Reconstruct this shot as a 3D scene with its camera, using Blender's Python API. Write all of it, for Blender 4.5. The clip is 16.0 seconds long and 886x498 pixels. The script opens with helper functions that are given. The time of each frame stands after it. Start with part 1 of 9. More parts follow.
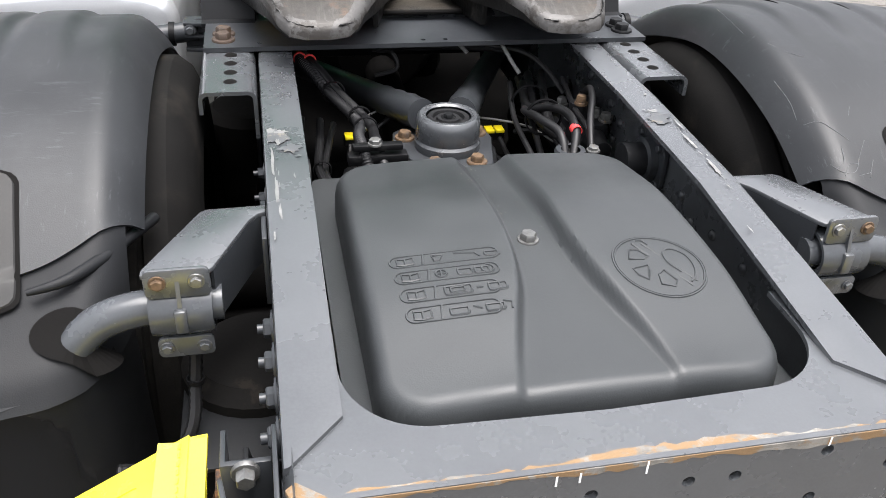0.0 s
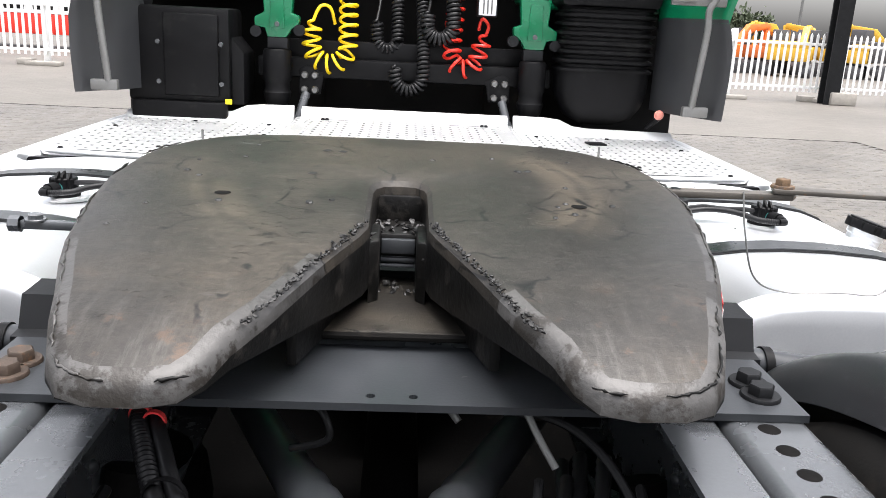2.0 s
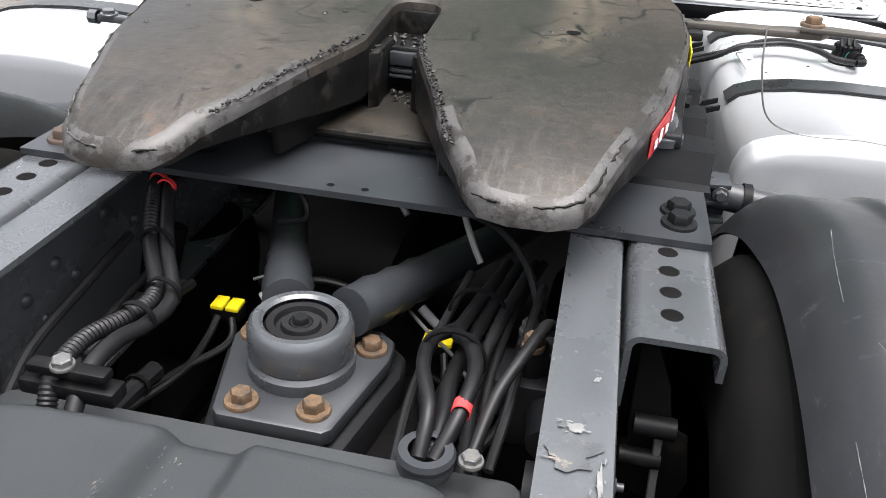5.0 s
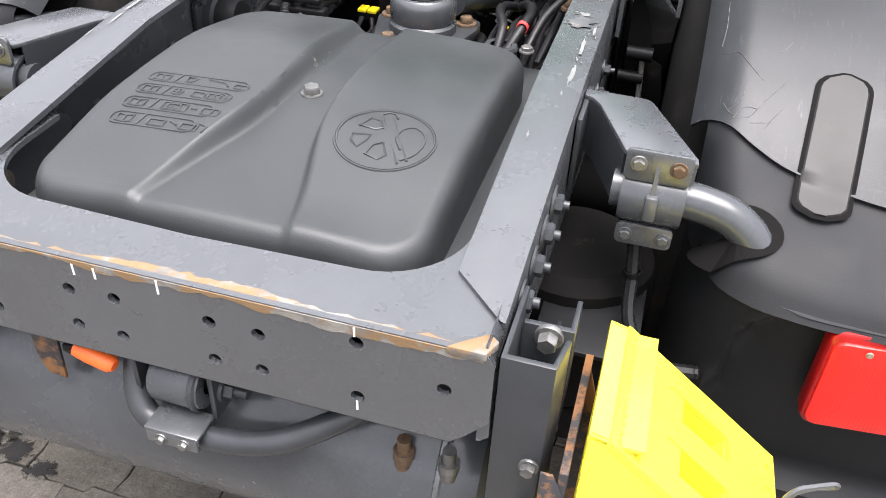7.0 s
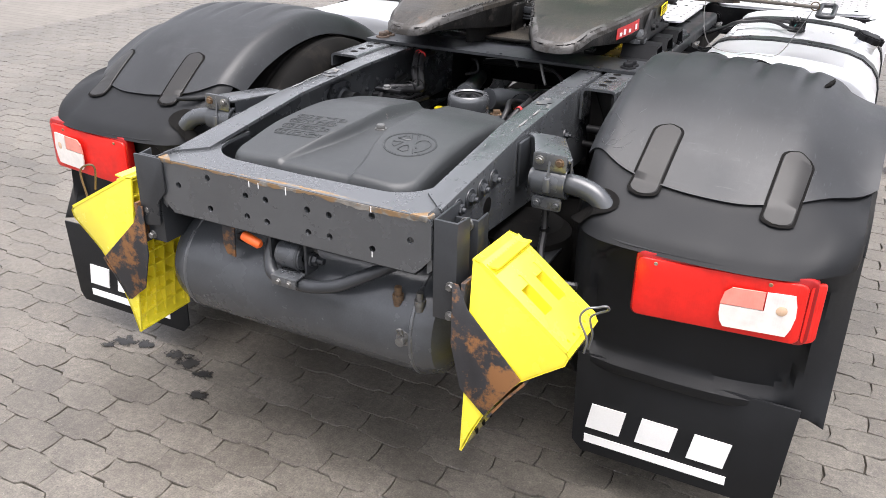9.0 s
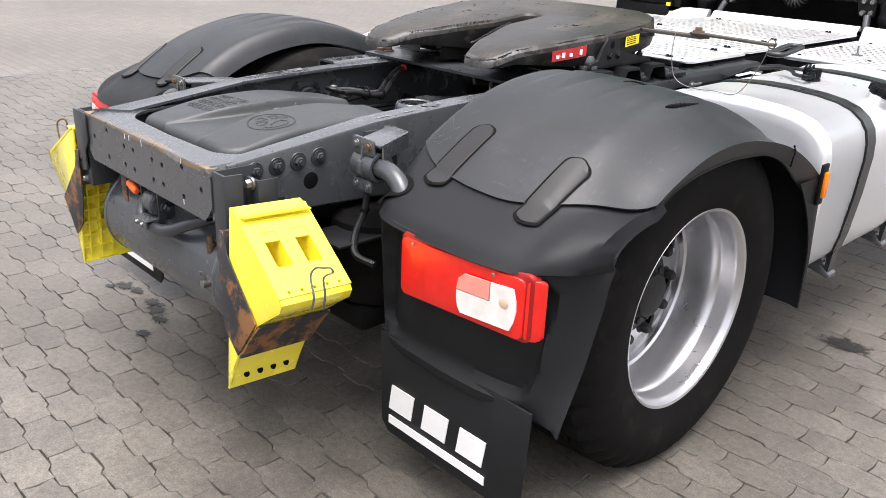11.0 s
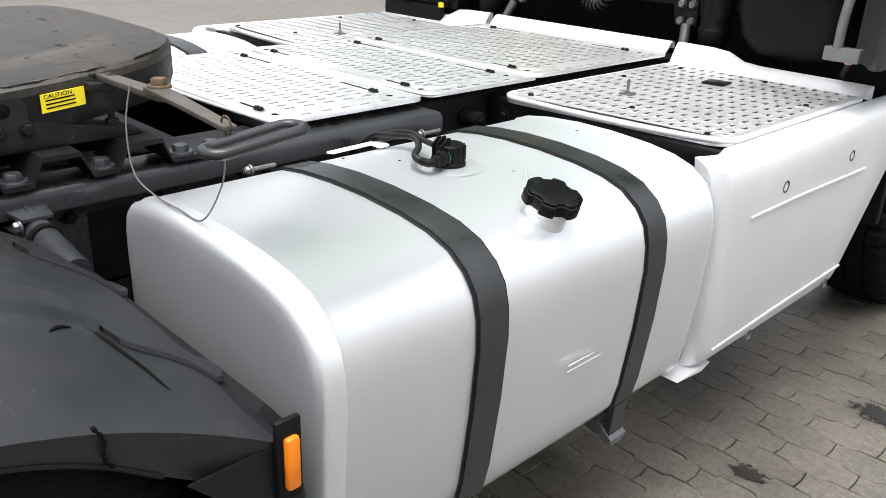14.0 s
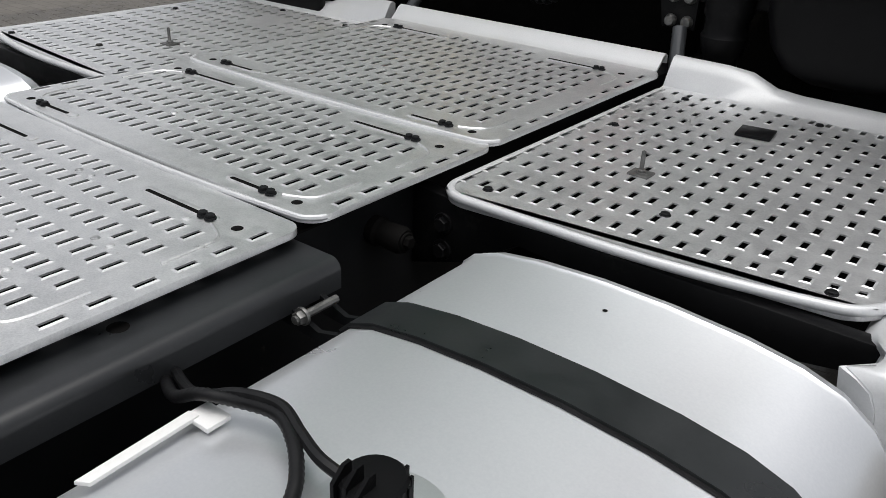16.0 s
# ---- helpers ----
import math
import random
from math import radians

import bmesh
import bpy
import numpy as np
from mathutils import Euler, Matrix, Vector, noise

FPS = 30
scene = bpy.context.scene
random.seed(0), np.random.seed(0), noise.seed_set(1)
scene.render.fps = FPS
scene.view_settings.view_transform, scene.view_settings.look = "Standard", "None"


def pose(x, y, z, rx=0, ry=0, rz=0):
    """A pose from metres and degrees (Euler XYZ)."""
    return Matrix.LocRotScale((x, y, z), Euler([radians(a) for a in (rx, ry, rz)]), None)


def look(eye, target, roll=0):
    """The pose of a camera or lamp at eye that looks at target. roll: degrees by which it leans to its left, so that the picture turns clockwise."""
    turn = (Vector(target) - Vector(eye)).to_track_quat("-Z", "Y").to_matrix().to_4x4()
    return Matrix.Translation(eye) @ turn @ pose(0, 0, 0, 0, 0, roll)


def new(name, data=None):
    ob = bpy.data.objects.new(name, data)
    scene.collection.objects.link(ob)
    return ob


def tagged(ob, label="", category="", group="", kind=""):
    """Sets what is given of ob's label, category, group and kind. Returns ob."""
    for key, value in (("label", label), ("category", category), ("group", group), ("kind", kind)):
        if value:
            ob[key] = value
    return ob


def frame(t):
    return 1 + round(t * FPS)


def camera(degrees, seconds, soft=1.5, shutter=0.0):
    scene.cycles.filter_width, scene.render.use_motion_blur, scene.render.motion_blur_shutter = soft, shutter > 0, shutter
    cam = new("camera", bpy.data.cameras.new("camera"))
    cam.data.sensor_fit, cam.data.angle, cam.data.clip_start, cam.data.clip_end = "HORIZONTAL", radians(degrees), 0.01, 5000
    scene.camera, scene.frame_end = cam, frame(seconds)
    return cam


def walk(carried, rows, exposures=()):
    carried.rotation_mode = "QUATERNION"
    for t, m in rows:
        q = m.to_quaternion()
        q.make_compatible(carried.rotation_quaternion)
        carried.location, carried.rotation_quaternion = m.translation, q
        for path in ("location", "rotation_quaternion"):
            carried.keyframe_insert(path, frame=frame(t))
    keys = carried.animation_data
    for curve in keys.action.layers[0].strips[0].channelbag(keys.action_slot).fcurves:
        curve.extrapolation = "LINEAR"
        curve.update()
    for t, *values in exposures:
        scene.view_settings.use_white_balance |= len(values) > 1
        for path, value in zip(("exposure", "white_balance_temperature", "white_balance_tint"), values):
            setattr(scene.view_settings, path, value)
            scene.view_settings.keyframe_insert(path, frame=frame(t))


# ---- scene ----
cam = camera(56.5, 16.0, 0.55)
PATH = [
    (0, (-0.383, -0.675, 1.582), (0.005, 0.968, 0.509), 2.9),
    (0.5, (-0.244, -0.382, 1.551), (-0.013, 1.29, 0.479), 2.7),
    (1, (-0.134, -0.078, 1.46), (0.067, 1.655, 0.482), 2.9),
    (1.5, (-0.031, 0.166, 1.379), (0.117, 2.031, 0.673), 3.0),
    (2, (0.003, 0.22, 1.416), (0.107, 2.144, 0.881), 3.0),
    (2.5, (0.016, 0.175, 1.507), (0.077, 2.113, 1.018), 3.1),
    (3, (0.032, 0.15, 1.558), (0.058, 2.105, 1.133), 3.0),
    (3.2, (0.034, 0.142, 1.564), (0.05, 2.099, 1.152), 3.0),
    (5.3, (0.360, 0.077, 1.476), (0.040, 1.715, 0.369), 3.6),
    (5.5, (0.369, 0.026, 1.477), (0.056, 1.607, 0.293), 3.8),
    (6, (0.385, -0.173, 1.468), (0.034, 1.348, 0.218), 2.7),
    (6.5, (0.411, -0.399, 1.472), (0.054, 1.119, 0.22), 3.1),
    (7, (0.495, -0.681, 1.471), (0.086, 0.872, 0.279), 2.9),
    (7.5, (0.565, -0.957, 1.502), (0.059, 0.642, 0.413), 2.6),
    (8, (0.653, -1.245, 1.55), (0.074, 0.408, 0.585), 2.1),
    (8.5, (0.866, -1.433, 1.587), (0.197, 0.218, 0.678), 1.6),
    (8.7, (0.977, -1.53, 1.603), (0.258, 0.11, 0.713), 1.4),
    (10.8, (2.138, -1.133, 1.509), (0.826, 0.177, 0.76), 2.2),
    (11, (2.213, -1.019, 1.489), (0.877, 0.27, 0.746), 2.3),
    (11.5, (2.337, -0.678, 1.508), (0.969, 0.579, 0.765), 2.6),
    (12, (2.436, -0.34, 1.509), (1.053, 0.89, 0.753), 2.4),
    (12.5, (2.456, -0.007, 1.489), (1.068, 1.22, 0.737), 2.1),
    (13, (2.324, 0.364, 1.487), (0.947, 1.603, 0.732), 2.2),
    (13.5, (2.186, 0.702, 1.455), (0.845, 1.982, 0.705), 2.1),
    (14, (2.035, 1.003, 1.465), (0.73, 2.307, 0.694), 2.2),
    (14.5, (1.809, 1.222, 1.495), (0.575, 2.532, 0.623), 2.9),
    (15, (1.582, 1.402, 1.509), (0.372, 2.708, 0.597), 3.0),
    (15.5, (1.402, 1.589, 1.514), (0.187, 2.885, 0.595), 2.6),
    (15.8, (1.305, 1.691, 1.502), (0.151, 3.053, 0.598), 2.7),
    (16, (1.241, 1.764, 1.493), (0.173, 3.201, 0.602), 2.6),
]
EXPOSURES = [(0, 1.65, 6500, 12), (1, 1.7, 6500, 12), (1.5, 1.67, 6500, 12), (2, 1.55, 6500, 12), (3, 0.92, 6500, 12), (4.2, 1.38, 6500, 12), (5.5, 1.65, 6500, 12), (7, 1.92, 6500, 14.5), (8, 1.75, 6500, 14.5), (8.5, 1.56, 6500, 14.5), (11, 1.40, 6500, 14.5), (12.5, 1.45, 6500, 12), (13.5, 1.32, 6500, 10), (14.5, 0.66, 6500, 10), (15, 0.27, 6500, 10), (15.5, -0.08, 6500, 10), (16, -0.27, 6500, 10)]
walk(cam, [(t, look(eye, target, roll)) for t, eye, target, roll in PATH], EXPOSURES)

# ---- daylight: a bright overcast sky ----
world = bpy.data.worlds.new("overcast")
scene.world = world
world.use_nodes = True
wn = world.node_tree.nodes
wl = world.node_tree.links
wbg = wn["Background"]
sky = wn.new("ShaderNodeTexSky")
sky.sky_type = "NISHITA"
sky.sun_disc = False
sky.sun_elevation = radians(80)
sky.sun_rotation = radians(135)
sky.dust_density = 4.0
sky.ozone_density = 1.0
pale = wn.new("ShaderNodeHueSaturation")
pale.inputs["Saturation"].default_value = 0.22
wl.new(sky.outputs[0], pale.inputs["Color"])
# an overcast sky is brighter overhead than at the horizon
way = wn.new("ShaderNodeTexCoord")
part_up = wn.new("ShaderNodeSeparateXYZ")
wl.new(way.outputs["Generated"], part_up.inputs[0])
lift = wn.new("ShaderNodeMapRange")
lift.inputs["From Min"].default_value, lift.inputs["From Max"].default_value = 0.0, 1.0
lift.inputs["To Min"].default_value, lift.inputs["To Max"].default_value = 1.45, 2.35
wl.new(part_up.outputs["Z"], lift.inputs["Value"])
dome = wn.new("ShaderNodeVectorMath")
dome.operation = "SCALE"
wl.new(pale.outputs[0], dome.inputs[0])
wl.new(lift.outputs[0], dome.inputs["Scale"])
wl.new(dome.outputs[0], wbg.inputs["Color"])
wbg.inputs["Strength"].default_value = 0.08

sun = new("sun", bpy.data.lights.new("sun", "SUN"))
sun.data.energy = 1.5
sun.data.angle = radians(50)
sun.data.color = (1.0, 0.985, 0.96)
sun.matrix_world = look((0, 0, 10), (-0.45, 0.9, 2.0))


# ---- materials ----
def shader(name):
    m = bpy.data.materials.new(name)
    m.use_nodes = True
    return m, m.node_tree.nodes, m.node_tree.links, m.node_tree.nodes["Principled BSDF"]


def noise_node(n, l, scale, detail=6.0, rough=0.6, stretch=None):
    co = n.new("ShaderNodeTexCoord")
    tex = n.new("ShaderNodeTexNoise")
    tex.inputs["Scale"].default_value = scale
    tex.inputs["Detail"].default_value = detail
    tex.inputs["Roughness"].default_value = rough
    if stretch:
        mp = n.new("ShaderNodeMapping")
        mp.inputs["Scale"].default_value = stretch
        l.new(co.outputs["Object"], mp.inputs["Vector"])
        l.new(mp.outputs[0], tex.inputs["Vector"])
    else:
        l.new(co.outputs["Object"], tex.inputs["Vector"])
    return tex.outputs["Fac"]


def ramp(n, l, fac, stops):
    r = n.new("ShaderNodeValToRGB")
    while len(r.color_ramp.elements) < len(stops):
        r.color_ramp.elements.new(0.5)
    for e, (p, c) in zip(r.color_ramp.elements, stops):
        e.position = p
        e.color = (*c, 1) if len(c) == 3 else c
    l.new(fac, r.inputs[0])
    return r.outputs["Color"]


def mixed(n, l, fac, a, b, mode="MIX"):
    m = n.new("ShaderNodeMixRGB")
    m.blend_type = mode
    for sock, v in ((m.inputs[0], fac), (m.inputs[1], a), (m.inputs[2], b)):
        if isinstance(v, (int, float)):
            sock.default_value = v
        elif isinstance(v, tuple):
            sock.default_value = (*v, 1)
        else:
            l.new(v, sock)
    return m.outputs[0]


def bump(n, l, bsdf, height, strength, distance=0.002):
    b = n.new("ShaderNodeBump")
    b.inputs["Strength"].default_value = strength
    b.inputs["Distance"].default_value = distance
    l.new(height, b.inputs["Height"])
    l.new(b.outputs[0], bsdf.inputs["Normal"])


def grey(v):
    return (v, v, v)


def surface(name, base, rough=0.5, metal=0.0, vary=0.25, scale=9.0, wear=None, wear_at=0.66, wear_scale=14.0, grain=160.0,
            bumpy=0.15, stretch=None, coat=0.0, rough_vary=0.12, wear_soft=0.05, spec=0.5, scratch=False):
    """A painted, moulded or bare surface: base colour, slow stains, fine grain, and worn patches."""
    m, n, l, b = shader(name)
    slow = noise_node(n, l, scale, 5, 0.65, stretch)
    fine = noise_node(n, l, grain, 3, 0.6)
    lo = tuple(c * (1 - vary) for c in base)
    hi = tuple(min(1, c * (1 + vary)) for c in base)
    col = ramp(n, l, slow, [(0.3, lo), (0.7, hi)])
    col = mixed(n, l, 0.25, col, ramp(n, l, fine, [(0.3, grey(0.35)), (0.7, grey(0.65))]), "OVERLAY")
    if wear:
        w = noise_node(n, l, wear_scale, 8, 0.7)
        fac = ramp(n, l, w, [(wear_at, grey(0)), (wear_at + wear_soft, grey(1))])
        col = mixed(n, l, fac, col, wear)
    if scratch:
        s1 = noise_node(n, l, 11, 9, 0.8, (1.0, 6.0, 3.0))
        s2 = noise_node(n, l, 18, 9, 0.8, (8.0, 1.2, 2.0))
        pale = tuple(min(1, 2.2 * c + 0.014) for c in base)
        zone = noise_node(n, l, 2.6, 4, 0.6)
        for sc, at, lo_, hi_ in ((s1, 0.575, 0.50, 0.62), (s2, 0.58, 0.62, 0.50)):
            mask = mixed(n, l, 1.0, ramp(n, l, sc, [(at, grey(0)), (at + 0.06, grey(0.7))]), ramp(n, l, zone, [(min(lo_, hi_), grey(0.0 if lo_ < hi_ else 1.0)), (max(lo_, hi_), grey(1.0 if lo_ < hi_ else 0.0))]), "MULTIPLY")
            col = mixed(n, l, mask, col, pale)
    l.new(col, b.inputs["Base Color"])
    rr = ramp(n, l, slow, [(0.25, grey(max(0.05, rough - rough_vary))), (0.75, grey(min(1, rough + rough_vary)))])
    l.new(rr, b.inputs["Roughness"])
    b.inputs["Metallic"].default_value = metal
    b.inputs["Specular IOR Level"].default_value = spec
    if coat:
        b.inputs["Coat Weight"].default_value = coat
        b.inputs["Coat Roughness"].default_value = 0.12
    if bumpy:
        bump(n, l, b, fine, bumpy, 0.0015)
    return m


def deck_metal():
    """Pressed aluminium: spangled, scuffed to different gloss, with small dents and dirt in them."""
    m, n, l, b = shader("deck_aluminium")
    slow, spangle, fine = noise_node(n, l, 5, 5, 0.6), noise_node(n, l, 55, 5, 0.7), noise_node(n, l, 320, 4, 0.7)
    col = ramp(n, l, slow, [(0.3, (0.64, 0.645, 0.65)), (0.7, (0.78, 0.785, 0.79))])
    col = mixed(n, l, 0.4, col, ramp(n, l, spangle, [(0.36, grey(0.35)), (0.64, grey(0.70))]), "OVERLAY")
    col = mixed(n, l, 0.4, col, ramp(n, l, fine, [(0.36, grey(0.28)), (0.64, grey(0.75))]), "OVERLAY")
    dirt = noise_node(n, l, 17, 9, 0.75)
    col = mixed(n, l, ramp(n, l, dirt, [(0.66, grey(0)), (0.72, grey(0.7))]), col, (0.30, 0.295, 0.28))
    l.new(col, b.inputs["Base Color"])
    b.inputs["Metallic"].default_value = 0.72
    l.new(ramp(n, l, spangle, [(0.3, grey(0.30)), (0.7, grey(0.50))]), b.inputs["Roughness"])
    bump(n, l, b, mixed(n, l, 0.5, spangle, fine), 0.30, 0.0016)
    return m


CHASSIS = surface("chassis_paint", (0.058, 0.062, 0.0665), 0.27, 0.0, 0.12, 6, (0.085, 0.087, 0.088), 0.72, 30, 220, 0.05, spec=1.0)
# chassis paint again, darkened to carry the weaker light on the fore channel
CHASSIS_FRONT = surface("chassis_paint_dimmed", (0.022, 0.0235, 0.0255), 0.34, 0.0, 0.15, 7, (0.12, 0.12, 0.115), 0.70, 26, 220, 0.06)
# dull near-black copy of the chassis paint, with the frame's inner shade in it
CHASSIS_DARK = surface("chassis_paint_dull_shaded", (0.009, 0.0095, 0.0105), 0.5, 0.0, 0.3, 8, (0.035, 0.034, 0.031), 0.64, 12, 200, 0.1, spec=0.17)
# near-black for grime and for painted shade under the truck and in holes
UNDER = surface("grime_and_shade_black", (0.005, 0.0047, 0.0045), 0.8, 0.0, 0.4, 7, (0.014, 0.012, 0.010), 0.62, 10, 120, 0.3, spec=0.08)
# grimy, darker chassis paint; on sheltered parts its tone includes their shade
CHASSIS_MID = surface("chassis_paint_grimy_shaded", (0.028, 0.0305, 0.034), 0.36, 0.0, 0.2, 7, (0.10, 0.098, 0.09), 0.70, 16, 220, 0.08, spec=0.45)
RESERVOIR = surface("reservoir_paint", (0.050, 0.054, 0.059), 0.24, 0.0, 0.18, 7, (0.11, 0.11, 0.105), 0.68, 18, 220, 0.06)
COVER = surface("cover_plastic", (0.0285, 0.0312, 0.0328), 0.46, 0.0, 0.14, 5, (0.11, 0.11, 0.105), 0.69, 60, 420, 0.16, spec=0.45)
GUARD = surface("mudguard_plastic", (0.0160, 0.0173, 0.0191), 0.45, 0.0, 0.3, 4, (0.031, 0.0325, 0.035), 0.55, 5, 500, 0.14, None, 0, 0.1, 0.25, 0.36, True)
PANEL = surface("panel_plastic", (0.0135, 0.014, 0.0155), 0.42, 0.0, 0.2, 9, (0.03, 0.03, 0.031), 0.66, 12, 300, 0.08, spec=0.3)
STRAP_RUBBER = surface("strap_rubber", (0.0165, 0.016, 0.0155), 0.42, 0.0, 0.2, 9, (0.026, 0.0235, 0.021), 0.60, 16, 400, 0.06, None, 0, 0.08, 0.2, spec=0.28)
GUARD_DARK = surface("light_carrier_plastic", (0.0105, 0.0112, 0.0124), 0.52, 0.0, 0.2, 6, (0.024, 0.024, 0.025), 0.70, 12, 500, 0.12, spec=0.18)
BLACK = surface("black_plastic", (0.005, 0.005, 0.0055), 0.45, 0.0, 0.3, 9, (0.010, 0.010, 0.010), 0.57, 10, 300, 0.1, spec=0.12)
HOSE = surface("hose_rubber", (0.0085, 0.0085, 0.0092), 0.45, 0.0, 0.35, 14, (0.028, 0.0265, 0.024), 0.69, 30, 300, 0.1, spec=0.3)
RUBBER = surface("tyre_rubber", (0.0062, 0.0059, 0.0056), 0.78, 0.0, 0.35, 7, (0.022, 0.019, 0.016), 0.55, 9, 260, 0.25, None, 0, 0.1, 0.25, spec=0.09)
WHEEL = surface("wheel_silver_paint", (0.50, 0.50, 0.51), 0.30, 0.85, 0.05, 5, (0.40, 0.39, 0.37), 0.80, 30, 300, 0.02, None, 0, 0.05)
HUB = surface("hub_iron", (0.014, 0.0135, 0.013), 0.6, 0.1, 0.3, 16, (0.04, 0.034, 0.03), 0.66, 30, 200, 0.25, spec=0.35)
TANK = surface("tank_aluminium", (0.755, 0.77, 0.79), 0.30, 0.66, 0.03, 2.5, None, 0.7, 10, 260, 0.02, None, 0, 0.04)
STRAP = surface("strap_steel", (0.022, 0.024, 0.025), 0.33, 0.0, 0.25, 12, (0.07, 0.07, 0.07), 0.74, 40, 200, 0.05)
DECK = deck_metal()
SKIRT = surface("silver_skirt_paint", (0.66, 0.67, 0.68), 0.42, 0.25, 0.05, 3, (0.45, 0.44, 0.42), 0.78, 30, 300, 0.05)
ZINC = surface("zinc_bolt", (0.17, 0.17, 0.165), 0.42, 0.7, 0.3, 60, (0.20, 0.14, 0.08), 0.62, 80, 300, 0.2)
LEVER = surface("weathered_lever", (0.085, 0.076, 0.066), 0.5, 0.3, 0.25, 14, (0.15, 0.085, 0.045), 0.60, 20, 300, 0.25)
IRON_RUST = surface("rusty_iron", (0.055, 0.038, 0.028), 0.65, 0.2, 0.4, 50, (0.10, 0.055, 0.03), 0.56, 40, 300, 0.4)
RUSTY = surface("rusty_bolt", (0.115, 0.072, 0.04), 0.7, 0.3, 0.45, 90, (0.07, 0.05, 0.038), 0.53, 60, 400, 0.5)
RUST = surface("rusted_sheet", (0.03, 0.03, 0.033), 0.6, 0.2, 0.3, 12, (0.23, 0.105, 0.038), 0.475, 13, 260, 0.3, None, 0, 0.1, 0.08)
BARE = surface("bare_rust_edge", (0.165, 0.155, 0.138), 0.7, 0.0, 0.5, 30, (0.185, 0.115, 0.055), 0.44, 18, 300, 0.3, None, 0, 0.1, 0.05)
RUBBED = surface("rubbed_paint", (0.065, 0.069, 0.073), 0.5, 0.0, 0.3, 25, (0.19, 0.165, 0.13), 0.54, 40, 300, 0.2, None, 0, 0.1, 0.08)
YELLOW = surface("yellow_plastic", (0.90, 0.77, 0.040), 0.24, 0.0, 0.05, 9, (0.62, 0.50, 0.03), 0.74, 18, 300, 0.05, None, 1.0)
YELLOW_TAG = surface("yellow_tag", (0.85, 0.68, 0.01), 0.45, 0, 0.06, 20)
GREEN = surface("green_cab_paint", (0.0015, 0.125, 0.052), 0.28, 0.0, 0.06, 3, None, 0.7, 10, 300, 0.01, None, 0.3, 0.05, spec=0.35)
ARCH = surface("cab_extension_grey", (0.024, 0.025, 0.027), 0.45, 0.0, 0.15, 6, (0.09, 0.09, 0.09), 0.74, 16, 300, 0.08)
PIPE = surface("grab_rail_alloy", (0.17, 0.17, 0.165), 0.45, 0.4, 0.12, 18, None, 0.7, 10, 300, 0.06)
WHITE = surface("white_paint", (0.78, 0.78, 0.77), 0.5, 0.0, 0.06, 5, (0.45, 0.42, 0.38), 0.78, 12, 200, 0.05)
CONCRETE = surface("grey_concrete", (0.30, 0.28, 0.25), 0.85, 0.0, 0.2, 4, (0.18, 0.17, 0.15), 0.66, 7, 120, 0.5)
COIL_YELLOW = surface("yellow_air_coil", (0.86, 0.60, 0.01), 0.38, 0, 0.06, 12, None, 0.7, 10, 200, 0.02)
COIL_RED = surface("red_air_coil", (0.72, 0.035, 0.02), 0.38, 0, 0.06, 12, None, 0.7, 10, 200, 0.02)
RED_LABEL = surface("red_label", (0.45, 0.02, 0.02), 0.5, 0, 0.2, 30, (0.7, 0.68, 0.66), 0.60, 42, 300, 0.05)
RED_BAND = surface("red_tape", (0.70, 0.05, 0.05), 0.5, 0, 0.1, 30)
ORANGE = surface("orange_plastic", (0.80, 0.13, 0.02), 0.45, 0, 0.08, 20)
SCUFF = surface("bare_scratch", (0.19, 0.19, 0.185), 0.5, 0.3, 0.2, 40)


def oil_film():
    """Oil soaked into stone: solid in the middle, breaking up along the edge."""
    m, n, l, b = shader("oil_stain")
    co = n.new("ShaderNodeTexCoord")
    far = n.new("ShaderNodeVectorMath")
    far.operation = "DISTANCE"
    flat = n.new("ShaderNodeVectorMath")
    flat.operation = "MULTIPLY"
    l.new(co.outputs["Generated"], flat.inputs[0])
    flat.inputs[1].default_value = (1.0, 1.0, 0.0)
    l.new(flat.outputs[0], far.inputs[0])
    far.inputs[1].default_value = (0.5, 0.5, 0.0)
    ge = n.new("ShaderNodeNewGeometry")
    rag = n.new("ShaderNodeTexNoise")
    rag.inputs["Scale"].default_value, rag.inputs["Detail"].default_value, rag.inputs["Roughness"].default_value = 38, 8, 0.72
    l.new(ge.outputs["Position"], rag.inputs["Vector"])
    edge = n.new("ShaderNodeMath")
    edge.operation = "MULTIPLY_ADD"
    l.new(rag.outputs["Fac"], edge.inputs[0])
    edge.inputs[1].default_value = -1.35
    l.new(far.outputs["Value"], edge.inputs[2])
    keep = n.new("ShaderNodeMapRange")
    keep.inputs["From Min"].default_value, keep.inputs["From Max"].default_value = -0.30, -0.42
    l.new(edge.outputs[0], keep.inputs["Value"])
    l.new(keep.outputs[0], b.inputs["Alpha"])
    l.new(ramp(n, l, rag.outputs["Fac"], [(0.4, (0.020, 0.019, 0.018)), (0.65, (0.009, 0.0085, 0.008))]), b.inputs["Base Color"])
    b.inputs["Roughness"].default_value = 0.45
    return m


OIL = oil_film()
TEAL = surface("teal_seal", (0.03, 0.16, 0.15), 0.5, 0, 0.1, 20)
BLUE = surface("blue_cap_plastic", (0.05, 0.10, 0.42), 0.4, 0, 0.1, 20)


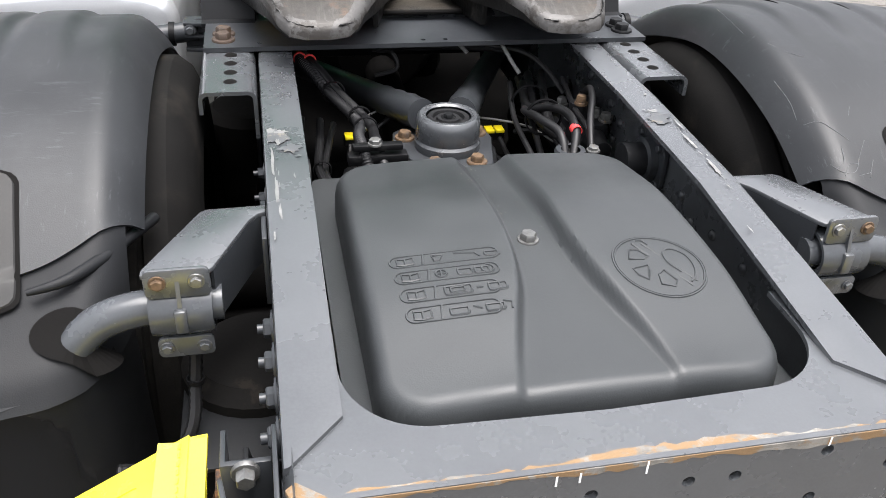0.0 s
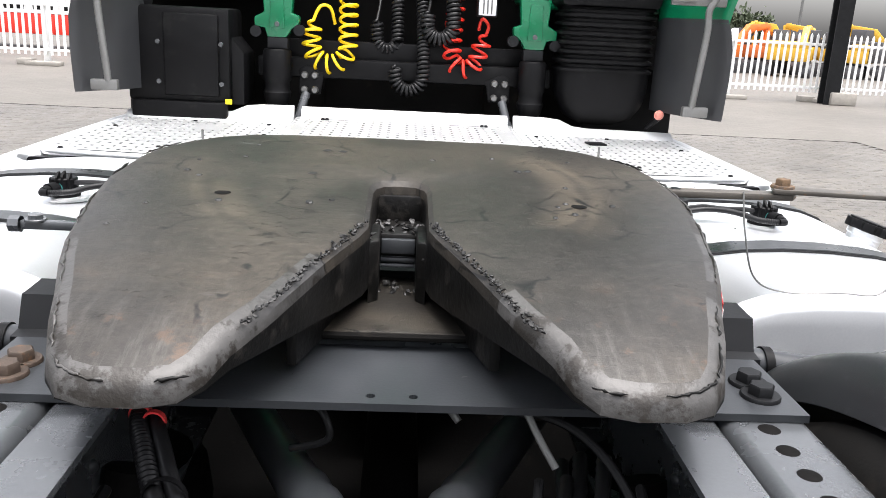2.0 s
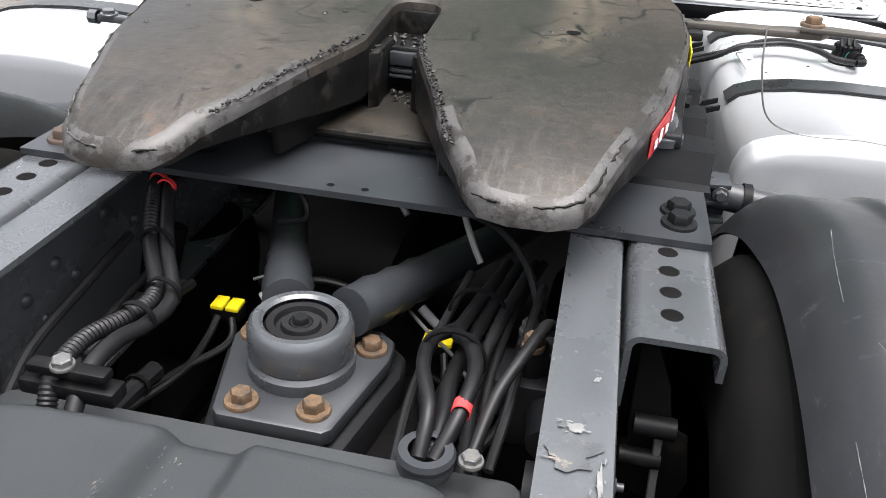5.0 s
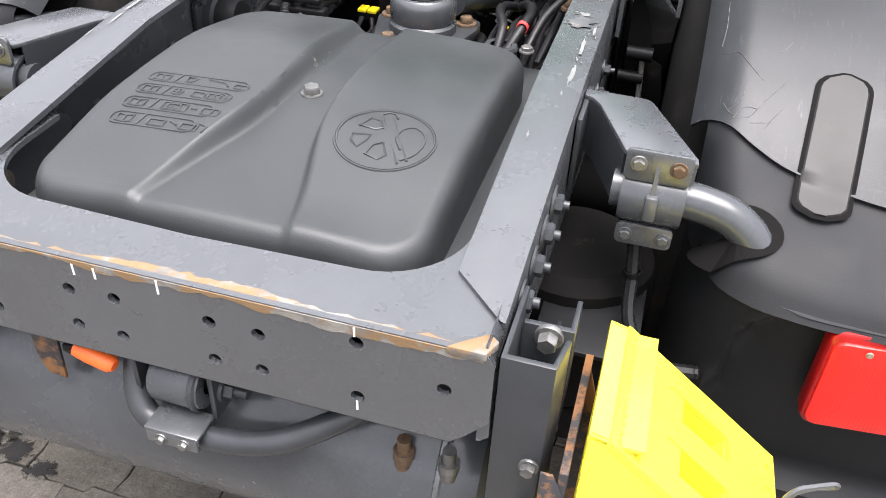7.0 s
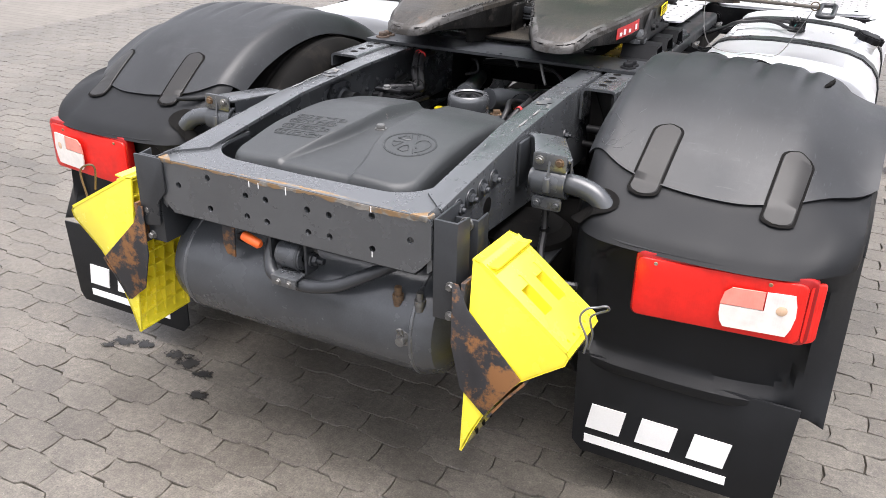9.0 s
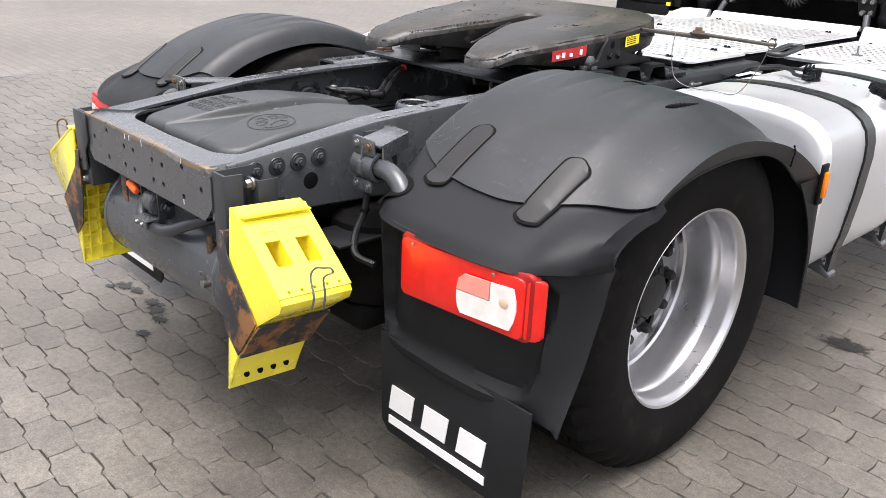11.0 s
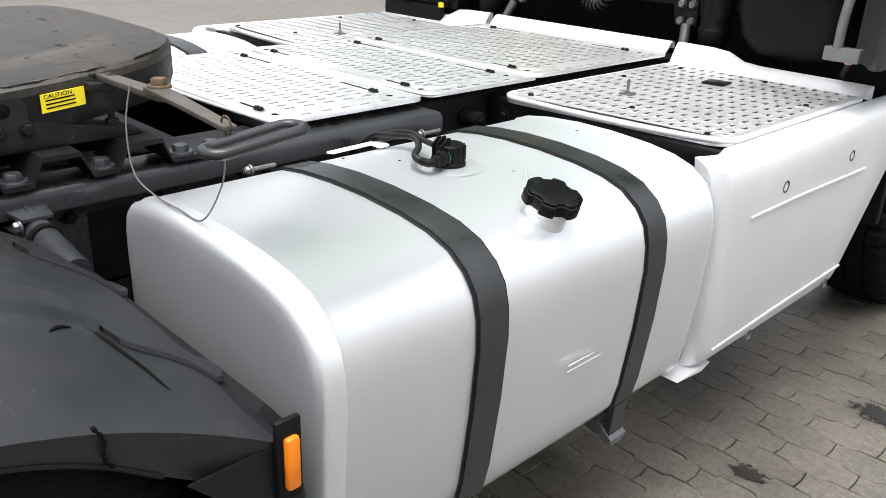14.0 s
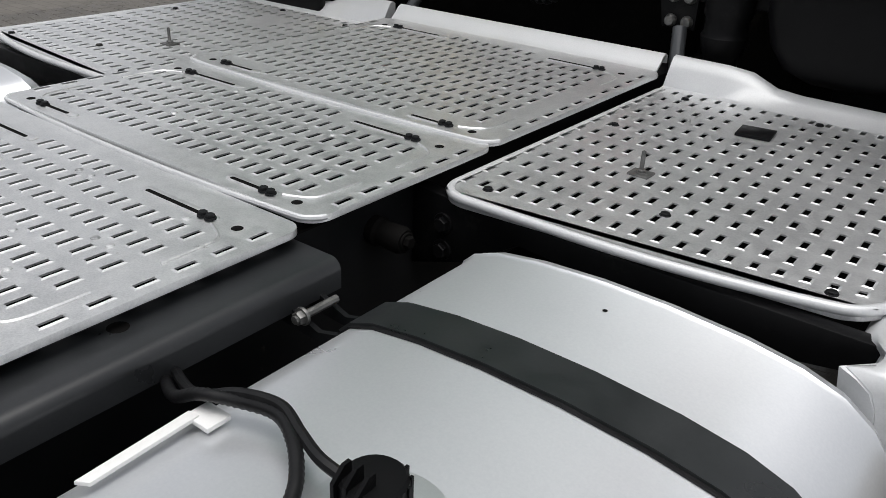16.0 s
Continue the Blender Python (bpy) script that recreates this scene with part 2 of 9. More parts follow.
def lens(name, base, rough=0.3):
    m, n, l, b = shader(name)
    fine = noise_node(n, l, 30, 4)
    lo = tuple(c * 0.8 for c in base)
    l.new(ramp(n, l, fine, [(0.3, lo), (0.7, base)]), b.inputs["Base Color"])
    b.inputs["Roughness"].default_value = rough
    b.inputs["Coat Weight"].default_value = 0.12
    b.inputs["Specular IOR Level"].default_value = 0.35
    b.inputs["Coat Roughness"].default_value = 0.06
    co = n.new("ShaderNodeTexCoord")
    wav = n.new("ShaderNodeTexWave")
    wav.bands_direction = "X"
    wav.inputs["Scale"].default_value = 60
    l.new(co.outputs["Object"], wav.inputs["Vector"])
    bump(n, l, b, wav.outputs["Fac"], 0.12, 0.001)
    return m


LENS_RED = lens("red_lens", (0.72, 0.018, 0.012))
LENS_DEEP = lens("deep_red_lens", (0.30, 0.006, 0.006))
LENS_PINK = lens("faded_red_lens", (0.80, 0.30, 0.24))
LENS_BROWN = lens("amber_bulb_shade", (0.66, 0.46, 0.32))
LENS_WHITE = lens("clear_lens", (0.80, 0.76, 0.72))
LENS_AMBER = lens("amber_lens", (0.85, 0.22, 0.01))
LENS_LAMP = lens("work_lamp_glass", (0.75, 0.76, 0.78))


def fifth_wheel_steel():
    m, n, l, b = shader("greased_steel")
    co = n.new("ShaderNodeTexCoord")
    axes = n.new("ShaderNodeSeparateXYZ")
    l.new(co.outputs["Object"], axes.inputs[0])
    big = noise_node(n, l, 2.6, 4, 0.55)
    col = ramp(n, l, big, [(0.34, (0.019, 0.0175, 0.0152)), (0.5, (0.027, 0.024, 0.0203)), (0.66, (0.044, 0.037, 0.029))])
    # mottled film of old grease
    film = noise_node(n, l, 60, 8, 0.75)
    col = mixed(n, l, 0.7, col, ramp(n, l, film, [(0.35, grey(0.25)), (0.65, grey(0.72))]), "OVERLAY")
    # arcs rubbed by turning trailers, round the kingpin
    off = n.new("ShaderNodeVectorMath")
    off.operation = "DISTANCE"
    l.new(co.outputs["Object"], off.inputs[0])
    off.inputs[1].default_value = (0.0, 1.55, 1.15)
    warp = n.new("ShaderNodeMath")
    warp.operation = "MULTIPLY_ADD"
    l.new(noise_node(n, l, 5, 3, 0.5), warp.inputs[0])
    warp.inputs[1].default_value = 0.05
    l.new(off.outputs["Value"], warp.inputs[2])
    band = ramp(n, l, warp.outputs[0], [(0.26, grey(0)), (0.315, grey(0.8)), (0.33, grey(0.25)), (0.345, grey(0.85)), (0.36, grey(0.3)), (0.40, grey(0.0))])
    where = ramp(n, l, noise_node(n, l, 3.1, 3, 0.5), [(0.47, grey(0)), (0.62, grey(1))])
    col = mixed(n, l, mixed(n, l, 1.0, band, where, "MULTIPLY"), col, (0.085, 0.070, 0.052))
    # long pale scratches, a few to a place
    scr = noise_node(n, l, 7, 9, 0.75, (1.2, 6.0, 1))
    place = noise_node(n, l, 3.5, 3, 0.5)
    far = mixed(n, l, 1.0, ramp(n, l, scr, [(0.60, grey(0)), (0.68, grey(0.55))]), ramp(n, l, place, [(0.48, grey(0)), (0.60, grey(1))]), "MULTIPLY")
    col = mixed(n, l, far, col, (0.085, 0.082, 0.078))
    # the ramped horns are scraped bright in streaks along the truck, with brown rust between
    reach = n.new("ShaderNodeMapRange")
    reach.inputs["From Min"].default_value, reach.inputs["From Max"].default_value = 1.20, 1.02
    l.new(axes.outputs["Y"], reach.inputs["Value"])
    streak = noise_node(n, l, 9, 10, 0.8, (7.0, 0.9, 1.0))
    scraped = mixed(n, l, 1.0, ramp(n, l, streak, [(0.50, grey(0)), (0.64, grey(0.55))]), reach.outputs[0], "MULTIPLY")
    col = mixed(n, l, scraped, col, (0.082, 0.077, 0.070))
    ochre = mixed(n, l, 1.0, ramp(n, l, noise_node(n, l, 21, 8, 0.7), [(0.56, grey(0)), (0.64, grey(0.7))]), reach.outputs[0], "MULTIPLY")
    col = mixed(n, l, ochre, col, (0.075, 0.045, 0.028))
    # scraped grease: short dark flakes in patches
    flake = noise_node(n, l, 26, 10, 0.85, (1.0, 2.0, 1))
    zone = noise_node(n, l, 4.5, 5, 0.6)
    mask = mixed(n, l, 1.0, ramp(n, l, flake, [(0.565, grey(0)), (0.585, grey(0.8))]), ramp(n, l, zone, [(0.55, grey(0)), (0.62, grey(1))]), "MULTIPLY")
    col = mixed(n, l, mask, col, (0.007, 0.0066, 0.006))
    # fine wandering cracks where the film has dried
    wander = n.new("ShaderNodeTexNoise")
    wander.inputs["Scale"].default_value, wander.inputs["Detail"].default_value = 9, 6
    l.new(co.outputs["Object"], wander.inputs["Vector"])
    bent = n.new("ShaderNodeVectorMath")
    bent.operation = "MULTIPLY_ADD"
    l.new(wander.outputs["Color"], bent.inputs[0])
    bent.inputs[1].default_value = (0.11, 0.11, 0.0)
    l.new(co.outputs["Object"], bent.inputs[2])
    cells = n.new("ShaderNodeTexVoronoi")
    cells.feature = "DISTANCE_TO_EDGE"
    cells.inputs["Scale"].default_value = 8.5
    l.new(bent.outputs[0], cells.inputs["Vector"])
    line = mixed(n, l, 1.0, ramp(n, l, cells.outputs["Distance"], [(0.008, grey(0.95)), (0.020, grey(0))]), ramp(n, l, noise_node(n, l, 5.2, 4, 0.6), [(0.52, grey(0)), (0.57, grey(1))]), "MULTIPLY")
    col = mixed(n, l, line, col, (0.0045, 0.0042, 0.004))
    l.new(col, b.inputs["Base Color"])
    b.inputs["Metallic"].default_value = 0.12
    b.inputs["Specular IOR Level"].default_value = 0.36
    l.new(ramp(n, l, big, [(0.3, grey(0.36)), (0.7, grey(0.50))]), b.inputs["Roughness"])
    wavy = noise_node(n, l, 9, 6, 0.6)
    bump(n, l, b, mixed(n, l, 0.45, mixed(n, l, 0.5, mask, mixed(n, l, 0.5, scr, film)), wavy), 0.7, 0.007)
    return m


FIFTH = fifth_wheel_steel()
FIFTH_EDGE = surface("worn_steel_edge", (0.060, 0.0575, 0.055), 0.46, 0.25, 0.35, 6, (0.020, 0.017, 0.014), 0.50, 15, 90, 0.7, None, 0, 0.1, 0.05)
GREASE = surface("black_grease", (0.010, 0.0095, 0.009), 0.55, 0, 0.3, 40, None, 0.7, 20, 60, 0.9)


# greasy steel, darkened further to hold the deep throat's shade
GREASED = surface("greasy_shaded_steel", (0.007, 0.0068, 0.0065), 0.42, 0.1, 0.4, 9, (0.022, 0.020, 0.018), 0.56, 12, 90, 0.7, spec=0.2)


def paving():
    m, n, l, b = shader("concrete_pavers")
    oi = n.new("ShaderNodeObjectInfo")
    ge = n.new("ShaderNodeNewGeometry")
    both = n.new("ShaderNodeMath")
    both.operation = "ADD"
    l.new(oi.outputs["Random"], both.inputs[0])
    l.new(ge.outputs["Random Per Island"], both.inputs[1])
    frac = n.new("ShaderNodeMath")
    frac.operation = "FRACT"
    l.new(both.outputs[0], frac.inputs[0])
    geo_pos = ge.outputs["Position"]
    slow, fine = n.new("ShaderNodeTexNoise"), n.new("ShaderNodeTexNoise")
    for t, s, d in ((slow, 0.9, 7), (fine, 190, 9)):
        t.inputs["Scale"].default_value, t.inputs["Detail"].default_value = s, d
        l.new(geo_pos, t.inputs["Vector"])
    col = ramp(n, l, frac.outputs[0], [(0.0, (0.094, 0.084, 0.071)), (0.5, (0.105, 0.095, 0.080)), (1.0, (0.119, 0.107, 0.091))])
    col = mixed(n, l, 0.8, col, ramp(n, l, slow.outputs["Fac"], [(0.3, grey(0.34)), (0.7, grey(0.62))]), "OVERLAY")
    grit, patch, speck = (n.new("ShaderNodeTexNoise") for _ in range(3))
    for t, s, d, q in ((grit, 45, 8, 0.7), (patch, 7.5, 6, 0.62), (speck, 120, 3, 0.5)):
        t.inputs["Scale"].default_value, t.inputs["Detail"].default_value, t.inputs["Roughness"].default_value = s, d, q
        l.new(geo_pos, t.inputs["Vector"])
    # damp and dirty blotches as wide as a block, then grit
    col = mixed(n, l, 0.75, col, ramp(n, l, patch.outputs["Fac"], [(0.33, grey(0.36)), (0.5, grey(0.5)), (0.68, grey(0.60))]), "OVERLAY")
    col = mixed(n, l, 0.55, col, ramp(n, l, grit.outputs["Fac"], [(0.34, grey(0.25)), (0.66, grey(0.75))]), "OVERLAY")
    col = mixed(n, l, 0.35, col, ramp(n, l, fine.outputs["Fac"], [(0.34, grey(0.15)), (0.66, grey(0.85))]), "OVERLAY")
    # dark pores and pale stones in the worn face
    col = mixed(n, l, ramp(n, l, speck.outputs["Fac"], [(0.29, grey(0.75)), (0.335, grey(0))]), col, (0.028, 0.026, 0.023))
    col = mixed(n, l, ramp(n, l, speck.outputs["Fac"], [(0.68, grey(0)), (0.72, grey(0.6))]), col, (0.24, 0.23, 0.21))
    l.new(col, b.inputs["Base Color"])
    l.new(ramp(n, l, patch.outputs["Fac"], [(0.3, grey(0.36)), (0.7, grey(0.54))]), b.inputs["Roughness"])
    bump(n, l, b, mixed(n, l, 0.5, grit.outputs["Fac"], fine.outputs["Fac"]), 0.4, 0.004)
    return m


PAVER = paving()


def far_paving():
    """Paving too far off to tell its blocks apart: sand joints and pale blocks, at real size."""
    m, n, l, b = shader("far_pavers")
    ge = n.new("ShaderNodeNewGeometry")
    br = n.new("ShaderNodeTexBrick")
    br.inputs["Scale"].default_value = 1.0
    br.inputs["Brick Width"].default_value = 0.2155
    br.inputs["Row Height"].default_value = 0.106
    br.inputs["Mortar Size"].default_value = 0.004
    br.inputs["Color1"].default_value = (0.110, 0.100, 0.086, 1)
    br.inputs["Color2"].default_value = (0.132, 0.120, 0.104, 1)
    br.inputs["Mortar"].default_value = (0.06, 0.053, 0.044, 1)
    l.new(ge.outputs["Position"], br.inputs["Vector"])
    slow = n.new("ShaderNodeTexNoise")
    slow.inputs["Scale"].default_value, slow.inputs["Detail"].default_value = 0.35, 8
    l.new(ge.outputs["Position"], slow.inputs["Vector"])
    col = mixed(n, l, 0.7, br.outputs["Color"], ramp(n, l, slow.outputs["Fac"], [(0.3, grey(0.36)), (0.7, grey(0.62))]), "OVERLAY")
    l.new(col, b.inputs["Base Color"])
    b.inputs["Roughness"].default_value = 0.62
    return m


FAR_PAVER = far_paving()
JOINT = surface("joint_sand", (0.062, 0.055, 0.045), 0.95, 0, 0.35, 5, None, 0.7, 10, 90, 0.6, spec=0.2)


# ---- mesh helpers ----
def part(name, bm, mat, parent=None, label="", smooth=38):
    me = bpy.data.meshes.new(name)
    bm.to_mesh(me)
    bm.free()
    for m in mat if isinstance(mat, (list, tuple)) else (mat,):
        me.materials.append(m)
    if smooth:
        me.shade_smooth()
        me.set_sharp_from_angle(angle=radians(smooth))
    ob = new(name, me)
    ob.parent = parent
    if label:
        ob["label"] = label
    return ob


def thing(name, label, category, group="", at=(0, 0, 0)):
    ob = tagged(new(name), label, category, group)
    ob.location = at
    ob.empty_display_size = 0.1
    return ob


def add(bm, *others):
    for o in others:
        me = bpy.data.meshes.new("tmp")
        o.to_mesh(me)
        o.free()
        bm.from_mesh(me)
        bpy.data.meshes.remove(me)
    return bm


def moved(bm, m):
    bm.transform(m)
    if m.determinant() < 0:
        bmesh.ops.reverse_faces(bm, faces=bm.faces)
    return bm


def side(bm, s):
    """The same shape on the truck's right (1) or mirrored on its left (-1)."""
    return bm if s > 0 else moved(bm, Matrix.Diagonal((-1, 1, 1, 1)))


def box(x0, x1, y0, y1, z0, z1, r=0.0, seg=2):
    bm = bmesh.new()
    bmesh.ops.create_cube(bm, size=1)
    bm.transform(Matrix.Translation(((x0 + x1) / 2, (y0 + y1) / 2, (z0 + z1) / 2)) @ Matrix.Diagonal((abs(x1 - x0), abs(y1 - y0), abs(z1 - z0), 1)))
    if r:
        bmesh.ops.bevel(bm, geom=bm.edges[:], offset=r, segments=seg, affect="EDGES", profile=0.5)
    return bm


AXES3 = {"x": lambda a, b, c: (c, a, b), "y": lambda a, b, c: (a, c, b), "z": lambda a, b, c: (a, b, c)}


def prism(poly, lo, hi, axis="z", r=0.0, seg=2):
    """A polygon in the other two axes, drawn out along one axis."""
    bm = bmesh.new()
    put = AXES3[axis]
    a = [bm.verts.new(put(u, v, lo)) for u, v in poly]
    b = [bm.verts.new(put(u, v, hi)) for u, v in poly]
    bm.faces.new(a)
    bm.faces.new(b)
    for i in range(len(poly)):
        j = (i + 1) % len(poly)
        bm.faces.new((a[i], a[j], b[j], b[i]))
    bmesh.ops.recalc_face_normals(bm, faces=bm.faces)
    if r:
        bmesh.ops.bevel(bm, geom=bm.edges[:], offset=r, segments=seg, affect="EDGES", profile=0.5)
    return bm


def curve_pts(pts, per=6):
    """A smooth line through the points."""
    p = [Vector(q) for q in pts]
    out = []
    for i in range(len(p) - 1):
        a, b, c, d = p[max(i - 1, 0)], p[i], p[i + 1], p[min(i + 2, len(p) - 1)]
        for k in range(per):
            t = k / per
            out.append(0.5 * (2 * b + (c - a) * t + (2 * a - 5 * b + 4 * c - d) * t * t + (3 * b - a - 3 * c + d) * t**3))
    out.append(p[-1])
    return out


def tube(pts, r, n=10, closed=False, ribs=0.0):
    bm = bmesh.new()
    p = [Vector(q) for q in pts]
    m = len(p)
    up = None
    rings = []
    for i in range(m):
        d = (p[(i + 1) % m] - p[i - 1]) if closed else (p[min(i + 1, m - 1)] - p[max(i - 1, 0)])
        d.normalize()
        if up is None:
            up = d.orthogonal().normalized()
        up = (up - d * up.dot(d)).normalized()
        w = d.cross(up)
        rr = (r[i] if isinstance(r, (list, tuple)) else r) * (1 + (ribs if i % 2 else 0))
        rings.append([bm.verts.new(p[i] + rr * (math.cos(a) * up + math.sin(a) * w)) for a in (2 * math.pi * k / n for k in range(n))])
    for i in range(m if closed else m - 1):
        a, b = rings[i], rings[(i + 1) % m]
        for k in range(n):
            bm.faces.new((a[k], a[(k + 1) % n], b[(k + 1) % n], b[k]))
    if not closed:
        bm.faces.new(rings[0])
        bm.faces.new(rings[-1])
    bmesh.ops.recalc_face_normals(bm, faces=bm.faces)
    return bm


def lathe(profile, at=(0, 0, 0), axis="z", n=32, wobble=None):
    """Profile points (radius, height) turned round an axis through a point."""
    bm = bmesh.new()
    put = {"x": lambda c, s, h: (h, c, s), "y": lambda c, s, h: (s, h, c), "z": lambda c, s, h: (c, s, h)}[axis]
    rings = []
    for j, (r, h) in enumerate(profile):
        if r < 1e-6:
            rings.append([bm.verts.new(put(0, 0, h))])
        else:
            ring = []
            for k in range(n):
                a = 2 * math.pi * k / n
                q = r + (wobble(j, k) if wobble else 0)
                ring.append(bm.verts.new(put(q * math.cos(a), q * math.sin(a), h)))
            rings.append(ring)
    for a, b in zip(rings, rings[1:]):
        for k in range(n):
            q = [a[k % len(a)], a[(k + 1) % len(a)], b[(k + 1) % len(b)], b[k % len(b)]]
            q = list(dict.fromkeys(q))
            if len(q) > 2:
                bm.faces.new(q)
    bmesh.ops.recalc_face_normals(bm, faces=bm.faces)
    bm.transform(Matrix.Translation(at))
    return bm


def loft(sections, closed_ring=True, caps=True):
    bm = bmesh.new()
    rings = [[bm.verts.new(q) for q in s] for s in sections]
    m = len(rings[0])
    for a, b in zip(rings, rings[1:]):
        for k in range(m if closed_ring else m - 1):
            bm.faces.new((a[k], a[(k + 1) % m], b[(k + 1) % m], b[k]))
    if caps and closed_ring:
        bm.faces.new(rings[0])
        bm.faces.new(rings[-1])
    bmesh.ops.recalc_face_normals(bm, faces=bm.faces)
    return bm


def shell(bm, thickness):
    """Gives an open sheet its thickness."""
    bmesh.ops.recalc_face_normals(bm, faces=bm.faces)
    bmesh.ops.solidify(bm, geom=bm.faces[:], thickness=thickness)
    return bm


def circle(cx, cy, r, n=16, sx=1.0, sy=1.0):
    return [(cx + r * sx * math.cos(2 * math.pi * k / n), cy + r * sy * math.sin(2 * math.pi * k / n)) for k in range(n)]


def rounded(x0, x1, y0, y1, r, n=5):
    out = []
    for cx, cy, a0 in ((x1 - r, y1 - r, 0), (x0 + r, y1 - r, 90), (x0 + r, y0 + r, 180), (x1 - r, y0 + r, 270)):
        out += [(cx + r * math.cos(radians(a0 + 90 * k / n)), cy + r * math.sin(radians(a0 + 90 * k / n))) for k in range(n + 1)]
    return out


def plate(outer, holes, lo, hi, axis="z"):
    """A flat plate with holes through it."""
    from mathutils.geometry import tessellate_polygon
    loops = [outer] + list(holes)
    flat = [q for lp in loops for q in lp]
    tris = tessellate_polygon([[Vector((u, v, 0)) for u, v in lp] for lp in loops])
    bm = bmesh.new()
    put = AXES3[axis]
    a = [bm.verts.new(put(u, v, lo)) for u, v in flat]
    b = [bm.verts.new(put(u, v, hi)) for u, v in flat]
    for t in tris:
        for ring, tt in ((a, t), (b, t[::-1])):
            try:
                bm.faces.new([ring[i] for i in tt])
            except ValueError:
                pass
    k = 0
    for lp in loops:
        m = len(lp)
        for i in range(m):
            j = (i + 1) % m
            bm.faces.new((a[k + i], a[k + j], b[k + j], b[k + i]))
        k += m
    bmesh.ops.recalc_face_normals(bm, faces=bm.faces)
    return bm


def spline(xs, ys):
    """A smooth function through the points."""
    xs, ys = np.array(xs, float), np.array(ys, float)
    d = np.gradient(ys, xs)

    def f(x):
        x = min(max(x, xs[0]), xs[-1])
        i = min(int(np.searchsorted(xs, x, "right")) - 1, len(xs) - 2)
        h = xs[i + 1] - xs[i]
        t = (x - xs[i]) / h
        return float((2 * t**3 - 3 * t * t + 1) * ys[i] + (t**3 - 2 * t * t + t) * h * d[i] + (3 * t * t - 2 * t**3) * ys[i + 1] + (t**3 - t * t) * h * d[i + 1])

    return f


def step(a, b, x):
    t = min(max((x - a) / (b - a), 0.0), 1.0)
    return t * t * (3 - 2 * t)


def hexbolt(at, r, h, axis="z", flange=1.35, s=1):
    """A hexagon bolt head on its washer flange, pointing along an axis."""
    head = lathe([(0, h * s), (r * 0.86, h * s), (r, h * 0.85 * s), (r, h * 0.2 * s), (r, 0)], at, axis, 6)
    wash = lathe([(r * flange * 0.95, h * 0.28 * s), (r * flange, h * 0.18 * s), (r * flange, -0.001 * s)], at, axis, 18)
    top = lathe([(0, h * 0.28 * s), (r * flange * 0.95, h * 0.28 * s)], at, axis, 18)
    return add(head, wash, top)

# ---- the ground ----
PX0, PX1, PY0, PY1 = -6.024, 6.6, -3.0075, 12.0


def ground_sheet():
    bm = bmesh.new()
    far = 400.0
    xs, ys = (-far, PX0, PX1, far), (-far, PY0, PY1, far)
    for i in range(3):
        for j in range(3):
            z = -0.011 if (i, j) == (1, 1) else -0.001
            f = bm.faces.new([bm.verts.new(p) for p in ((xs[i], ys[j], z), (xs[i + 1], ys[j], z), (xs[i + 1], ys[j + 1], z), (xs[i], ys[j + 1], z))])
            f.material_index = 1 if (i, j) == (1, 1) else 0
    return bm


ground = tagged(part("ground", ground_sheet(), [FAR_PAVER, JOINT], None, "", 0), "grey concrete block paving of a wide open yard", "paving", kind="structure")

# ---- the tractor unit ----
truck = thing("tractor_unit", "two-axle tractor unit with dark grey chassis, silver tanks and green cab", "truck")

# chassis rails: C sections whose tail slopes down to the rear crossmember
RAIL_Y = [-0.03, 0.45, 0.80, 1.6, 5.6]
RAIL_TOP = [0.893, 0.944, 0.958, 0.960, 0.962]
RAIL_LOW = [0.745, 0.715, 0.690, 0.690, 0.690]


def rail_ring(y, top, low, inner):
    t = 0.009
    return [(0.398, y, top - 0.008), (0.396, y, top - 0.002), (0.390, y, top), (inner, y, top), (inner, y, top - t), (0.398 - t, y, top - t),
            (0.398 - t, y, low + t), (0.328, y, low + t), (0.328, y, low), (0.392, y, low), (0.398, y, low + 0.006)]


def chip(rnd, x, y, w, ln, crumbs, ztop, lift=0.0011):
    """A ragged flake of missing paint on the rail's top flange, with crumbs beside it."""
    bm = bmesh.new()
    spots = [(x, y, w, ln)] + [(x + rnd.uniform(-1.6, 1.6) * w, y + rnd.uniform(-0.8, 0.8) * ln, w * rnd.uniform(0.12, 0.4), ln * rnd.uniform(0.06, 0.22)) for _ in range(crumbs)]
    for cx, cy, hw, hl in spots:
        n, lean = 17, rnd.uniform(-0.25, 0.25)
        pts = []
        for k in range(n):
            a, q = 2 * math.pi * k / n, rnd.uniform(0.5, 1.15)
            v = cy + hl * 0.5 * q * math.sin(a)
            u = min(max(cx + hw * q * math.cos(a) + lean * hw * math.sin(a), 0.327), 0.390)
            pts.append((u, v, ztop(v) + lift))
        bm.faces.new([bm.verts.new(p) for p in pts])
    return bm


# across, along, half width, length, crumbs
RIGHT_CHIPS = ((0.374, 0.590, 0.0045, 0.075, 6), (0.373, 0.492, 0.0042, 0.065, 5), (0.375, 0.801, 0.0045, 0.010, 2), (0.369, 0.430, 0.0020, 0.014, 1), (0.358, 0.722, 0.012, 0.016, 8), (0.384, 0.655, 0.003, 0.06, 6), (0.345, 0.31, 0.0016, 0.02, 0))
LEFT_CHIPS = ((0.384, 0.600, 0.0035, 0.090, 6), (0.380, 0.500, 0.0032, 0.085, 5), (0.377, 0.440, 0.0022, 0.045, 3), (0.385, 0.712, 0.010, 0.022, 7), (0.366, 0.705, 0.012, 0.014, 6), (0.372, 0.665, 0.004, 0.03, 4), (0.350, 0.545, 0.0016, 0.02, 0), (0.388, 0.38, 0.0016, 0.03, 2))

